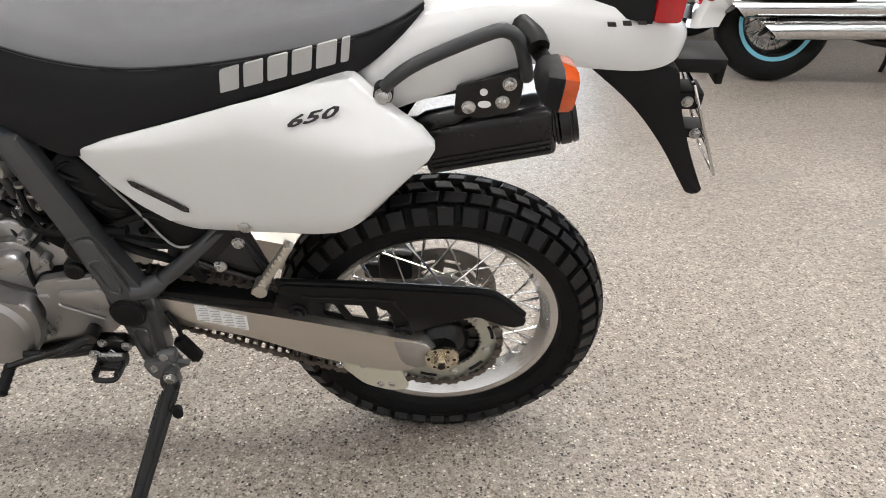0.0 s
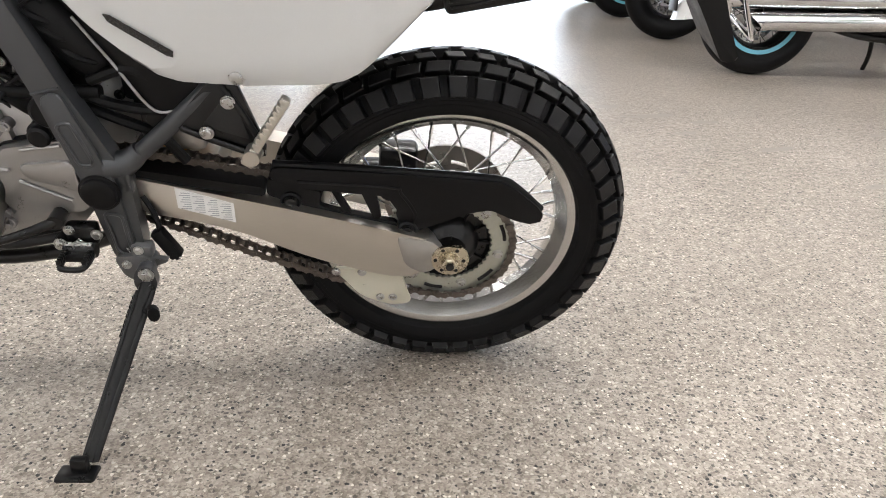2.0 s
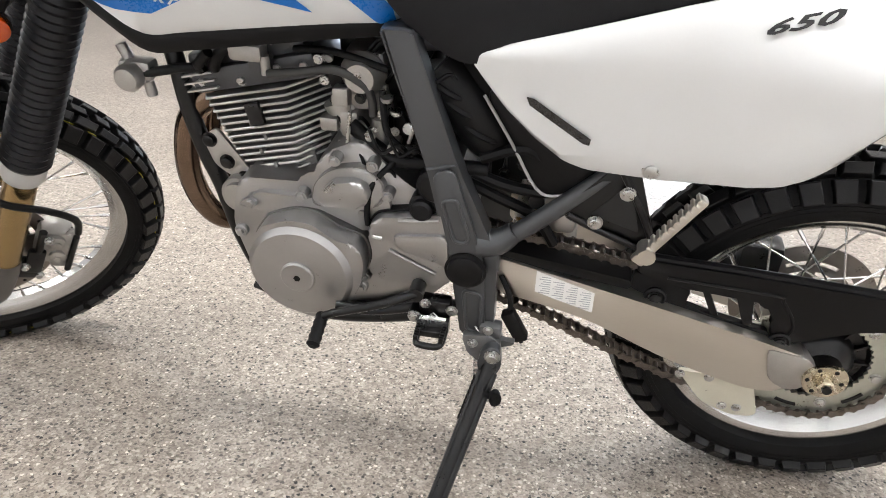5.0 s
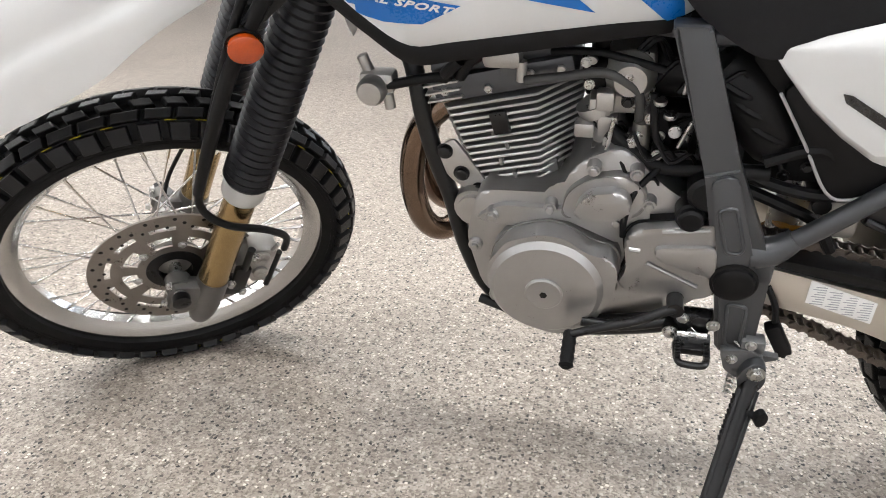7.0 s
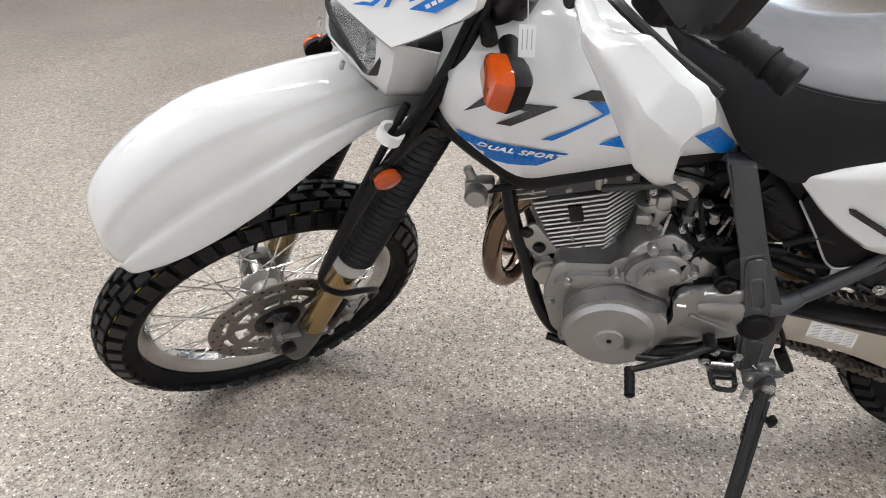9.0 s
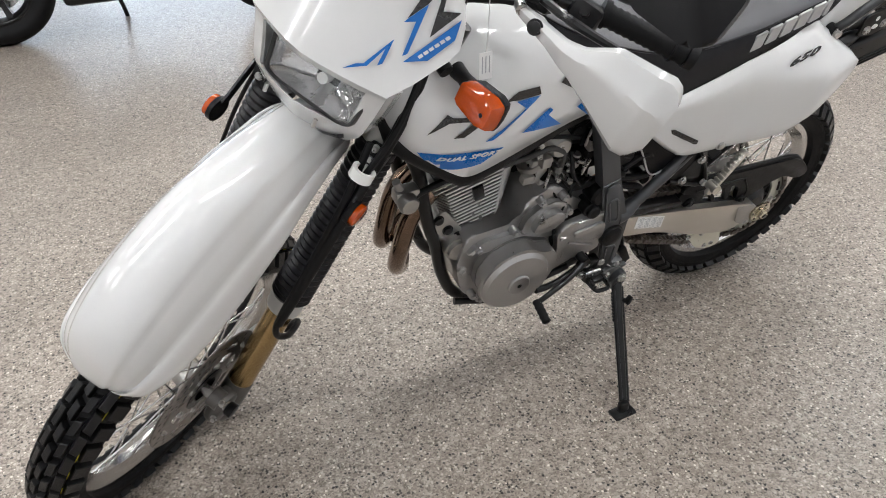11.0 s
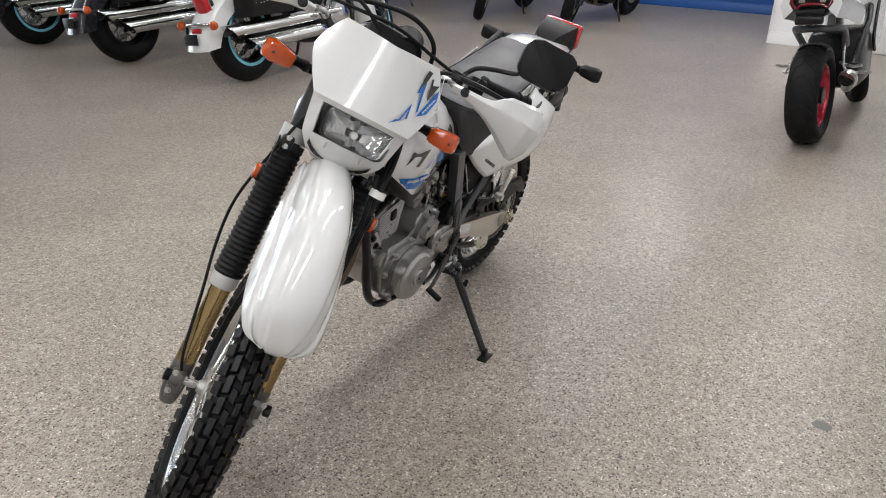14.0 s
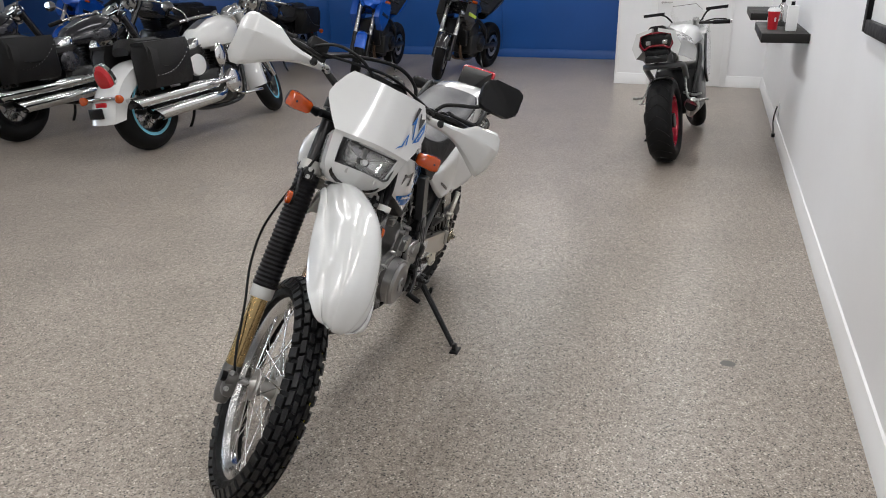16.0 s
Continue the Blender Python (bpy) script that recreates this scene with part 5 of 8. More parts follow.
for k in range(3):
    part("tail_mark", plate([(-0.212 - 0.022 * k, 0.957), (-0.224 - 0.022 * k, 0.957), (-0.222 - 0.022 * k, 0.963), (-0.21 - 0.022 * k, 0.963)], 0.081 - 0.0045 * k, 0.0842 - 0.0045 * k, 0.001), DECALK, bike)
part("tail_light", join(loft([[(x, s * w, z) for s, z in ((1, zl), (0.9, zt), (-0.9, zt), (-1, zl))] for x, w, zl, zt in ((-0.12, 0.03, 0.985, 0.99), (-0.16, 0.055, 0.975, 1.02), (-0.27, 0.075, 0.958, 1.045), (-0.275, 0.075, 0.958, 1.045))])), BLACKP, bike, "black tail light housing")
part("tail_lens", box(-0.296, 0, 1.002, 0.044, 0.156, 0.09, 0.01), REDL, bike, "red tail light lens")


def indicator(m, parent, rear=False):
    """A flexible stalk, a dark tapered housing and a long amber lens; the lens faces +x."""
    part("indicator_stalk", tube([(-0.02, -0.08, 0), (-0.017, -0.055, 0), (-0.012, -0.03, 0)], [0.016, 0.0125, 0.016], 12, 3), BLACKP, parent, m=m)
    rim = ((-1, -0.55), (-1, 0.55), (-0.75, 0.8), (0.5, 1), (0.92, 0.82), (1, 0.5), (1, -0.5), (0.92, -0.82), (0.5, -1), (-0.75, -0.8))

    def ring(x, sy, sz, shift=0.0):
        return [(x, 0.012 + shift + y * sy, z * sz) for y, z in rim]

    part("indicator_housing", loft([ring(-0.036, 0.022, 0.014, -0.012), ring(-0.026, 0.037, 0.024, -0.004), ring(-0.004, 0.043, 0.029), ring(0.0, 0.043, 0.029)]), BLACKP, parent, m=m)
    lens = part("indicator_lens", loft([ring(0.0, 0.0425, 0.0285), ring(0.018, 0.041, 0.027), ring(0.026, 0.037, 0.024), ring(0.029, 0.03, 0.018)]), AMBER, parent, "amber indicator lens", m=m)
    part("lens_screw", lathe([(0.004, -0.001), (0.004, 0.001)], 8, m @ Matrix.Translation((0.0285, 0.036, 0)) @ Matrix.Rotation(radians(90), 4, "Z")), BLACKM, lens)



for s in (1, -1):
    at = Matrix.Translation((-0.128, s * 0.205, 0.942)) @ (FLIP if s < 0 else Matrix()) @ pose(0, 0, 0, 0, 6, 180) @ FLIP @ Matrix.Diagonal((0.72, 0.95, 0.95, 1))
    indicator(at, bike)
    part("indicator_arm", tube([(-0.09, s * 0.1, 0.965), (-0.105, s * 0.13, 0.962), (-0.11, s * 0.15, 0.955)], 0.015, 10, 3), BLACKP, bike)
MUD = [(-0.2, 0.885), (-0.275, 0.825), (-0.334, 0.756), (-0.4, 0.655), (-0.426, 0.66), (-0.392, 0.725), (-0.356, 0.808), (-0.335, 0.885)]
part("rear_mudguard", plate(MUD, -0.055, 0.055, [0.01, 0.06, 0.06, 0.008, 0.008, 0.04, 0.04, 0.01], 0.004), BLACKP, bike, "black plastic rear mudguard")
part("plate_light", join(box(-0.372, 0, 0.877, 0.085, 0.07, 0.024, 0.004), box(-0.408, 0, 0.862, 0.012, 0.07, 0.03, 0.003)), BLACKP, bike)
part("plate_bracket", join(box(-0.372, 0, 0.812, 0.05, 0.05, 0.03, 0.004), box(-0.395, 0, 0.752, 0.045, 0.04, 0.018, 0.003)), BLACKP, bike)
part("plate_frame", moved(join(box(0, 0.045, 0, 0.005, 0.012, 0.18, 0.002), box(0, -0.045, 0, 0.005, 0.012, 0.18, 0.002), box(0, 0, 0.086, 0.005, 0.08, 0.012, 0.002), box(0, 0, -0.086, 0.005, 0.08, 0.012, 0.002), box(0.0, 0, 0.03, 0.005, 0.08, 0.014, 0.001), box(0.0, 0, -0.028, 0.005, 0.08, 0.012, 0.001)), Matrix.Translation((-0.403, 0, 0.772)) @ Matrix.Rotation(radians(24), 4, "Y")), CHROME, bike, "empty chrome number plate frame")
for x, y, z in ((-0.372, 0.025, 0.812), (-0.4, 0.02, 0.752)):
    part("plate_bolt", bolt((x, y, z), 0.007, 0.006, (0, 1, 0)), STEEL, bike)
axis_a, axis_b = Vector((0.09, 0.096, 0.766)), Vector((-0.152, 0.096, 0.823))
part("silencer", tube([axis_a.lerp(axis_b, k) for k in (-0.1, 0.0, 0.12, 0.5, 0.9, 1.0)], [0.02, 0.03, 0.038, 0.04, 0.04, 0.038], 28, 3), BLACKM, bike, "black silencer with ribbed shield")
part("silencer_end", tube([axis_a.lerp(axis_b, k) for k in (0.99, 1.0, 1.012, 1.018, 1.024, 1.08, 1.085, 1.095, 1.1, 1.125, 1.125, 1.1)], [0.036, 0.042, 0.042, 0.039, 0.043, 0.043, 0.041, 0.041, 0.043, 0.041, 0.03, 0.028], 28, 1), BLACKM, bike, "ringed black end cap")
SHIELD = Matrix.Translation((-0.056, 0.127, 0.799)) @ Matrix.Rotation(radians(12.4), 4, "Y")
shield = part("silencer_shield", moved(box(0, 0, 0, 0.192, 0.024, 0.076, 0.01, 3), SHIELD), BLACKM, bike, "black ribbed silencer shield")
for z in (-0.026, -0.018, -0.01):
    part("shield_rib", moved(box(0, 0.0125, z, 0.176, 0.004, 0.0034, 0.0012), SHIELD), BLACKM, shield)
part("heat_shield", tube([(0.05, 0.112, 0.812), (0.03, 0.118, 0.823), (-0.005, 0.118, 0.834), (-0.03, 0.114, 0.838)], [0.01, 0.017, 0.015, 0.008], 12, 3), BLACKM, bike)
part("inner_mudguard", plate([(0.16, 0.75), (0.16, 0.88), (0.03, 0.9), (0.035, 0.85), (0.07, 0.79)], 0.03, 0.062, 0.01, 0.003), BLACKP, bike, "black inner mudguard")
part("silencer_bracket", plate([(-0.004, 0.843), (-0.006, 0.888), (-0.04, 0.897), (-0.098, 0.912), (-0.097, 0.882), (-0.094, 0.852), (-0.05, 0.84)], 0.127, 0.132, 0.006, 0.001), BLACKM, bike, "black silencer bracket")
for x, z in ((-0.024, 0.856), (-0.071, 0.865), (-0.079, 0.893)):
    part("bracket_bolt", bolt((x, 0.132, z), 0.0075, 0.006, (0, 1, 0), False), STEEL, bike)
for x, z, wide in ((-0.044, 0.88, 1.0), (-0.046, 0.861, 1.7)):
    # Pale discs laid on the bracket in place of open holes
    part("bracket_hole", lathe([(0.0055, 0.1322), (0.0055, 0.133)], 16, Matrix.Translation((x, 0, z)) @ Matrix.Diagonal((wide, 1, 1, 1))), LABELW, bike)

# ---- side stand, pegs, lever ----
FOOT = Vector((0.562, 0.385, 0.1))
TOP = Vector((0.49, 0.165, 0.3))
stand = part("side_stand", join(tube([TOP, TOP.lerp(FOOT, 0.1), TOP.lerp(FOOT, 0.97)], [0.0165, 0.012, 0.0095], 12, 4), *[tube([TOP.lerp(FOOT, 0.06) + Vector((dx, 0.004, 0)), TOP.lerp(FOOT, 0.96) + Vector((dx * 0.8, 0.004, 0))], 0.0056, 8, 1) for dx in (0.0105, -0.0105)]), BLACKM, bike, "black channelled side stand")
for k in range(9):
    part("stand_tooth", moved(box(0, 0, 0, 0.006, 0.008, 0.0048, 0.001), Matrix.Translation(TOP.lerp(FOOT, 0.1 + 0.026 * k) + Vector((0.0148, 0.002, 0)))), BLACKM, stand)
part("stand_foot", moved(join(box(0, 0, 0, 0.06, 0.036, 0.01, 0.004), box(-0.004, -0.004, 0.014, 0.026, 0.016, 0.03, 0.004)), Matrix.Translation(FOOT + Vector((0.012, 0.012, -0.002))) @ Matrix.Rotation(radians(13.5), 4, "X")), BLACKM, bike)
part("stand_spur", join(rod(TOP.lerp(FOOT, 0.17), TOP.lerp(FOOT, 0.17) + Vector((-0.022, 0.01, 0.002)), 0.006, 10), moved(lathe([(0.006, -0.007), (0.0125, -0.005), (0.0125, 0.005), (0.006, 0.007)], 18, Matrix.Diagonal((0.75, 1, 1.15, 1))), Matrix.Translation(TOP.lerp(FOOT, 0.17) + Vector((-0.025, 0.011, 0.002))) @ Matrix.Rotation(radians(20), 4, "Z"))), RUBBER, bike, "black rubber stand spur")
part("stand_bracket", join(plate([(0.54, 0.338), (0.498, 0.345), (0.48, 0.332), (0.478, 0.312), (0.49, 0.292), (0.508, 0.286), (0.53, 0.304)], 0.13, 0.162, 0.006, 0.003), plate([(0.51, 0.334), (0.458, 0.329), (0.462, 0.324), (0.49, 0.312)], 0.142, 0.153, 0.002, 0.001), box(0.497, 0.146, 0.347, 0.034, 0.024, 0.022, 0.005)), mat("grey_bracket_casting", (0.13, 0.132, 0.135), 0.42, 0.5, vary=0.1, scale=30, bump=0.3), bike, "grey cast side stand bracket")
part("stand_clevis", plate([(0.507, 0.322), (0.495, 0.337), (0.478, 0.334), (0.474, 0.3), (0.484, 0.276), (0.506, 0.276), (0.512, 0.3)], 0.162, 0.178, 0.008, 0.002), FRAMEG, bike)
part("stand_bolt", bolt((0.489, 0.178, 0.318), 0.0095, 0.008), STEEL, bike)
part("bracket_bolt", join(bolt((0.522, 0.162, 0.326), 0.006, 0.006), bolt((0.5, 0.158, 0.352), 0.006, 0.006)), STEEL, bike)
part("stand_spring", tube([(0.515 + 0.006 * math.cos(k * 1.6), 0.15 + 0.006 * math.sin(k * 1.6), 0.35 - 0.0028 * k) for k in range(40)], 0.0018, 5, 1), STEEL, bike)
part("stand_switch", join(moved(box(0, 0, 0, 0.022, 0.02, 0.058, 0.004), Matrix.Translation((0.462, 0.132, 0.348)) @ Matrix.Rotation(radians(28), 4, "Y")), tube([(0.47, 0.13, 0.37), (0.475, 0.125, 0.4), (0.49, 0.118, 0.43)], 0.0045, 8, 4), tube([(0.452, 0.135, 0.325), (0.449, 0.137, 0.318)], 0.0035, 8, 1)), BLACKP, bike, "black side stand switch")


def foot_peg(y, parent):
    loop = [(0.6, 0.176), (0.602, 0.196), (0.6, 0.212), (0.594, 0.218), (0.572, 0.219), (0.564, 0.213), (0.562, 0.196), (0.566, 0.176)]
    peg = part("foot_peg", join(tube([(x, y * w, 0.36) for x, w in loop], 0.0052, 8, 3, True), rod((0.606, y * 0.172, 0.362), (0.558, y * 0.172, 0.362), 0.012, 10), box(0.583, y * 0.185, 0.36, 0.04, 0.02, 0.012, 0.003)), BLACKM, parent, "black open-loop serrated footpeg")
    for k in range(7):
        for x in (0.563, 0.601):
            part("peg_tooth", box(x, y * (0.178 + 0.0056 * k), 0.367, 0.007, 0.0036, 0.009, 0.001), BLACKM, peg)
    part("peg_bracket", join(box(0.583, y * 0.148, 0.378, 0.05, 0.026, 0.036, 0.007), rod((0.612, y * 0.145, 0.37), (0.612, y * 0.168, 0.37), 0.011, 12)), BLACKM, parent)
    part("peg_spring", tube([(0.583 + 0.007 * math.cos(k * 1.5), y * 0.165 + 0.0012 * k * y, 0.372 + 0.007 * math.sin(k * 1.5)) for k in range(14)], 0.0014, 5, 1), STEEL, parent)
    part("peg_pin", join(rod((0.563, y * 0.172, 0.372), (0.603, y * 0.172, 0.372), 0.0045, 8), bolt((0.556, y * 0.162, 0.385), 0.007, 0.006, (0, y, 0)), bolt((0.597, y * 0.161, 0.392), 0.0065, 0.006, (0, y, 0))), STEEL, parent)
    part("peg_bolt", bolt((0.612, y * 0.168, 0.37), 0.008, 0.007, (0, y, 0), False), STEEL, parent)


foot_peg(1, bike)
foot_peg(-1, bike)
part("gear_lever", join(tube([(0.61, 0.165, 0.412), (0.66, 0.185, 0.398), (0.72, 0.2, 0.385), (0.745, 0.203, 0.375)], [0.008, 0.007, 0.0065, 0.006], 10, 4), rod((0.61, 0.13, 0.412), (0.61, 0.172, 0.412), 0.012, 12), tube([(0.615, 0.15, 0.372), (0.68, 0.165, 0.366), (0.735, 0.17, 0.372)], 0.008, 10, 4)), BLACKM, bike, "black gear lever")
part("lever_rubber", lathe([(0.009, -0.028), (0.0105, -0.024), (0.009, -0.018), (0.0105, -0.012), (0.009, -0.006), (0.0105, 0), (0.009, 0.006), (0.0105, 0.012), (0.009, 0.018), (0.0105, 0.024), (0.006, 0.028)], 14, Matrix.Translation((0.748, 0.222, 0.362)) @ Matrix.Rotation(radians(-18), 4, "X")), RUBBER, bike)
part("skid_bar", tube([(0.9, 0.1, 0.33), (0.8, 0.115, 0.315), (0.7, 0.12, 0.335), (0.62, 0.125, 0.36)], 0.008, 10, 4), BLACKM, bike)
for s in (1, -1):
    PEG = Matrix.Translation((0.272, s * 0.172, 0.585)) @ Matrix.Rotation(radians(-32), 4, "Y")
    peg = part("passenger_peg", moved(join(box(0, 0, 0, 0.012, 0.018, 0.115, 0.004), rod((0, -0.014, -0.05), (0, 0.014, -0.05), 0.012, 14), box(0, 0, -0.056, 0.02, 0.012, 0.03, 0.004)), PEG), ALU, bike, "folded aluminium passenger footpeg")
    for k in range(10):
        part("peg_rib", moved(box(0.004, 0, -0.04 + 0.0102 * k, 0.0085, 0.02, 0.006, 0.001), PEG), ALU, peg)
    part("peg_hanger", plate([(0.352, 0.642), (0.322, 0.645), (0.284, 0.53), (0.3, 0.516), (0.41, 0.556), (0.412, 0.574)], s * 0.13 - 0.004, s * 0.13 + 0.004, 0.008, 0.002), BLACKM, bike, "black triangular peg hanger")
    # No hole is cut here; a dark plate paints in the shaded opening
    part("hanger_cutout", plate([(0.338, 0.612), (0.325, 0.605), (0.308, 0.546), (0.375, 0.567)], s * 0.1345 - 0.0006, s * 0.1345 + 0.0006, 0.004), mat("dark_gap", (0.012, 0.012, 0.012), 0.7, vary=0.1), bike)
    part("hanger_flange", tube([(0.342, s * 0.135, 0.636), (0.312, s * 0.137, 0.585), (0.29, s * 0.138, 0.525), (0.35, s * 0.137, 0.54), (0.405, s * 0.135, 0.562)], 0.0052, 8, 4), BLACKM, bike)
    for x, z in ((0.332, 0.608), (0.368, 0.558), (0.296, 0.53)):
        part("hanger_bolt", bolt((x, s * 0.139, z), 0.008, 0.008, (0, s, 0), False), STEEL, bike)
part("master_cylinder", box(0.42, 0.06, 0.52, 0.06, 0.04, 0.06, 0.01), CASTAL, bike)
part("rear_caliper", join(box(0.09, -0.06, 0.4, 0.07, 0.05, 0.07, 0.012), box(0.13, -0.06, 0.38, 0.05, 0.03, 0.04, 0.008)), BLACKM, bike, "black rear brake caliper")
part("caliper_hose", tube([(0.12, -0.06, 0.43), (0.15, -0.05, 0.46), (0.2, -0.03, 0.43), (0.26, -0.02, 0.44)], 0.005, 8, 5), BLACKP, bike)

# ---- fork and front brake ----
for s in (1, -1):
    y = s * 0.103
    part("fork_tube", rod((0.022, y, -0.01), (0.022, y, 0.26), 0.0262, 24), GOLD, bike, "gold anodised fork tube", m=FORK)
    part("fork_foot", join(tube([(0.022, y, 0.03), (0.022, y, -0.005), (0.024, y, -0.06), (0.026, y, -0.088)], [0.0275, 0.0285, 0.026, 0.018], 18, 3), moved(box(0.055, y, -0.02, 0.075, 0.036, 0.075, 0.014), Matrix()), rod((0.077, y - 0.02, 0), (0.077, y + 0.004, 0), 0.022, 18)), mat("grey_fork_casting", (0.15, 0.145, 0.138), 0.38, 0.7, vary=0.1, scale=30, bump=0.3), bike, "grey cast fork foot", m=FORKL)
    for z in (0.018, -0.03):
        part("clamp_bolt", bolt((0.095, y + s * 0.012, z), 0.006, 0.008, (1, 0, 0)), STEEL, bike, m=FORKL)
    part("axle_cap", lathe([(0.014, 0), (0.016, 0.004), (0.016, 0.016), (0.009, 0.018)], 18, Matrix.Translation((0.077, y + s * 0.02, 0)) @ (FLIP if s < 0 else Matrix())), BLACKM, bike, m=FORKL)
    part("boot_collar", tube([(0.022, y, 0.232), (0.022, y, 0.24), (0.022, y, 0.268), (0.022, y, 0.274)], [0.031, 0.0345, 0.0345, 0.033], 24, 1), mat("pale_grey_collar", (0.5, 0.5, 0.49), 0.45, 0.2, vary=0.06), bike, "pale grey boot collar", m=FORK)
    prof_n = 26
    pts, rad = [], []
    for k in range(prof_n * 2 + 1):
        t = k / (prof_n * 2)
        pts.append((0.022, y, 0.268 + 0.355 * t))
        rad.append((0.0375 if k % 2 else 0.0335) + 0.002 * (1 - t))
    part("fork_boot", tube(pts, rad, 24, 1), BOOT, bike, "black ribbed rubber fork boot", 60, FORK)
    part("boot_band", rod((0.022, y, 0.272), (0.022, y, 0.279), 0.0375, 24), BLACKM, bike, m=FORK)
    part("upper_tube", rod((0.022, y, 0.6), (0.022, y, 0.875), 0.024, 20), BLACKM, bike, m=FORK)
    part("boot_clip", join(box(0.055, y + s * 0.012, 0.632, 0.03, 0.03, 0.034, 0.006), rod((0.022, y, 0.617), (0.022, y, 0.632), 0.036, 20)), BLACKM, bike, m=FORK)
    for z in (0.642, 0.622):
        part("clip_bolt", bolt((0.068, y + s * 0.012, z), 0.006, 0.007, (1, 0, 0), False), STEEL, bike, m=FORK)
    part("fork_reflector", moved(lathe([(0.016, -0.004), (0.018, 0.0), (0.018, 0.008), (0.014, 0.011)], 24, Matrix.Diagonal((1.25, 1, 1.12, 1))), Matrix.Translation((0.1, s * 0.148, 0.542)) @ (FLIP if s < 0 else Matrix())), AMBER, bike, "oval amber reflector", m=FORK)
    part("reflector_back", moved(lathe([(0.02, -0.008), (0.02, 0.0)], 24, Matrix.Diagonal((1.25, 1, 1.12, 1))), Matrix.Translation((0.1, s * 0.147, 0.542)) @ (FLIP if s < 0 else Matrix())), BLACKP, bike, m=FORK)
    part("reflector_bracket", plate([(0.11, 0.56), (0.09, 0.56), (0.045, 0.64), (0.065, 0.64)], s * 0.134, s * 0.138, 0.004), BLACKM, bike, m=FORK)
part("front_axle", rod((0.077, -0.12, 0), (0.077, 0.12, 0), 0.011, 14), STEEL, bike, m=FORKL)
part("lower_clamp", join(box(0.005, 0, 0.655, 0.075, 0.2, 0.035, 0.012), rod((0.022, 0.103, 0.637), (0.022, 0.103, 0.673), 0.036, 20), rod((0.022, -0.103, 0.637), (0.022, -0.103, 0.673), 0.036, 20)), CASTAL, bike, "cast alloy lower fork clamp", m=FORK)
part("upper_clamp", join(box(0.005, 0, 0.855, 0.075, 0.2, 0.028, 0.01), rod((0.022, 0.103, 0.84), (0.022, 0.103, 0.872), 0.034, 20), rod((0.022, -0.103, 0.84), (0.022, -0.103, 0.872), 0.034, 20)), BLACKM, bike, m=FORK)
part("steering_stem", rod((0, 0, 0.62), (0, 0, 0.88), 0.028, 16), BLACKM, bike, m=FORK)
part("front_caliper", join(box(-0.055, 0.072, 0.05, 0.058, 0.05, 0.086, 0.012), box(-0.078, 0.062, 0.02, 0.04, 0.036, 0.09, 0.01)), CASTAL, bike, "cast alloy front brake caliper", m=FORKL)
for x, z, q in ((-0.055, 0.072, 0.016), (-0.062, 0.034, 0.014)):
    part("piston_boss", join(lathe([(q, 0), (q, 0.007), (q - 0.004, 0.01)], 20, Matrix.Translation((x, 0.096, z))), lathe([(q - 0.007, 0.01), (q - 0.007, 0.0125)], 8, Matrix.Translation((x, 0.096, z)))), CASTAL, bike, m=FORKL)
part("caliper_slider", join(rod((-0.03, 0.1, 0.1), (-0.03, 0.1, 0.045), 0.007, 12), rod((-0.09, 0.085, 0.075), (-0.09, 0.085, -0.02), 0.006, 12), box(-0.028, 0.1, 0.02, 0.03, 0.014, 0.06, 0.005)), BLACKM, bike, m=FORKL)
part("bleed_nipple", rod((-0.07, 0.095, 0.093), (-0.075, 0.097, 0.112), 0.004, 8), STEEL, bike, m=FORKL)
part("caliper_arm", box(-0.01, 0.095, -0.005, 0.06, 0.02, 0.05, 0.008), BLACKM, bike, m=FORKL)
for p in ((-0.04, 0.104, 0.085), (-0.04, 0.1, -0.02), (-0.012, 0.106, 0.01)):
    part("caliper_bolt", bolt(p, 0.007, 0.008), STEEL, bike, m=FORKL)
part("brake_hose", tube([(0.1, 0.11, 0.66), (0.112, 0.125, 0.55), (0.108, 0.128, 0.4), (0.1, 0.128, 0.27), (0.085, 0.135, 0.225), (0.045, 0.145, 0.205), (-0.02, 0.135, 0.185), (-0.07, 0.12, 0.15), (-0.085, 0.105, 0.1)], 0.0065, 10, 6), BLACKP, bike, "black front brake hose", m=FORK)
part("hose_guard", tube([(0.085, 0.132, 0.62), (0.104, 0.135, 0.5), (0.104, 0.134, 0.36), (0.1, 0.132, 0.26)], [0.01, 0.011, 0.01, 0.008], 10, 4), BLACKP, bike, m=FORK)
part("hose_ring", moved(lathe([(0.02, -0.009), (0.02, 0.009), (0.014, 0.009), (0.014, -0.009)], 20, close=True), Matrix.Translation((0.118, 0.128, 0.617)) @ Matrix.Rotation(radians(90), 4, "X")), mat("white_nylon", (0.7, 0.7, 0.68), 0.4, vary=0.04), bike, "white plastic hose ring", m=FORK)
part("fork_cable", tube([(0.085, 0.132, 0.6), (0.078, 0.132, 0.68), (0.07, 0.126, 0.75), (0.062, 0.112, 0.81), (0.05, 0.095, 0.85)], 0.0095, 10, 5), BLACKP, bike, "black sleeved cable", m=FORK)
part("brake_line", tube([(0.11, 0.13, 0.6), (0.1, 0.136, 0.68), (0.09, 0.13, 0.75), (0.08, 0.115, 0.81), (0.065, 0.098, 0.85)], 0.006, 8, 5), BLACKP, bike, m=FORK)
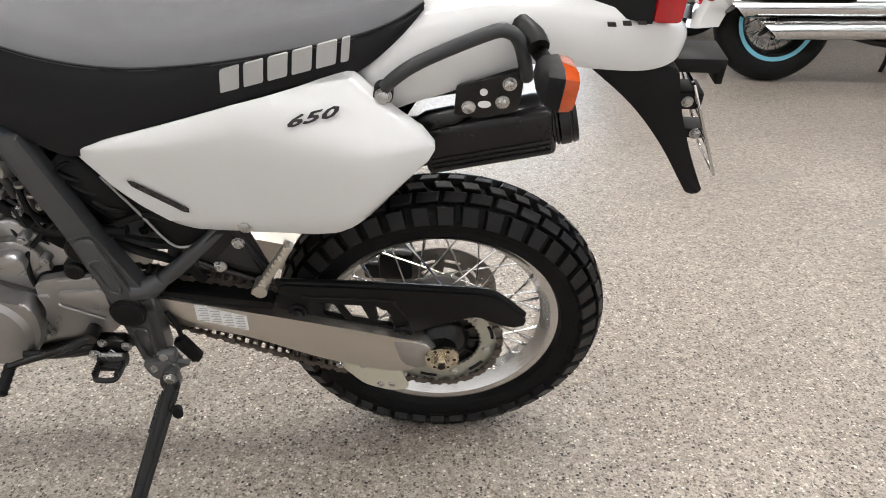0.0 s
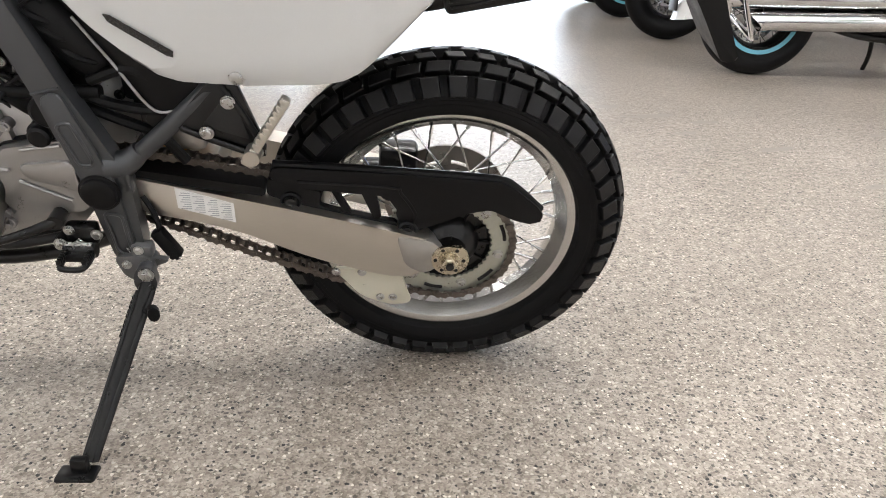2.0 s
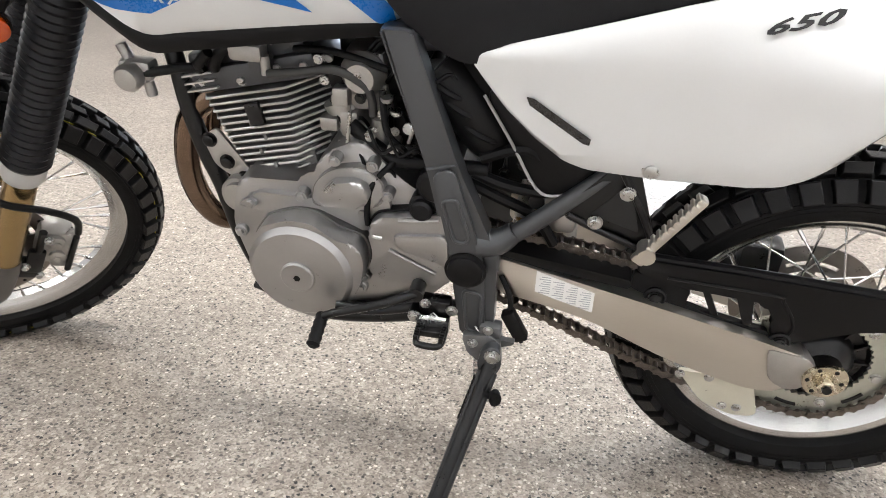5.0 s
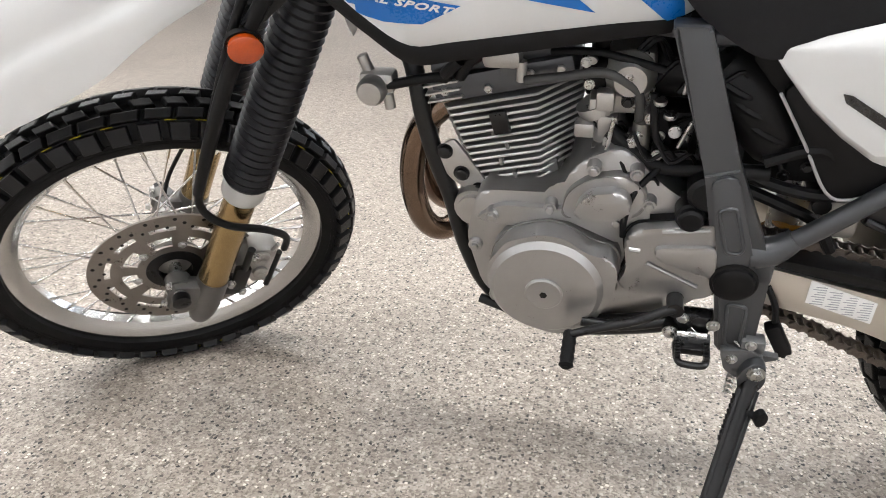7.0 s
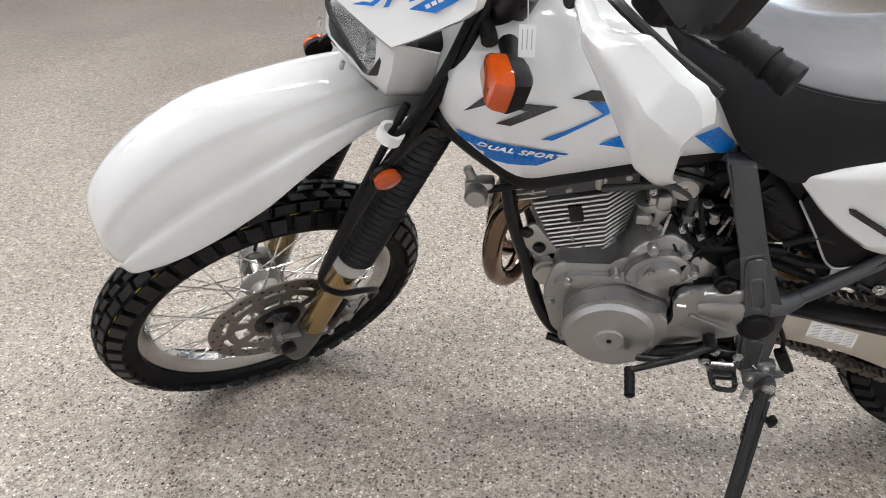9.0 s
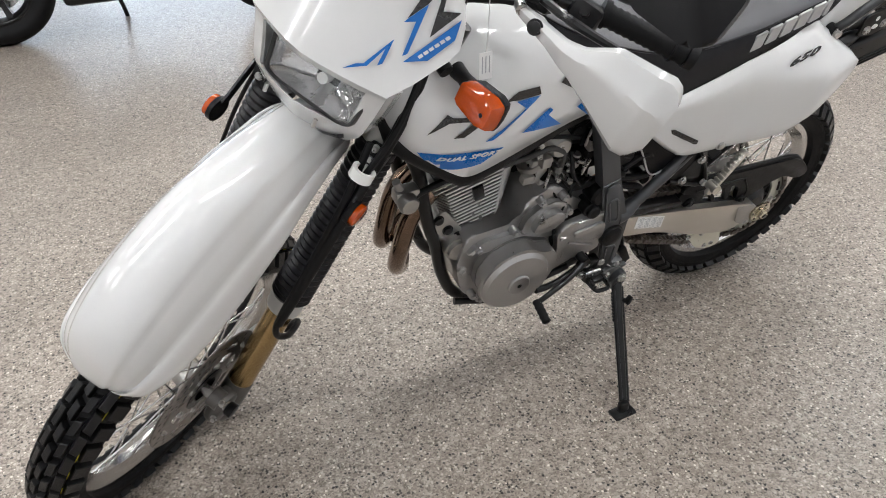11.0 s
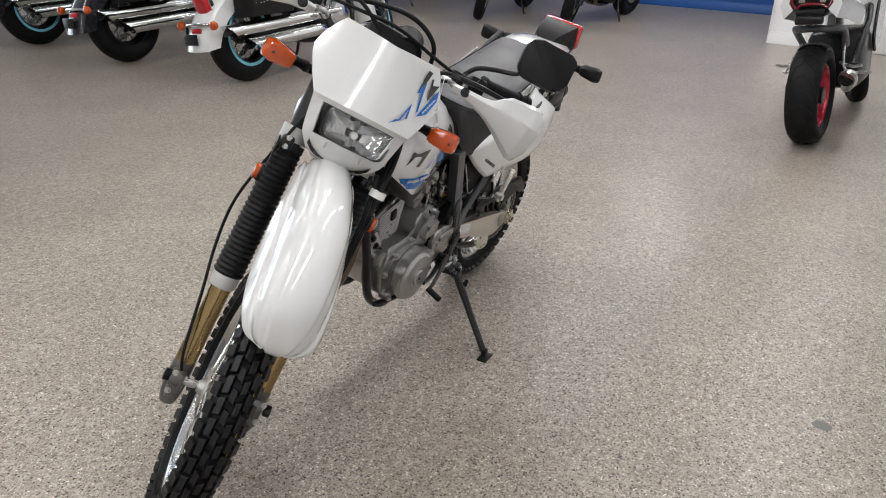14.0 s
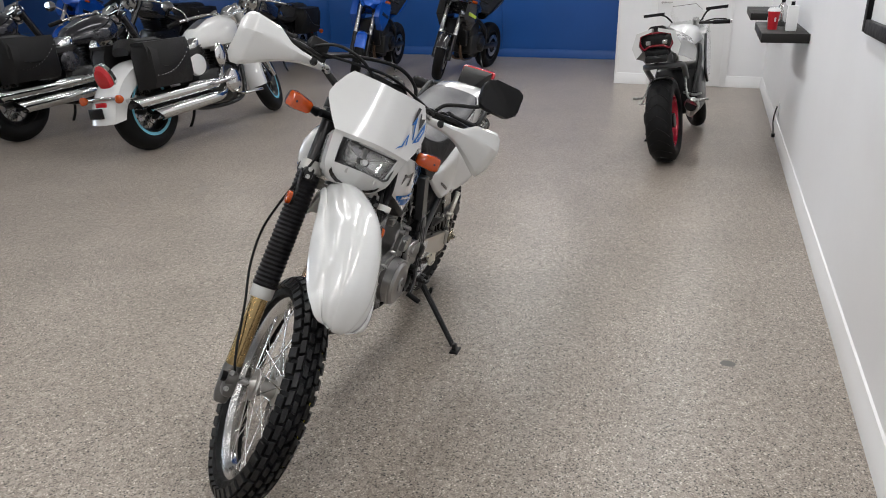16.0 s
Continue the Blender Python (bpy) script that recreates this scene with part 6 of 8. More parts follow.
part("meter_cable", tube([(0.1, -0.03, 0.88), (0.075, -0.1, 0.72), (0.06, -0.128, 0.62), (0.02, -0.152, 0.52), (-0.015, -0.165, 0.42), (-0.015, -0.158, 0.31), (0.03, -0.14, 0.2), (0.07, -0.12, 0.06), (0.077, -0.1, 0.0)], 0.004, 8, 6), BLACKP, bike, "black speedometer cable", m=FORK)

# ---- front mudguard ----
FENDER = ((0.425, 0.248, 0.43, 0.255, 0.03), (0.452, 0.27, 0.428, 0.262, 0.062), (0.478, 0.3227, 0.425, 0.278, 0.084), (0.494, 0.3734, 0.41, 0.298, 0.097), (0.493, 0.4369, 0.382, 0.319, 0.105), (0.473, 0.5079, 0.35, 0.344, 0.109), (0.436, 0.5682, 0.315, 0.374, 0.11), (0.385, 0.616, 0.282, 0.406, 0.109), (0.325, 0.6413, 0.248, 0.44, 0.106), (0.255, 0.6518, 0.21, 0.495, 0.103), (0.18, 0.6634, 0.165, 0.54, 0.094), (0.1, 0.6641, 0.105, 0.588, 0.084), (0.02, 0.645, 0.03, 0.595, 0.07), (-0.05, 0.6, -0.04, 0.57, 0.055), (-0.1, 0.54, -0.09, 0.515, 0.05))
V = [-1 + 2 * k / 60 for k in range(61)]


def fender_row(tx, tz, ex, ez, w, sink=0.0):
    tx, tz = ex + 0.74 * (tx - ex), ez + 0.74 * (tz - ez)
    row = []
    for v in V:
        a = abs(v)
        k = a ** 2.35
        crease = 0.0055 * min(1.0, max(0.0, (0.5 - a) / 0.045)) - 0.011 * math.exp(-((a - 0.76) / 0.05) ** 2) + 0.003 * math.exp(-((a - 0.9) / 0.05) ** 2)
        d = Vector((ex - tx, 0, ez - tz))
        nrm = Vector((tx - ex, 0, tz - ez)).normalized()
        row.append(Vector((tx, 0.885 * w * v * (1.1 - 0.1 * a), tz)) + d * k + nrm * (crease - sink))
    return row


rows_out = smooth_rings(FENDER, fender_row, 4)
rows_in = smooth_rings(FENDER, lambda *s: fender_row(*s, sink=0.004), 4)
part("front_mudguard", loft([o + i[::-1] for o, i in zip(rows_out, rows_in)]), WHITE, bike, "high white front mudguard", 50, FORK @ Matrix.Rotation(radians(2.4), 4, "Z"))

# ---- headlamp cowl, lamp, indicators ----
COWL = ((0.632, 0.0572, 0.135, 0.03), (0.648, 0.0811, 0.155, 0.035), (0.672, 0.0998, 0.182, 0.045), (0.684, 0.1045, 0.194, 0.05), (0.72, 0.111, 0.206, 0.05), (0.757, 0.117, 0.222, 0.05), (0.768, 0.12, 0.234, 0.05), (0.8005, 0.138, 0.231, 0.066), (0.8478, 0.158, 0.226, 0.088), (0.868, 0.162, 0.224, 0.095), (0.895, 0.154, 0.221, 0.09), (0.9318, 0.134, 0.218, 0.076), (0.9496, 0.12, 0.216, 0.065))
CV = (-1.02, -1, -0.9, -0.78, -0.68, -0.45, -0.22, 0, 0.22, 0.45, 0.68, 0.78, 0.9, 1, 1.02)


def cowl_pt(i, v, back=0.0):
    z, w, x, sw = COWL[i]
    fold = abs(v) > 1  # the sides turn back
    v = max(-1, min(1, v))
    dip = -0.012 * (1 - abs(v)) * (i / 12) ** 6
    return Vector((x - sw * abs(v) ** 1.45 - back - (0.0 if not fold else 0.075 if i < 6 else 0.016), (w - back * 0.8) * v * (0.97 if fold else 1), z + dip))


bm = bmesh.new()
grid = {}
for layer, back in ((0, 0.0), (1, 0.0045)):
    for i in range(len(COWL)):
        for j, v in enumerate(CV):
            grid[layer, i, j] = bm.verts.new(cowl_pt(i, v, back))


def is_hole(i, j):
    if not (0 <= i < 12 and 0 <= j < 14):
        return True
    v = (CV[j] + CV[j + 1]) / 2
    return i in (3, 4) and abs(v) < 0.78


for i in range(12):
    for j in range(14):
        if is_hole(i, j):
            continue
        for layer in (0, 1):
            q = [grid[layer, i, j], grid[layer, i, j + 1], grid[layer, i + 1, j + 1], grid[layer, i + 1, j]]
            bm.faces.new(q if layer == 0 else q[::-1])
        for di, dj, a, b in ((-1, 0, (i, j), (i, j + 1)), (1, 0, (i + 1, j + 1), (i + 1, j)), (0, -1, (i + 1, j), (i, j)), (0, 1, (i, j + 1), (i + 1, j + 1))):
            if is_hole(i + di, j + dj):
                bm.faces.new((grid[0, *a], grid[0, *b], grid[1, *b], grid[1, *a]))
bmesh.ops.subdivide_edges(bm, edges=bm.edges[:], cuts=1, use_grid_fill=True, smooth=0.35)
part("headlamp_cowl", bm, WHITE, bike, "white headlamp cowl with blue and black graphics", 42, FORK)


def cowl_surface(y, z):
    for a, b in zip(COWL, COWL[1:]):
        if a[0] <= z <= b[0]:
            t = (z - a[0]) / (b[0] - a[0])
            w, x, sw = (p + (q - p) * t for p, q in zip(a[1:], b[1:]))
            return x - sw * min(1, abs(y) / w) ** 1.45
    return 0.2


def cowl_art(poly, res=0.008):
    bm = bmesh.new()
    bm.faces.new([bm.verts.new((0, p[0], p[1])) for p in poly])
    for axis in (1, 2):
        lo, hi = min(p[axis - 1] for p in poly), max(p[axis - 1] for p in poly)
        k = lo + res
        while k < hi:
            co, no = [0, 0, 0], [0, 0, 0]
            co[axis], no[axis] = k, 1
            bmesh.ops.bisect_plane(bm, geom=bm.verts[:] + bm.edges[:] + bm.faces[:], plane_co=co, plane_no=no)
            k += res
    for v in bm.verts:
        v.co.x = cowl_surface(v.co.y, v.co.z) + 0.004
    return bm


COWL_ART = (
    (BLUE, [(0.056, 0.78), (0.067, 0.794), (0.075, 0.799), (0.091, 0.846), (0.0945, 0.8095), (0.09, 0.8045), (0.088, 0.829), (0.08, 0.798)]),
    (BLUE, [(0.109, 0.83), (0.1015, 0.8785), (0.09, 0.871), (0.093, 0.88), (0.104, 0.906), (0.113, 0.836)]),
    (DECALK, [(0.0915, 0.877), (0.0935, 0.915), (0.0965, 0.932), (0.1085, 0.932), (0.103, 0.905)]),
    (DECALK, [(0.1245, 0.8675), (0.113, 0.9185), (0.118, 0.921), (0.122, 0.906), (0.1405, 0.9145)]),
    (BLUE, [(0.1135, 0.823), (0.145, 0.9065), (0.151, 0.8785), (0.1375, 0.839)]),
)
for art, poly in COWL_ART:
    part("cowl_decal", cowl_art(poly), art, bike, m=FORK)
for k in range(6):
    t = k / 6
    y, z = 0.1245 + 0.0185 * t, 0.839 + 0.044 * t
    part("cowl_mark", cowl_art([(y, z), (y + 0.0024, z + 0.0056), (y + 0.0062, z + 0.0034), (y + 0.0038, z - 0.0022)]), WHITE, bike, m=FORK @ Matrix.Translation((0.0008, 0, 0)))
for s in (1, -1):
    # Openings under the lamp are not cut; black film paints their shade
    part("cowl_slot", cowl_art([(s * 0.022, 0.637), (s * 0.048, 0.6435), (s * 0.068, 0.655), (s * 0.08, 0.668), (s * 0.079, 0.655), (s * 0.066, 0.6435), (s * 0.046, 0.6345)], 0.005), DECALK, bike, "slot with its shaded recess drawn in black film", m=FORK)
LAMP = [(0.085, 0.755), (-0.085, 0.755), (-0.076, 0.69), (-0.057, 0.684), (0.057, 0.684), (0.076, 0.69)]
LAMP_AT = FORK @ Matrix.Translation((-0.026, 0.006, 0.0015)) @ pose(0, 0, 0, 0, 0, 1.5)


def face_plate(poly, x0, x1, r, bevel=0.0):
    """A plate with an outline in (y, z), from x0 to x1."""
    bm = plate([(p[0], p[1]) for p in poly], x0, x1, r, bevel)
    bm.transform(Matrix(((0, 1, 0, 0), (1, 0, 0, 0), (0, 0, 1, 0), (0, 0, 0, 1))))
    return bm


part("headlamp_shell", face_plate([(y * 1.06, 0.717 + (z - 0.717) * 1.07) for y, z in LAMP], 0.08, 0.15, 0.012), BLACKP, bike, m=LAMP_AT)
DISHM = mat("faceted_reflector", (0.55, 0.55, 0.55), 0.1, 1.0, vary=0.1, scale=60, bump=1.0, fine=90, rvary=0.08)
dish = loft([[(x, y * s, 0.717 + (z - 0.717) * s) for y, z in [tuple(p) for p in rounded(LAMP, 0.012)]] for x, s in ((0.194, 0.98), (0.172, 0.86), (0.156, 0.6), (0.15, 0.25))], caps=False)
part("reflector_dish", dish, DISHM, bike, "chrome headlamp reflector", m=LAMP_AT)
part("lamp_bulb", rod((0.145, 0, 0.717), (0.172, 0, 0.717), 0.009, 12), LABELW, bike, m=LAMP_AT)
part("headlamp_bezel", loft([[(x, y * s, 0.717 + (z - 0.717) * s) for y, z in [tuple(p) for p in rounded(LAMP, 0.012)]] for x, s in ((0.15, 1.06), (0.196, 1.05), (0.2, 1.02), (0.196, 0.97), (0.185, 0.97))], caps=False), mat("dark_bezel", (0.05, 0.05, 0.05), 0.35, 0.4, vary=0.1), bike, "dark headlamp bezel", m=LAMP_AT)
lens = loft([[(x, y * s, 0.717 + (z - 0.717) * s) for y, z in [tuple(p) for p in rounded(LAMP, 0.012)]] for x, s in ((0.19, 0.985), (0.196, 0.965), (0.203, 0.8), (0.206, 0.4))])
lm, lnt, lb = shader("fluted_lens_glass")
lb.inputs["Alpha"].default_value, lb.inputs["Roughness"].default_value, lb.inputs["IOR"].default_value = 0.07, 0.05, 1.5
lb.inputs["Base Color"].default_value, lb.inputs["Coat Weight"].default_value = (0.5, 0.51, 0.51, 1), 1.0
lw = node(lnt, "ShaderNodeTexWave", Scale=38.0)
lw.bands_direction = "Y"
ltc = lnt.nodes.new("ShaderNodeTexCoord")
lmap = node(lnt, "ShaderNodeMapping", Rotation=(0, 0, radians(39)))
lnt.links.new(ltc.outputs["Object"], lmap.inputs[0])
lnt.links.new(lmap.outputs[0], lw.inputs["Vector"])
lbp = node(lnt, "ShaderNodeBump", Strength=0.5, Distance=0.002)
lnt.links.new(lw.outputs[1], lbp.inputs["Height"])
lnt.links.new(lbp.outputs[0], lb.inputs["Normal"])
gl = part("headlamp_lens", lens, lm, bike, "fluted clear headlamp lens", 50, LAMP_AT)
gl.visible_shadow = False
for y in (-0.045, 0.045):
    part("lamp_screw", rod((0.186, y, 0.678), (0.184, y, 0.664), 0.0035, 8), STEEL, bike, m=FORK)
for s in (1, -1):
    at = FORK @ Matrix.Translation((0.075, s * 0.212, 0.81)) @ (FLIP if s < 0 else Matrix()) @ pose(0, 0, 0, 0, 12, -22) @ Matrix.Scale(0.92, 4)
    indicator(at, bike)
    part("indicator_arm", tube([(0.05, s * 0.1, 0.815), (0.055, s * 0.13, 0.814), (0.06, s * 0.147, 0.811)], 0.012, 10, 3), BLACKP, bike, m=FORK)

# ---- handlebar, grips, guards, mirror, cables ----
BAR = [(-0.082, -0.42, 1.01), (-0.05, -0.3, 0.996), (-0.02, -0.2, 0.968), (0.0, -0.11, 0.915), (0.0, -0.05, 0.905), (0.0, 0.05, 0.905), (0.0, 0.11, 0.915), (-0.02, 0.2, 0.968), (-0.05, 0.3, 0.996), (-0.082, 0.42, 1.01)]
part("handlebar", tube(BAR, 0.011, 12, 5), BLACKM, bike, "black handlebar", m=FORK)
part("bar_clamp", join(box(0, 0.05, 0.893, 0.045, 0.03, 0.05, 0.008), box(0, -0.05, 0.893, 0.045, 0.03, 0.05, 0.008)), BLACKM, bike, m=FORK)
for s in (1, -1):
    a, b = Vector((-0.046, s * 0.285, 0.994)), Vector((-0.082, s * 0.418, 1.01))
    ks = [k / 24 for k in range(25)]
    part("grip", tube([a.lerp(b, k) for k in ks], [0.0185 if i % 2 else 0.0165 for i in range(25)], 16, 1), RUBBER, bike, "black ribbed rubber grip", 60, FORK)
    part("grip_end", rod(a.lerp(b, 1.0), a.lerp(b, 1.1), 0.0205, 18), BLACKP, bike, m=FORK)
    part("grip_flange", rod(a.lerp(b, 0.82), a.lerp(b, 0.85), 0.0215, 18), RUBBER, bike, m=FORK)
    part("grip_collar", rod(a.lerp(b, -0.06), a.lerp(b, 0.02), 0.022, 18), RUBBER, bike, m=FORK)
    part("switch_box", join(box(-0.03, s * 0.262, 0.978, 0.045, 0.05, 0.045, 0.01), rod((-0.005, s * 0.262, 0.985), (0.01, s * 0.262, 0.99), 0.008, 10)), BLACKP, bike, m=FORK)
    part("lever_perch", join(box(-0.005, s * 0.2, 0.968, 0.05, 0.04, 0.035, 0.008)), BLACKM, bike, m=FORK)
    part("hand_lever", tube([(0.02, s * 0.2, 0.97), (0.045, s * 0.26, 0.972), (0.03, s * 0.34, 0.975), (0.01, s * 0.42, 0.982)], [0.007, 0.0075, 0.006, 0.007], 8, 4), BLACKM, bike, "black hand lever", m=FORK)
    YL = [(0.185, 0.934), (0.25, 0.922), (0.3, 0.905), (0.335, 0.888), (0.375, 0.866), (0.412, 0.846), (0.434, 0.846), (0.45, 0.872)]
    YH = [(0.185, 0.952), (0.27, 0.953), (0.3, 0.96), (0.322, 0.975), (0.34, 0.987), (0.424, 0.996), (0.441, 0.988), (0.449, 0.968)]

    def guard_x(y, z, u, v):
        roll = 0.012 * (1 - min(1, min(v, 1 - v) * 11)) ** 2
        face = min((y - 0.16) / 0.12, 1.0, (0.5 - y) / 0.09)
        return 0.035 + 0.05 * max(0, face) - 0.012 * abs(v - 0.62) - 0.3 * max(0, y - 0.435) - 0.05 * max(0, (0.94 - z) / 0.085) ** 1.2 - roll

    g = shell(YL, YH, guard_x, 0.004, 42, 16)
    g.transform(Matrix(((0, 1, 0, 0), (s, 0, 0, 0), (0, 0, 1, 0), (0, 0, 0, 1))))
    part("hand_guard", g, WHITE, bike, "white plastic hand guard", 22, FORK)
    part("guard_bolt", bolt((0.062, s * 0.222, 0.94), 0.009, 0.006, (1, 0, 0), False), BLACKM, bike, m=FORK)
    part("guard_mount", tube([(0.045, s * 0.19, 0.945), (0.02, s * 0.17, 0.95), (0.0, s * 0.16, 0.945)], 0.009, 10, 3), STEEL, bike, m=FORK)
part("mirror_stem", tube([(-0.01, 0.215, 0.985), (0.0, 0.235, 1.015), (0.025, 0.27, 1.03), (0.06, 0.315, 1.042), (0.084, 0.338, 1.06)], 0.0065, 10, 5), BLACKM, bike, "black mirror stem", m=FORK)
MIR = Matrix.Translation((0.1, 0.364, 1.088)) @ pose(0, 0, 0, 0, 0, -10)
part("mirror_shell", moved(face_plate([(0.07, 0.035), (0.06, 0.052), (-0.045, 0.052), (-0.065, 0.03), (-0.062, -0.035), (-0.04, -0.05), (0.045, -0.05), (0.07, -0.03)], -0.012, 0.02, 0.012, 0.008), MIR), BLACKP, bike, "black rectangular mirror", m=FORK)
part("mirror_glass", moved(face_plate([(0.062, 0.044), (-0.056, 0.044), (-0.056, -0.042), (0.06, -0.042)], -0.014, -0.012, 0.012), MIR), CHROME, bike, m=FORK)
part("brake_reservoir", box(0.0, -0.215, 1.0, 0.05, 0.06, 0.045, 0.008), BLACKP, bike, "black brake fluid reservoir", m=FORK)
part("instrument", join(box(0.06, 0, 0.95, 0.07, 0.13, 0.075, 0.015), rod((0.075, 0.04, 0.95), (0.025, 0.04, 0.985), 0.042, 20)), BLACKP, bike, "black instrument housing", m=FORK)
CABLES = ([(0.02, -0.19, 0.975), (0.07, -0.12, 1.005), (0.1, 0.0, 1.03), (0.09, 0.08, 1.01), (0.07, 0.11, 0.96), (0.03, 0.11, 0.85)], [(0.03, -0.2, 0.98), (0.09, -0.1, 0.985), (0.11, 0.0, 0.99), (0.09, 0.1, 0.975), (0.02, 0.2, 0.97)], [(0.01, -0.24, 0.985), (0.08, -0.18, 1.01), (0.1, -0.1, 1.0), (0.09, -0.03, 0.96)], [(0.03, 0.2, 0.965), (0.09, 0.15, 0.955), (0.09, 0.08, 0.9), (0.02, 0.06, 0.8)], [(0.0, 0.22, 0.96), (0.05, 0.14, 0.93), (0.02, 0.06, 0.86), (-0.05, 0.05, 0.78)])
for k, c in enumerate(CABLES):
    part("control_cable", tube(c, (0.006, 0.0045, 0.005, 0.005, 0.0045)[k], 8, 7), BLACKP, bike, m=FORK)


# ---- parked motorcycles in the hall ----


tag = thing("paper_tag", "small white paper tag hanging on a thread over the tank", "tag", BIKE)
part("paper", moved(box(0, 0, 0, 0.022, 0.0008, 0.042), Matrix.Translation((0.957, 0.19, 1.012)) @ Matrix.Rotation(radians(12), 4, "X")), LABELW, tag)
part("thread", tube([(0.957, 0.186, 1.033), (0.958, 0.186, 1.07), (0.965, 0.19, 1.125)], 0.0008, 5, 2), LABELW, tag)
for k in range(3):
    part("print_line", moved(box(0.006 * k - 0.006, 0.0006, 0.002, 0.0014, 0.0006, 0.026), Matrix.Translation((0.957, 0.19, 1.012)) @ Matrix.Rotation(radians(12), 4, "X")), INK, tag)


def plain_wheel(parent, x, z, R, w, rim_r, rim_mat, spokes, m=Matrix(), tape=None, name="wheel", disc=True):
    """A road wheel in the x-z plane: rounded tyre, rim, hub and spokes."""
    at = m @ Matrix.Translation((x, 0, z))
    hh, rc = R - (rim_r + (R - rim_r) * 0.42), rim_r + (R - rim_r) * 0.42
    prof = [(rim_r - 0.005, w * 0.36)] + [(rc + hh * math.cos(radians(p)), w / 2 * math.sin(radians(p))) for p in range(105, -106, -15)] + [(rim_r - 0.005, -w * 0.36)]
    ob = part(name, lathe([(rim_r, w * 0.37), (rim_r - 0.02, w * 0.33), (rim_r - 0.03, w * 0.1), (rim_r - 0.03, -w * 0.1), (rim_r - 0.02, -w * 0.33), (rim_r, -w * 0.37), (rim_r - 0.012, -w * 0.38), (rim_r - 0.04, -w * 0.12), (rim_r - 0.04, w * 0.12), (rim_r - 0.012, w * 0.38)], 48, close=True), rim_mat, parent, m=at)
    part("tyre", lathe(prof, 56, close=True), RUBBER, ob, m=at)
    part("hub", lathe([(0.03, w * 0.42), (0.055, w * 0.4), (0.055, -w * 0.4), (0.03, -w * 0.42)], 20), BLACKM, ob, m=at)
    if tape:
        for s in (1, -1):
            part("rim_band", lathe([(rim_r + 0.03, s * w * 0.415), (rim_r + 0.03, s * w * 0.43), (rim_r - 0.008, s * w * 0.41), (rim_r - 0.008, s * w * 0.395)], 56, close=True), tape, ob, m=at)
    if spokes > 12:
        for k in range(spokes):
            a = 2 * math.pi * k / spokes
            s = 1 if k % 2 else -1
            b = a + (0.5 if k % 4 < 2 else -0.5)
            part("spoke", rod((0.05 * math.cos(b), s * w * 0.35, 0.05 * math.sin(b)), ((rim_r - 0.035) * math.cos(a), s * 0.01, (rim_r - 0.035) * math.sin(a)), 0.0028, 5), CHROME, ob, m=at)
    else:
        for k in range(spokes):
            a = 2 * math.pi * k / spokes
            sp = loft([[(r, y, z) for y, z in ((-wy, -wz), (wy, -wz), (wy, wz), (-wy, wz))] for r, wy, wz in ((0.04, w * 0.22, 0.022), (rim_r * 0.6, w * 0.14, 0.013), (rim_r - 0.03, w * 0.2, 0.017))])
            part("spoke", moved(sp, Matrix.Rotation(a, 4, "Y")), rim_mat, ob, m=at)
    if disc:
        for s in ((1, -1) if disc == 2 else (1,)):
            part("brake_disc", lathe([(0.15, s * w * 0.46), (0.15, s * w * 0.46 - 0.005), (0.1, s * w * 0.46 - 0.005), (0.1, s * w * 0.46)], 36, close=True), STEEL, ob, m=at)
    return ob


def arc_fender(cx, cz, r, w, a0, a1, drop, n=20, flare=0.0):
    """A valanced mudguard round a wheel between two angles."""
    rings = []
    for k in range(n + 1):
        a = radians(a0 + (a1 - a0) * k / n)
        row = []
        for v in (-1, -0.97, -0.8, -0.4, 0, 0.4, 0.8, 0.97, 1):
            d = r + flare * max(0, (k / n - 0.55) / 0.45) ** 2 - (0.03 * abs(v) ** 3) - (drop if abs(v) == 1 else 0)
            row.append(Vector((cx + d * math.cos(a), w * (v if abs(v) < 1 else math.copysign(1, v)), cz + d * math.sin(a))))
        inner = [p - Vector((math.cos(a), 0, math.sin(a))) * 0.006 for p in reversed(row)]
        rings.append(row + inner)
    return loft(rings)


def mirror_pair(parent, x, y, z, m, material=CHROME):
    for s in (1, -1):
        part("mirror_stem", tube([(x, s * y * 0.65, z - 0.14), (x + 0.02, s * y * 0.75, z - 0.06), (x - 0.02, s * y * 0.9, z)], 0.007, 8, 4), material, parent, m=m)
        part("mirror", lathe([(0.03, -0.014), (0.066, 0), (0.068, 0.006), (0.06, 0.008)], 20, Matrix.Translation((x - 0.03, s * y, z + 0.01)) @ Matrix.Diagonal((1, 1, 0.7, 1)) @ Matrix.Rotation(radians(90), 4, "Z")), material, parent, m=m)


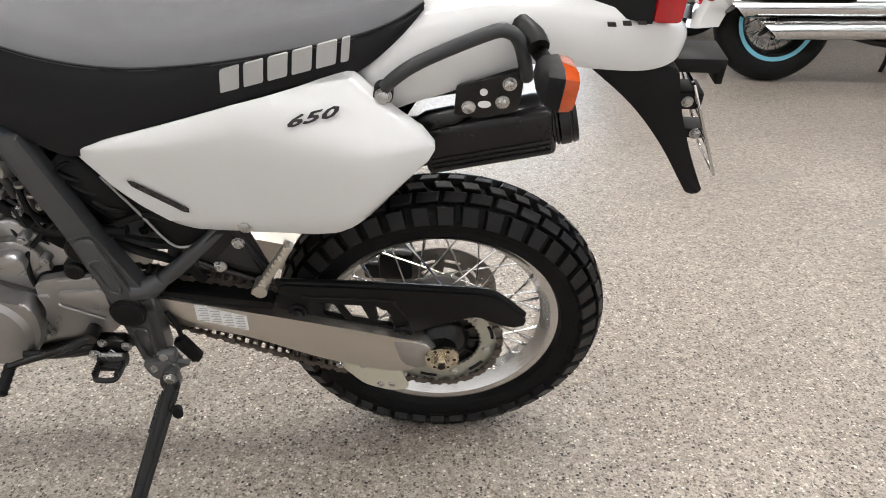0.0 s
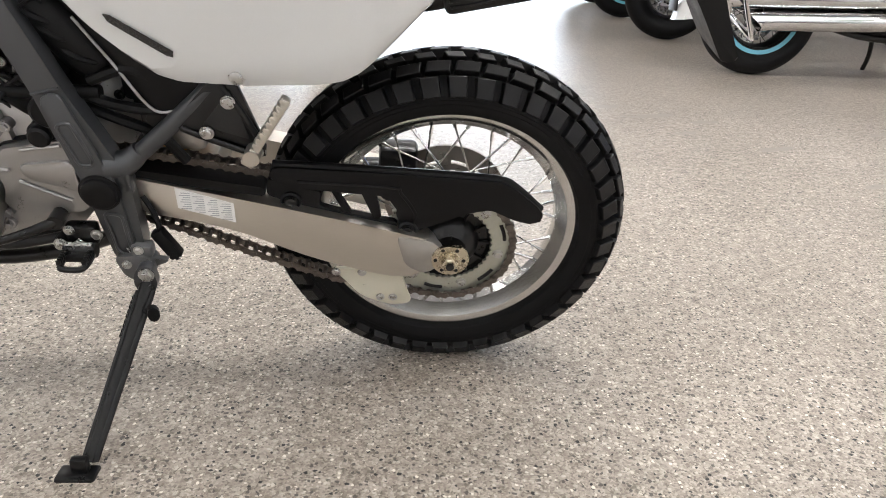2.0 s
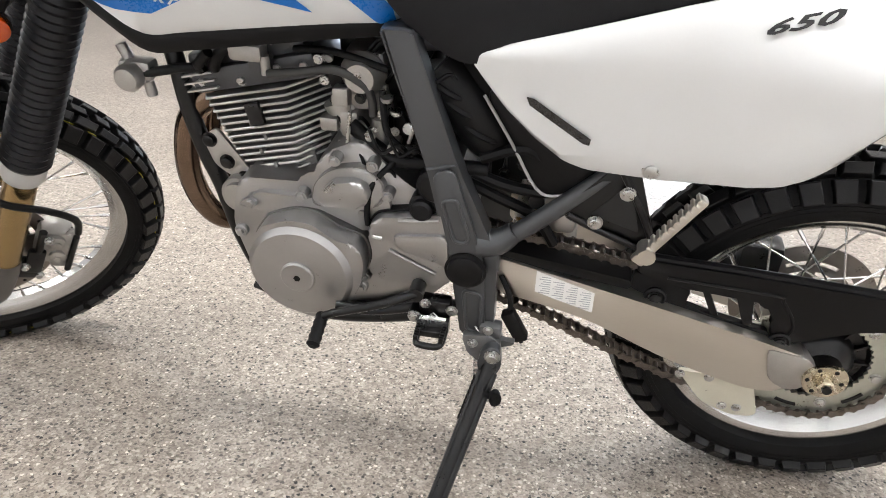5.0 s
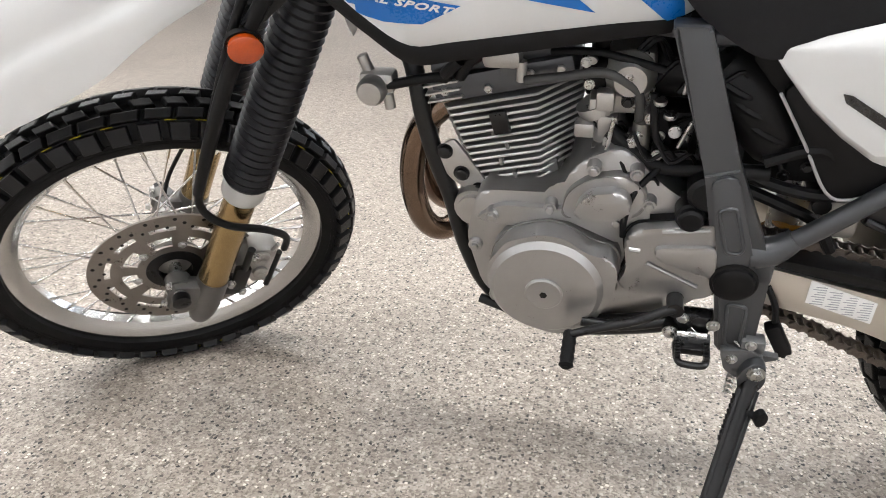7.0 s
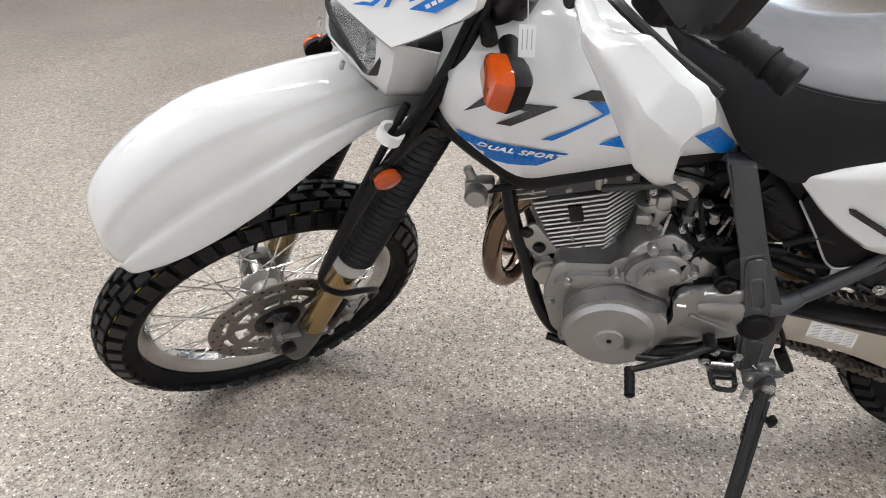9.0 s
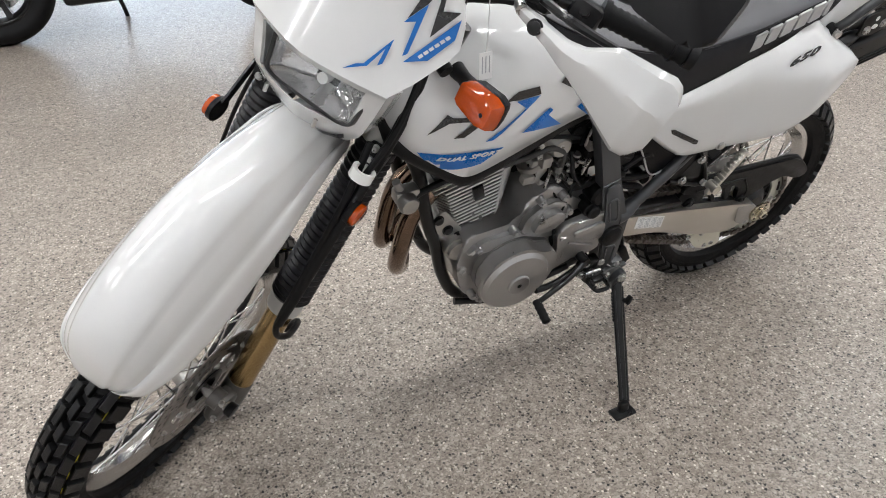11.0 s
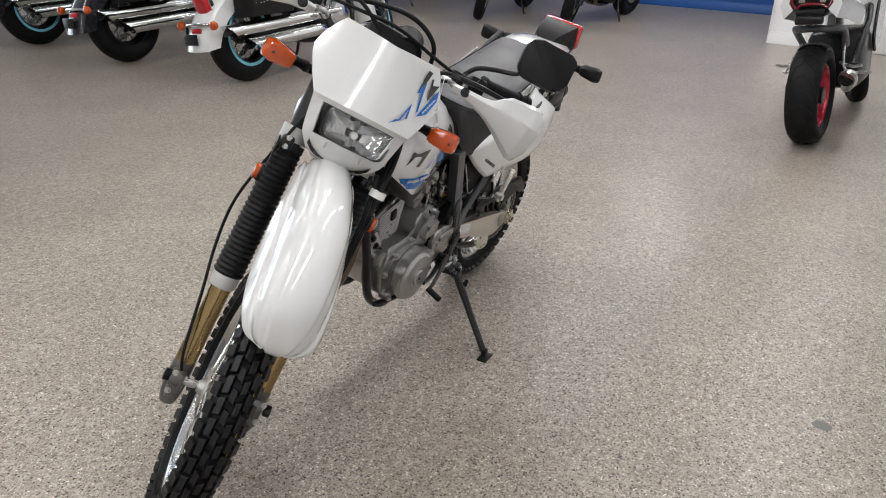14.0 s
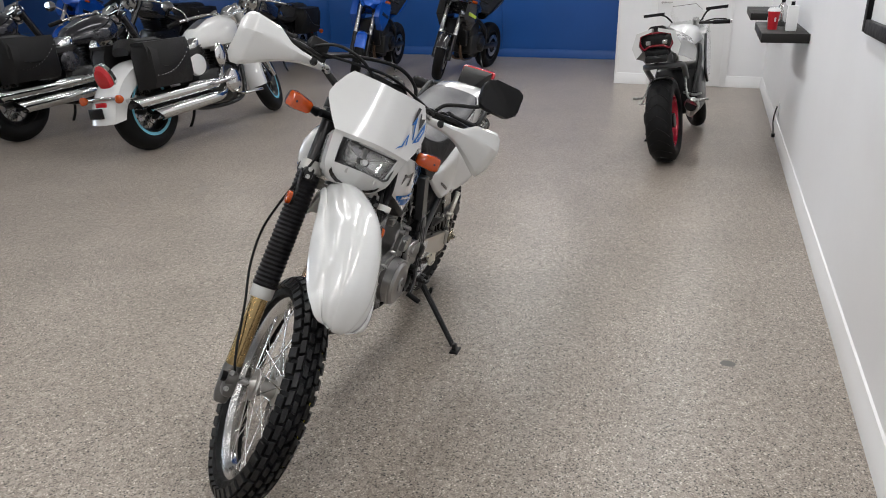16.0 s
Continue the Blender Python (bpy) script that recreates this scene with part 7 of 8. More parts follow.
def cruiser(x, y, turn, paint, tape, label):
    """A large cruiser with twin slash-cut pipes and leather bags, leaning on its stand."""
    at = Matrix.Translation((x, y, 0)) @ pose(0, 0, 0, 0, 0, turn) @ pose(0, 0, 0, -6) @ Matrix.Scale(1.1, 4)
    c = thing("cruiser_motorcycle", label, "motorcycle", at, "cruisers in a row")
    plain_wheel(c, 0, 0.325, 0.325, 0.17, 0.2, BLACKM, 28, tape=tape, name="rear_wheel")
    F = Matrix.Translation((1.66, 0, 0.33)) @ Matrix.Rotation(radians(-32), 4, "Y") @ Matrix.Rotation(radians(24), 4, "Z") @ Matrix.Rotation(radians(32), 4, "Y")
    plain_wheel(c, 0, 0, 0.33, 0.13, 0.21, BLACKM, 28, F, tape, "front_wheel")
    part("rear_fender", arc_fender(0.0, 0.325, 0.375, 0.118, 20, 186, 0.1, 30, 0.1), paint, c, "deep painted rear fender")
    part("front_fender", arc_fender(0, 0, 0.36, 0.085, 25, 190, 0.05, 22), paint, c, "painted front fender", m=F)
    for s in (1, -1):
        part("fork_leg", rod((0, s * 0.1, 0), (-0.42, s * 0.1, 0.67), 0.028, 14), CHROME, c, m=F)
        part("fork_cover", rod((-0.2, s * 0.1, 0.32), (-0.4, s * 0.1, 0.64), 0.036, 14), paint, c, m=F)
    part("tail_light", moved(lathe([(0.055, -0.02), (0.062, 0.0), (0.05, 0.025), (0.02, 0.035)], 24, Matrix.Diagonal((1.15, 1, 1.75, 1))), Matrix.Translation((-0.335, 0, 0.585)) @ Matrix.Rotation(radians(90), 4, "Z") @ Matrix.Rotation(radians(-18), 4, "X")), REDL, c, "red teardrop tail light")
    part("light_bezel", moved(lathe([(0.07, -0.025), (0.072, 0.004), (0.06, 0.006)], 24, Matrix.Diagonal((1.15, 1, 1.7, 1))), Matrix.Translation((-0.325, 0, 0.585)) @ Matrix.Rotation(radians(90), 4, "Z") @ Matrix.Rotation(radians(-18), 4, "X")), CHROME, c)
    part("light_bar", tube([(-0.4, -0.15, 0.45), (-0.42, 0, 0.46), (-0.4, 0.15, 0.45)], 0.012, 10, 4), CHROME, c)
    for s in (1, -1):
        part("indicator", lathe([(0.022, -0.02), (0.032, 0), (0.03, 0.016), (0.015, 0.026)], 18, Matrix.Translation((-0.41, s * 0.17, 0.45)) @ Matrix.Rotation(radians(90), 4, "Z")), AMBER, c, "amber indicator")
    part("rear_reflector", box(-0.425, 0, 0.415, 0.012, 0.1, 0.035, 0.004), REDL, c)
    part("plate_holder", box(-0.47, 0.02, 0.36, 0.01, 0.13, 0.075, 0.004), BLACKM, c)
    for z, x0, y0 in ((0.395, -0.3, -0.185), (0.287, -0.115, -0.205)):
        pipe = tube([(x0, y0, z - 0.005), (x0 + 0.12, y0, z), (0.55, y0, z + 0.015), (0.72, y0 + 0.01, z + 0.02), (0.82, y0 + 0.04, z + 0.07), (0.9, y0 + 0.09, z + 0.16)], [0.05, 0.05, 0.05, 0.036, 0.03, 0.028], 20, 5)
        for v in pipe.verts:
            if v.co.x < x0 + 0.1:
                v.co.x += (v.co.z - z) * -1.1 if v.co.x < x0 + 0.03 else 0
        part("exhaust_pipe", pipe, CHROME, c, "chrome slash-cut exhaust pipe")
        # Black disc closes the pipe and paints the dark inside it
        part("pipe_mouth", moved(lathe([(0.044, -0.001), (0.044, 0.001)], 20, Matrix.Rotation(radians(90), 4, "Z")), Matrix.Translation((x0 - 0.004, y0, z - 0.004)) @ Matrix.Rotation(radians(48), 4, "Y")), BLACKM, c)
    for s in (1, -1):
        bag = part("saddlebag", loft([[(x, s * (0.13 + yy * wd), 0.47 + z * ht) for yy, z in ((0, 0), (0.8, 0.02), (1, 0.2), (1, 0.85), (0.8, 1), (0, 1))] for x, wd, ht in ((-0.16, 0.1, 0.26), (-0.125, 0.16, 0.33), (0.3, 0.16, 0.34), (0.34, 0.12, 0.28))]), LEATHER, c, "black leather saddlebag with studs")
        part("bag_flap", loft([[(x, s * (0.135 + yy * wd), 0.5 + z) for yy, z in ((0, 0.315), (0.9, 0.315), (1.05, 0.26), (1.05, zz), (1.01, zz), (1.01, 0.24), (0.8, 0.29), (0, 0.29))] for x, wd, zz in ((-0.145, 0.13, 0.17), (0.02, 0.162, 0.12), (0.18, 0.162, 0.12), (0.33, 0.13, 0.19))]), LEATHER, bag)
        for k in range(14):
            part("stud", lathe([(0.0055, 0), (0.004, 0.004)], 8, Matrix.Translation((-0.1 + 0.031 * k, s * (0.306 if 0 < k < 13 else 0.29), 0.57 + 0.2 * (k / 13) ** 2.5)) @ (Matrix() if s > 0 else FLIP)), CHROME, bag)
    part("seat", loft([[(x, w * a, zb + h * b) for a, b in ((-0.8, 0), (-1, 0.35), (-0.85, 0.8), (-0.4, 1), (0.4, 1), (0.85, 0.8), (1, 0.35), (0.8, 0))] for x, w, zb, h in ((-0.12, 0.08, 0.73, 0.06), (-0.05, 0.13, 0.74, 0.11), (0.2, 0.15, 0.74, 0.1), (0.27, 0.16, 0.68, 0.14), (0.42, 0.17, 0.63, 0.09), (0.6, 0.14, 0.63, 0.09), (0.72, 0.08, 0.68, 0.05))]), LEATHER, c, "black studded two-piece seat")
    for k in range(12):
        part("seat_stud", lathe([(0.006, 0), (0.004, 0.005)], 8, Matrix.Translation((-0.06 + 0.027 * k, -0.118, 0.845)) @ Matrix.Rotation(radians(-90), 4, "X")), CHROME, c)
    part("fuel_tank", loft([[(x, w * a, zb + h * b) for a, b in ((-0.5, 0), (-0.9, 0.12), (-1, 0.4), (-0.85, 0.75), (-0.4, 1), (0.4, 1), (0.85, 0.75), (1, 0.4), (0.9, 0.12), (0.5, 0))] for x, w, zb, h in ((0.66, 0.06, 0.72, 0.07), (0.72, 0.12, 0.69, 0.16), (0.88, 0.175, 0.68, 0.23), (1.04, 0.185, 0.68, 0.26), (1.17, 0.16, 0.71, 0.23), (1.26, 0.09, 0.77, 0.14))]), paint, c, "painted teardrop fuel tank", 50)
    part("tank_console", loft([[(x, s * 0.045, z) for s in (-1, -0.6, 0.6, 1)] + [(x, 0, z - 0.05)] for x, z in ((0.74, 0.86), (0.9, 0.925), (1.05, 0.95), (1.16, 0.94))]), CHROME, c)
    part("side_cover", moved(lathe([(0.11, 0), (0.1, 0.02), (0.05, 0.03)], 28, Matrix.Diagonal((1, 1, 0.85, 1))), Matrix.Translation((0.55, -0.13, 0.58)) @ FLIP), paint, c)
    part("crankcase", join(box(0.8, 0, 0.38, 0.52, 0.28, 0.32, 0.06), box(0.62, 0, 0.5, 0.26, 0.24, 0.2, 0.04)), BLACKM, c)
    part("primary_cover", moved(loft([[(xx * k, y0, zz * k) for xx, zz in ((-0.2, -0.07), (-0.14, -0.1), (0.16, -0.09), (0.21, 0), (0.16, 0.09), (-0.14, 0.09))] for k, y0 in ((1, 0.0), (0.97, -0.03), (0.8, -0.045))]), Matrix.Translation((0.78, -0.14, 0.34))), BLACKM, c, "black lower engine cover")
    part("pipe_guard", rod((0.55, -0.255, 0.42), (0.85, -0.25, 0.43), 0.02, 12), CHROME, c)
    part("engine_cover", moved(lathe([(0.1, 0), (0.105, 0.02), (0.09, 0.04), (0.04, 0.052)], 32), Matrix.Translation((0.9, -0.18, 0.4)) @ FLIP), CHROME, c, "round chrome engine cover")
    for ang, px in ((-24, 0.72), (24, 0.9)):
        cm = Matrix.Translation((px, 0, 0.5)) @ Matrix.Rotation(radians(ang), 4, "Y")
        part("cylinder", join(*[box(0, 0, 0.024 * k, 0.17, 0.19, 0.009, 0.003) for k in range(10)], rod((0, 0, -0.03), (0, 0, 0.22), 0.06, 16)), BLACKM, c, m=cm)
        part("rocker_cover", box(0, 0, 0.25, 0.17, 0.19, 0.08, 0.025), CHROME, c, m=cm)
    part("air_cleaner", moved(lathe([(0.09, 0), (0.09, 0.05), (0.07, 0.065), (0.03, 0.07)], 28, Matrix.Diagonal((0.75, 1, 1.15, 1))), Matrix.Translation((0.86, -0.1, 0.63)) @ FLIP), CHROME, c, "chrome air cleaner")
    part("frame_tube", tube([(1.28, 0, 0.8), (1.22, -0.08, 0.5), (1.1, -0.12, 0.24), (0.6, -0.12, 0.22), (0.25, -0.12, 0.3)], 0.02, 10, 5), BLACKM, c)
    part("swing_arm", join(box(0.25, -0.12, 0.33, 0.55, 0.04, 0.06, 0.012), box(0.25, 0.12, 0.33, 0.55, 0.04, 0.06, 0.012)), BLACKM, c)
    part("foot_board", box(1.05, -0.25, 0.28, 0.28, 0.1, 0.02, 0.008), CHROME, c)
    part("side_stand", tube([(0.75, 0.14, 0.25), (0.8, 0.22, 0.12), (0.82, 0.3, 0.02)], 0.013, 8, 3), BLACKM, c)
    part("headlamp", moved(lathe([(0.04, -0.12), (0.085, -0.06), (0.1, 0.0), (0.1, 0.03), (0.09, 0.035)], 28, Matrix.Rotation(radians(-90), 4, "Z")), Matrix.Translation((-0.3, 0, 0.6))), CHROME, c, "chrome headlamp", m=F)
    part("handlebar", tube([(0.96, -0.42, 0.9), (1.08, -0.38, 0.93), (1.22, -0.18, 0.96), (1.25, 0, 0.93), (1.22, 0.18, 0.96), (1.08, 0.38, 0.93), (0.96, 0.42, 0.9)], 0.014, 10, 5), CHROME, c, "wide chrome handlebar")
    for s in (1, -1):
        part("grip", rod((0.95, s * 0.422, 0.898), (1.07, s * 0.385, 0.928), 0.019, 12), RUBBER, c)
    mirror_pair(c, 1.08, 0.45, 1.06, Matrix())
    return c


DARKP = mat("dark_metallic_paint", (0.03, 0.03, 0.036), 0.16, 0.4, vary=0.1, scale=10, coat=0.6, rvary=0.04)
cruiser(-1.985, -3.47, 180, WHITE, TEAL, "white cruiser with pale blue rim bands and black leather bags")
cruiser(-1.88, -4.87, 180, DARKP, None, "dark metallic cruiser with black leather saddlebags")
cruiser(-1.88, -6.26, 180, DARKP, TEAL, "dark cruiser with pale blue rim bands")
cruiser(-1.9, -7.6, 180, BLACKG, None, "black cruiser at the end of the row")


def street_bike(x, y, turn, lean, paint, accent, label, beak=False, bars=True):
    """An upright road motorcycle with cast wheels, radiator, shrouds and a short tail."""
    at = Matrix.Translation((x, y, 0)) @ pose(0, 0, 0, 0, 0, turn) @ pose(0, 0, 0, lean) @ Matrix.Scale(1.05, 4)
    c = thing("road_motorcycle", label, "motorcycle", at, "parked road motorcycles")
    plain_wheel(c, 0, 0.315, 0.315, 0.17, 0.215, BLACKM, 5, name="rear_wheel")
    F = Matrix.Translation((1.43, 0, 0.3)) @ Matrix.Rotation(radians(-25), 4, "Y") @ Matrix.Rotation(radians(20), 4, "Z")
    W = F @ Matrix.Rotation(radians(25), 4, "Y")
    plain_wheel(c, 0, 0, 0.3, 0.12, 0.215, BLACKM, 5, W, name="front_wheel", disc=2)
    for s in (1, -1):
        part("fork_leg", rod((0.03, s * 0.095, 0.0), (-0.03, s * 0.095, 0.72), 0.026, 14), STEEL, c, m=F)
        part("fork_slider", rod((0.035, s * 0.095, -0.03), (0.01, s * 0.095, 0.3), 0.031, 14), BLACKM, c, m=F)
        part("caliper", box(-0.09, s * 0.075, 0.06, 0.06, 0.05, 0.1, 0.012), BLACKM, c, m=F)
    part("front_fender", arc_fender(0, 0, 0.33, 0.07, 30, 140, 0.05, 14), paint, c, "painted front fender", m=W)
    part("engine", join(box(0.72, 0, 0.42, 0.42, 0.36, 0.26, 0.04), box(0.82, 0, 0.62, 0.26, 0.32, 0.22, 0.03)), mat("dark_engine", (0.035, 0.035, 0.035), 0.4, 0.6, vary=0.2, scale=30), c, "dark engine block")
    for s in (1, -1):
        part("crank_cover", moved(lathe([(0.1, 0), (0.095, 0.03), (0.05, 0.045)], 24), Matrix.Translation((0.68, s * 0.18, 0.42)) @ (FLIP if s < 0 else Matrix())), BLACKM, c)
        part("frame_beam", tube([(1.14, s * 0.07, 0.86), (0.9, s * 0.19, 0.75), (0.6, s * 0.19, 0.6), (0.5, s * 0.16, 0.42)], 0.03, 10, 4), BLACKM, c)
        part("side_shroud", loft([[(x, s * yy, z) for x, z in ((1.2 - dx, 0.98), (1.28 - dx, 0.8), (1.12, 0.62), (0.92, 0.74), (0.86, 0.92))] for yy, dx in ((0.12, 0.03), (0.2, 0.0), (0.215, 0.05))]), paint, c, "painted side shroud")
        part("shroud_stripe", loft([[(x, s * yy, z) for x, z in ((1.18, 0.86), (1.2, 0.82), (0.98, 0.76), (0.95, 0.79))] for yy in (0.216, 0.221)]), accent, c)
        part("swing_arm", box(0.24, s * 0.12, 0.34, 0.56, 0.04, 0.07, 0.015), BLACKM, c)
    part("radiator", box(1.08, 0, 0.58, 0.05, 0.34, 0.32, 0.01), BLACKM, c)
    part("header_pipe", join(*[tube([(1.0, yy, 0.58), (1.08, yy, 0.5), (1.06, yy, 0.32), (0.9, yy * 0.7, 0.22), (0.6, yy * 0.3, 0.2)], 0.022, 10, 4) for yy in (-0.08, 0.08)]), EXHAUST, c)
    part("belly_silencer", box(0.5, -0.1, 0.25, 0.32, 0.24, 0.14, 0.03), BLACKM, c)
    part("fuel_tank", loft([[(x, w * a, zb + h * b) for a, b in ((-0.5, 0), (-0.95, 0.2), (-1, 0.5), (-0.75, 0.9), (-0.3, 1), (0.3, 1), (0.75, 0.9), (1, 0.5), (0.95, 0.2), (0.5, 0))] for x, w, zb, h in ((0.5, 0.1, 0.78, 0.06), (0.62, 0.15, 0.78, 0.16), (0.85, 0.2, 0.78, 0.24), (1.03, 0.19, 0.8, 0.22), (1.12, 0.1, 0.86, 0.12))]), paint, c, "painted fuel tank", 50)
    part("seat", loft([[(x, w * a, zb + h * b) for a, b in ((-0.9, 0), (-1, 0.5), (-0.6, 1), (0.6, 1), (1, 0.5), (0.9, 0))] for x, w, zb, h in ((-0.25, 0.08, 0.92, 0.06), (0.1, 0.13, 0.84, 0.1), (0.35, 0.14, 0.76, 0.08), (0.56, 0.09, 0.8, 0.06))]), LEATHER, c)
    part("tail", loft([[(x, w * a, zb + h * b) for a, b in ((-0.6, 0), (-1, 0.6), (-0.6, 1), (0.6, 1), (1, 0.6), (0.6, 0))] for x, w, zb, h in ((-0.35, 0.04, 0.93, 0.05), (-0.2, 0.1, 0.86, 0.09), (0.2, 0.14, 0.74, 0.1), (0.4, 0.12, 0.7, 0.08))]), paint, c)
    part("headlamp_fairing", loft([[(x, w * a, z + h * b) for a, b in ((-0.5, -1), (-1, -0.3), (-0.9, 0.6), (-0.4, 1), (0.4, 1), (0.9, 0.6), (1, -0.3), (0.5, -1))] for x, w, z, h in ((0.02, 0.15, 0.76, 0.13), (0.12, 0.14, 0.73, 0.12), (0.2 if not beak else 0.34, 0.06, 0.66, 0.05))]), paint, c, m=F)
    part("headlamp", moved(lathe([(0.05, -0.01), (0.062, 0), (0.055, 0.012)], 20, Matrix.Rotation(radians(-90), 4, "Z")), Matrix.Translation((0.19, 0, 0.735)) @ Matrix.Diagonal((1, 1.3, 0.9, 1))), CHROME, c, "clear headlamp", m=F)
    for s in (1, -1):
        part("indicator", box(0.1, s * 0.24, 0.74, 0.04, 0.07, 0.03, 0.01), AMBER, c, m=F)
    part("handlebar", tube([(-0.14, -0.38, 0.84), (-0.06, -0.2, 0.85), (-0.02, 0, 0.8), (-0.06, 0.2, 0.85), (-0.14, 0.38, 0.84)], 0.013, 10, 5), BLACKM, c, m=F)
    part("side_stand", tube([(0.55, 0.14, 0.28), (0.6, 0.2, 0.14), (0.62, 0.26, 0.02)], 0.012, 8, 3), BLACKM, c)
    mirror_pair(c, -0.08, 0.34, 1.0, F, BLACKM)
    return c


street_bike(-7.722, -3.769, 5.25, -6, BLUEP, BLACKG, "blue naked road motorcycle parked by the blue wall")
street_bike(-7.964, -2.334, -6.75, -6, BLACKG, mat("lime_accent", (0.4, 0.5, 0.05), 0.3, vary=0.05), "black tall road motorcycle with lime accents", True)
cruiser(-7.597, -5.397, 3.25, BLACKG, None, "black cruiser facing out from the blue wall")
cruiser(-7.556, -7.296, -1.75, BLACKG, None, "black cruiser facing out from the blue wall")
street_bike(-7.669, -8.949, 5.25, -6, BLUEP, BLACKG, "blue road motorcycle beside a black cruiser")
street_bike(1.98, -3.6, 177, -6, BLACKG, BLACKG, "black road motorcycle with cast wheels")


def sport_bike(x, y, turn, lean):
    """A sport motorcycle seen from behind: fat tyre, red wheels, high white tail."""
    at = Matrix.Translation((x, y, 0)) @ pose(0, 0, 0, 0, 0, turn) @ pose(0, 0, 0, lean)
    c = thing("sport_motorcycle", "white sport motorcycle with red wheels on its stand", "motorcycle", at)
    rw = plain_wheel(c, 0, 0.318, 0.318, 0.195, 0.205, REDW, 5, name="rear_wheel", disc=False)
    for k in range(22):
        a = 2 * math.pi * k / 22
        for s in (1, -1):
            g = tube([(0.3195 * math.cos(a), 0, 0.3195 * math.sin(a)), (0.313 * math.cos(a + 0.1), s * 0.05, 0.313 * math.sin(a + 0.1)), (0.298 * math.cos(a + 0.24), s * 0.082, 0.298 * math.sin(a + 0.24))], 0.0022, 4, 2)
            part("tread_groove", g, BLACKM, rw, m=Matrix.Translation((0, 0, 0.318)))
    F = Matrix.Translation((1.44, 0, 0.3)) @ Matrix.Rotation(radians(-24), 4, "Y") @ Matrix.Rotation(radians(22), 4, "Z")
    W = F @ Matrix.Rotation(radians(24), 4, "Y")
    plain_wheel(c, 0, 0, 0.3, 0.12, 0.215, REDW, 5, W, name="front_wheel", disc=2)
    for s in (1, -1):
        part("fork_leg", rod((0.03, s * 0.1, 0.0), (-0.035, s * 0.1, 0.76), 0.028, 14), STEEL, c, m=F)
        part("clip_on", rod((-0.03, s * 0.1, 0.72), (-0.14, s * 0.34, 0.7), 0.013, 10), BLACKM, c, m=F)
        part("grip", rod((-0.09, s * 0.23, 0.71), (-0.145, s * 0.355, 0.7), 0.018, 12), RUBBER, c, m=F)
        part("hand_lever", tube([(-0.03, s * 0.18, 0.71), (-0.02, s * 0.26, 0.7), (-0.06, s * 0.35, 0.69)], 0.006, 6, 3), BLACKM, c, m=F)
        part("bar_end", rod((-0.145, s * 0.355, 0.7), (-0.15, s * 0.37, 0.7), 0.014, 10), STEEL, c, m=F)
        part("side_fairing", loft([[(x, s * yy, z) for x, z in ((1.35 - dx, 0.94), (1.42 - dx, 0.76), (1.25, 0.5), (1.02, 0.46), (0.92, 0.6), (1.02, 0.88))] for yy, dx in ((0.12, 0.06), (0.18, 0.0), (0.195, 0.05))]), WHITE, c, "white side fairing")
        part("fairing_trim", tube([(1.02, s * 0.197, 0.87), (0.92, s * 0.197, 0.6), (1.02, s * 0.197, 0.47)], 0.012, 8, 3), BLACKG, c)
        part("tail_side", loft([[(x, s * yy, z) for yy, z in ((0.1, 0.82 + k), (0.165 - k * 0.3, 0.77 + k), (0.19 - k * 0.3, 0.85 + k), (0.15 - k * 0.3, 0.95 + k), (0.02, 0.98 + k), (0.02, 0.955 + k), (0.125 - k * 0.3, 0.93 + k), (0.14 - k * 0.3, 0.86 + k))] for x, k in ((-0.19, 0.05), (-0.1, 0.04), (0.1, 0.01), (0.4, -0.06))]), WHITE, c, "white tail fairing", 75)
        part("rear_peg", tube([(0.2, s * 0.12, 0.5), (0.16, s * 0.2, 0.48), (0.14, s * 0.26, 0.49)], 0.01, 8, 3), STEEL, c)
        part("foot_peg", rod((0.42, s * 0.14, 0.4), (0.42, s * 0.28, 0.4), 0.01, 8), STEEL, c)
        part("heel_arm", tube([(0.25, s * 0.13, 0.62), (0.1, s * 0.16, 0.5), (0.12, s * 0.19, 0.44)], 0.009, 8, 3), STEEL, c)
    part("tail_lamp", tube([(-0.175, -0.1, 0.985), (-0.185, 0, 0.995), (-0.175, 0.1, 0.985), (-0.17, 0.118, 0.93), (-0.165, 0.09, 0.88), (-0.165, 0.05, 0.9), (-0.165, -0.05, 0.9), (-0.165, -0.09, 0.88), (-0.17, -0.118, 0.93)], 0.0085, 8, 3, True), mat("dark_red_lens", (0.16, 0.004, 0.012), 0.15, vary=0.1, scale=40, coat=0.4), c, "dark red tail light ring")
    part("tail_recess", box(-0.1, 0, 0.93, 0.1, 0.24, 0.12, 0.02), BLACKM, c)
    part("tail_vent", join(box(-0.155, 0.06, 0.925, 0.02, 0.035, 0.03, 0.006), box(-0.155, -0.06, 0.925, 0.02, 0.035, 0.03, 0.006)), STEEL, c)
    part("tail_under", box(-0.13, 0, 0.85, 0.12, 0.17, 0.05, 0.015), BLACKP, c)
    part("plate_hanger", join(box(-0.2, 0, 0.81, 0.05, 0.16, 0.05, 0.012), tube([(-0.05, 0, 0.84), (-0.15, 0, 0.83), (-0.21, 0, 0.8)], 0.03, 10, 3)), BLACKM, c)
    part("rear_hugger", arc_fender(0, 0.318, 0.335, 0.085, 30, 98, 0.03, 12), BLACKM, c, "black rear hugger")
    part("sub_frame", tube([(0.3, -0.13, 0.6), (0.1, -0.14, 0.72), (-0.05, -0.09, 0.74), (-0.06, 0, 0.745), (-0.05, 0.09, 0.74), (0.1, 0.14, 0.72), (0.3, 0.13, 0.6)], 0.022, 10, 4), FRAMEG, c, "dark metal hoop over the rear wheel")
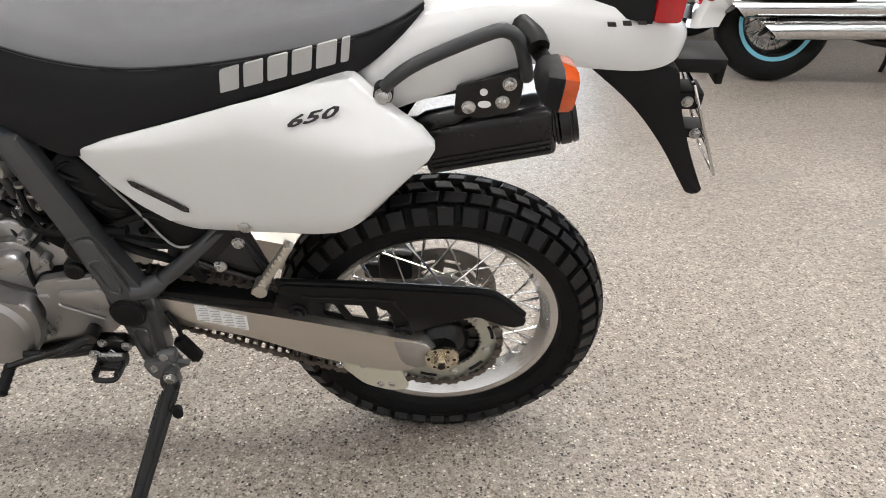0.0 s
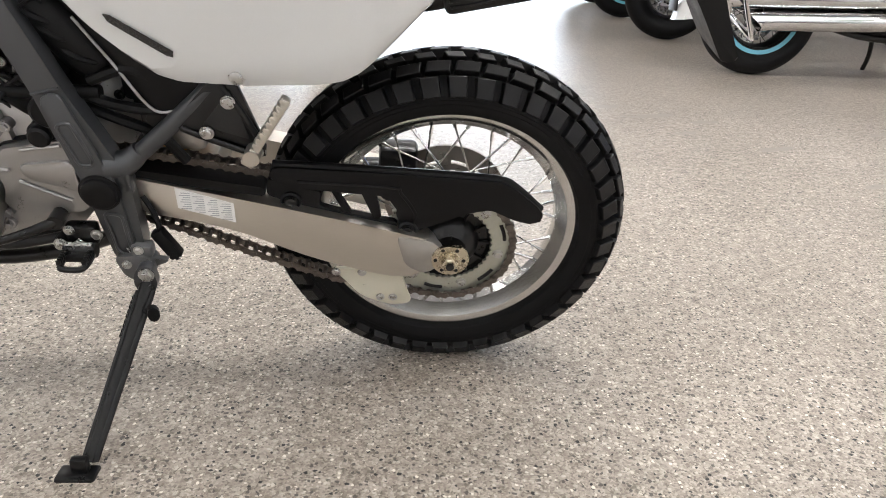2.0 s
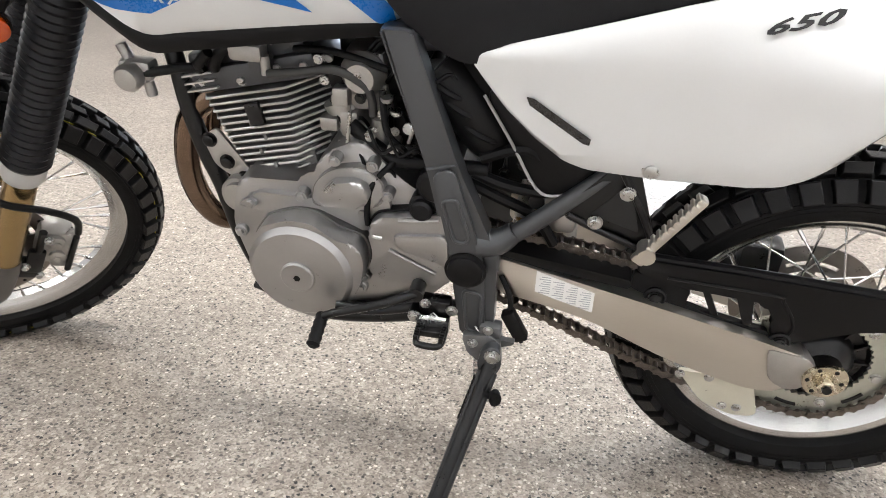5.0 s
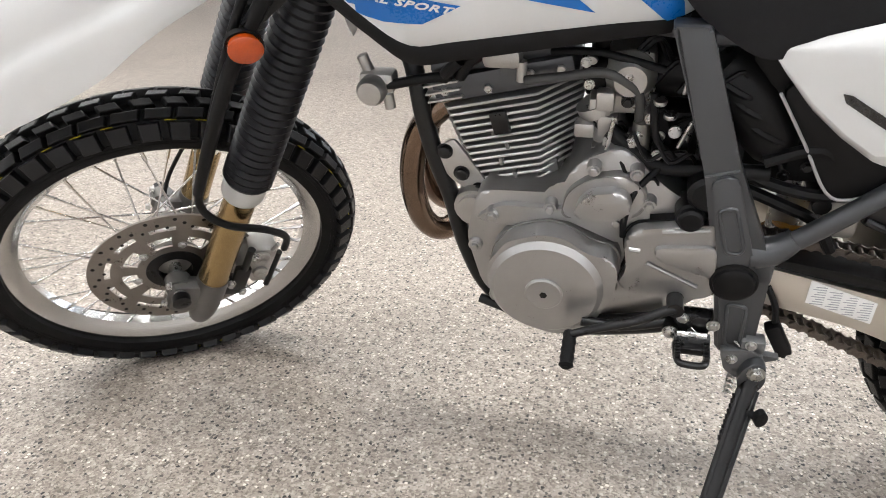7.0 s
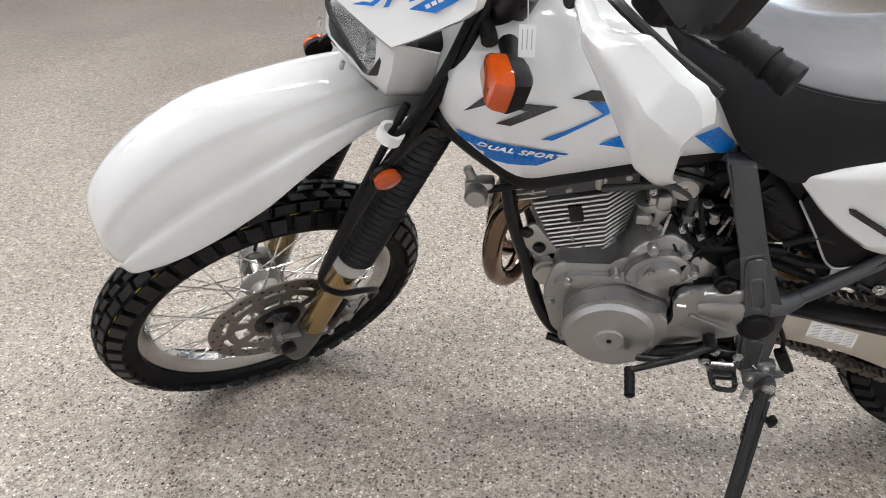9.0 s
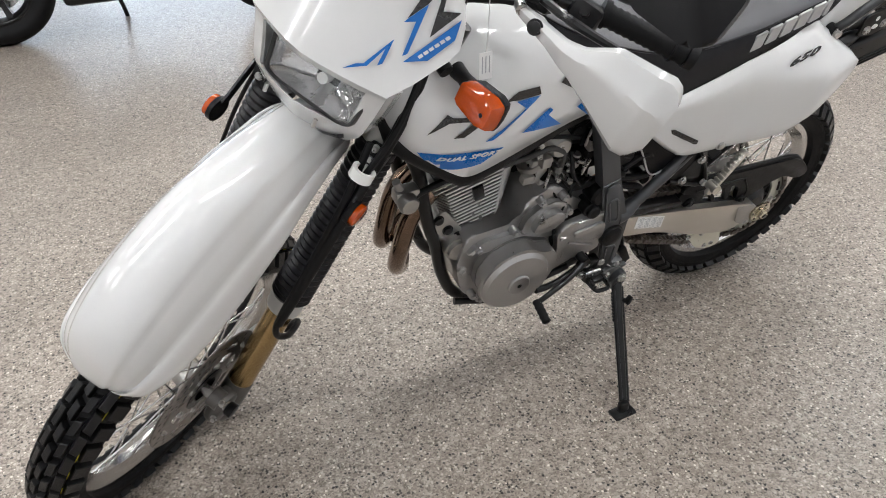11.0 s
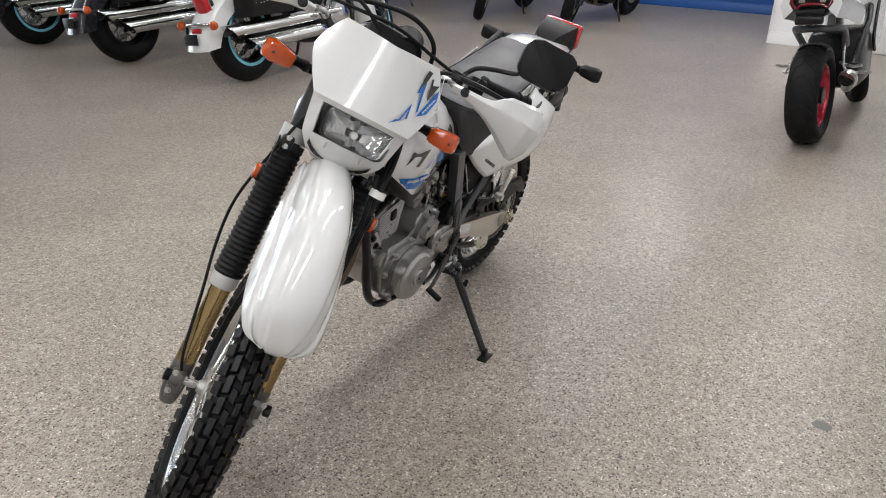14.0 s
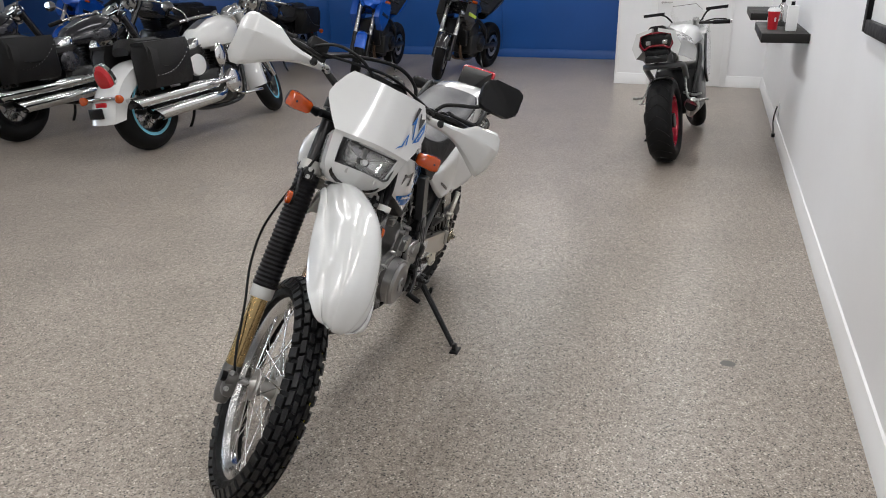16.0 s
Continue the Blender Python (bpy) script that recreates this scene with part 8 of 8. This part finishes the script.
    part("swing_arm", box(0.25, 0.13, 0.34, 0.55, 0.06, 0.12, 0.03), BLACKM, c)
    part("chain", moved(join(*[box(0.02 * k, 0.15, 0.22 + 0.003 * k, 0.014, 0.012, 0.012, 0.003) for k in range(26)]), Matrix()), CHAIN, c)
    part("silencer", tube([(0.02, -0.2, 0.42), (0.06, -0.2, 0.42), (0.3, -0.17, 0.36), (0.5, -0.12, 0.28)], [0.05, 0.056, 0.05, 0.03], 20, 4), STEEL, c, "short metal silencer")
    # Black disc painted in for the unlit inside of the silencer
    part("silencer_mouth", lathe([(0.044, -0.001), (0.044, 0.001)], 20, Matrix.Translation((0.014, -0.2, 0.42)) @ Matrix.Rotation(radians(90), 4, "Z")), BLACKP, c)
    part("engine", box(0.85, 0, 0.45, 0.5, 0.36, 0.4, 0.06), BLACKM, c)
    part("trellis", tube([(0.45, -0.17, 0.45), (0.6, -0.18, 0.62), (0.75, -0.18, 0.7), (1.05, -0.14, 0.8)], 0.02, 8, 3), BLACKM, c)
    part("fuel_tank", loft([[(x, w * a, zb + h * b) for a, b in ((-0.5, 0), (-1, 0.3), (-0.8, 0.85), (-0.3, 1), (0.3, 1), (0.8, 0.85), (1, 0.3), (0.5, 0))] for x, w, zb, h in ((0.48, 0.1, 0.78, 0.06), (0.62, 0.16, 0.78, 0.14), (0.85, 0.2, 0.78, 0.2), (1.06, 0.15, 0.82, 0.14))]), WHITE, c, "white fuel tank", 85)
    part("seat", loft([[(x, w * a, zb + h * b) for a, b in ((-0.9, 0), (-1, 0.5), (-0.6, 1), (0.6, 1), (1, 0.5), (0.9, 0))] for x, w, zb, h in ((-0.12, 0.07, 0.99, 0.05), (0.12, 0.11, 0.94, 0.06), (0.2, 0.13, 0.84, 0.06), (0.5, 0.09, 0.8, 0.05))]), LEATHER, c)
    part("front_cowl", loft([[(x, w * a, z + h * b) for a, b in ((-0.6, -1), (-1, 0), (-0.6, 1), (0.6, 1), (1, 0), (0.6, -1))] for x, w, z, h in ((1.2, 0.2, 0.88, 0.1), (1.35, 0.2, 0.86, 0.12), (1.55, 0.08, 0.78, 0.06))]), WHITE, c)
    part("wind_screen", loft([[(x, w * a, z) for a in (-1, -0.5, 0.5, 1)] + [(x - 0.006, w * a, z - 0.004) for a in (1, 0.5, -0.5, -1)] for x, w, z in ((1.46, 0.13, 0.96), (1.34, 0.14, 1.06), (1.24, 0.1, 1.12))]), GLASS, c, "clear wind screen")
    for s in (1, -1):
        part("mirror", loft([[(x, s * y, z) for x, z in ((1.24, 1.05), (1.3, 1.06), (1.3, 1.075), (1.24, 1.075))] for y in (0.18, 0.3, 0.36)]), BLACKP, c)
        part("mirror_stem", tube([(1.36, s * 0.12, 0.96), (1.32, s * 0.17, 1.03), (1.28, s * 0.22, 1.06)], 0.008, 8, 3), BLACKP, c)
    part("side_stand", tube([(0.6, 0.14, 0.26), (0.62, 0.22, 0.12), (0.63, 0.3, 0.02)], 0.012, 8, 3), BLACKM, c)
    return c


sport_bike(-2.887, 0.765, 175.3, -8)
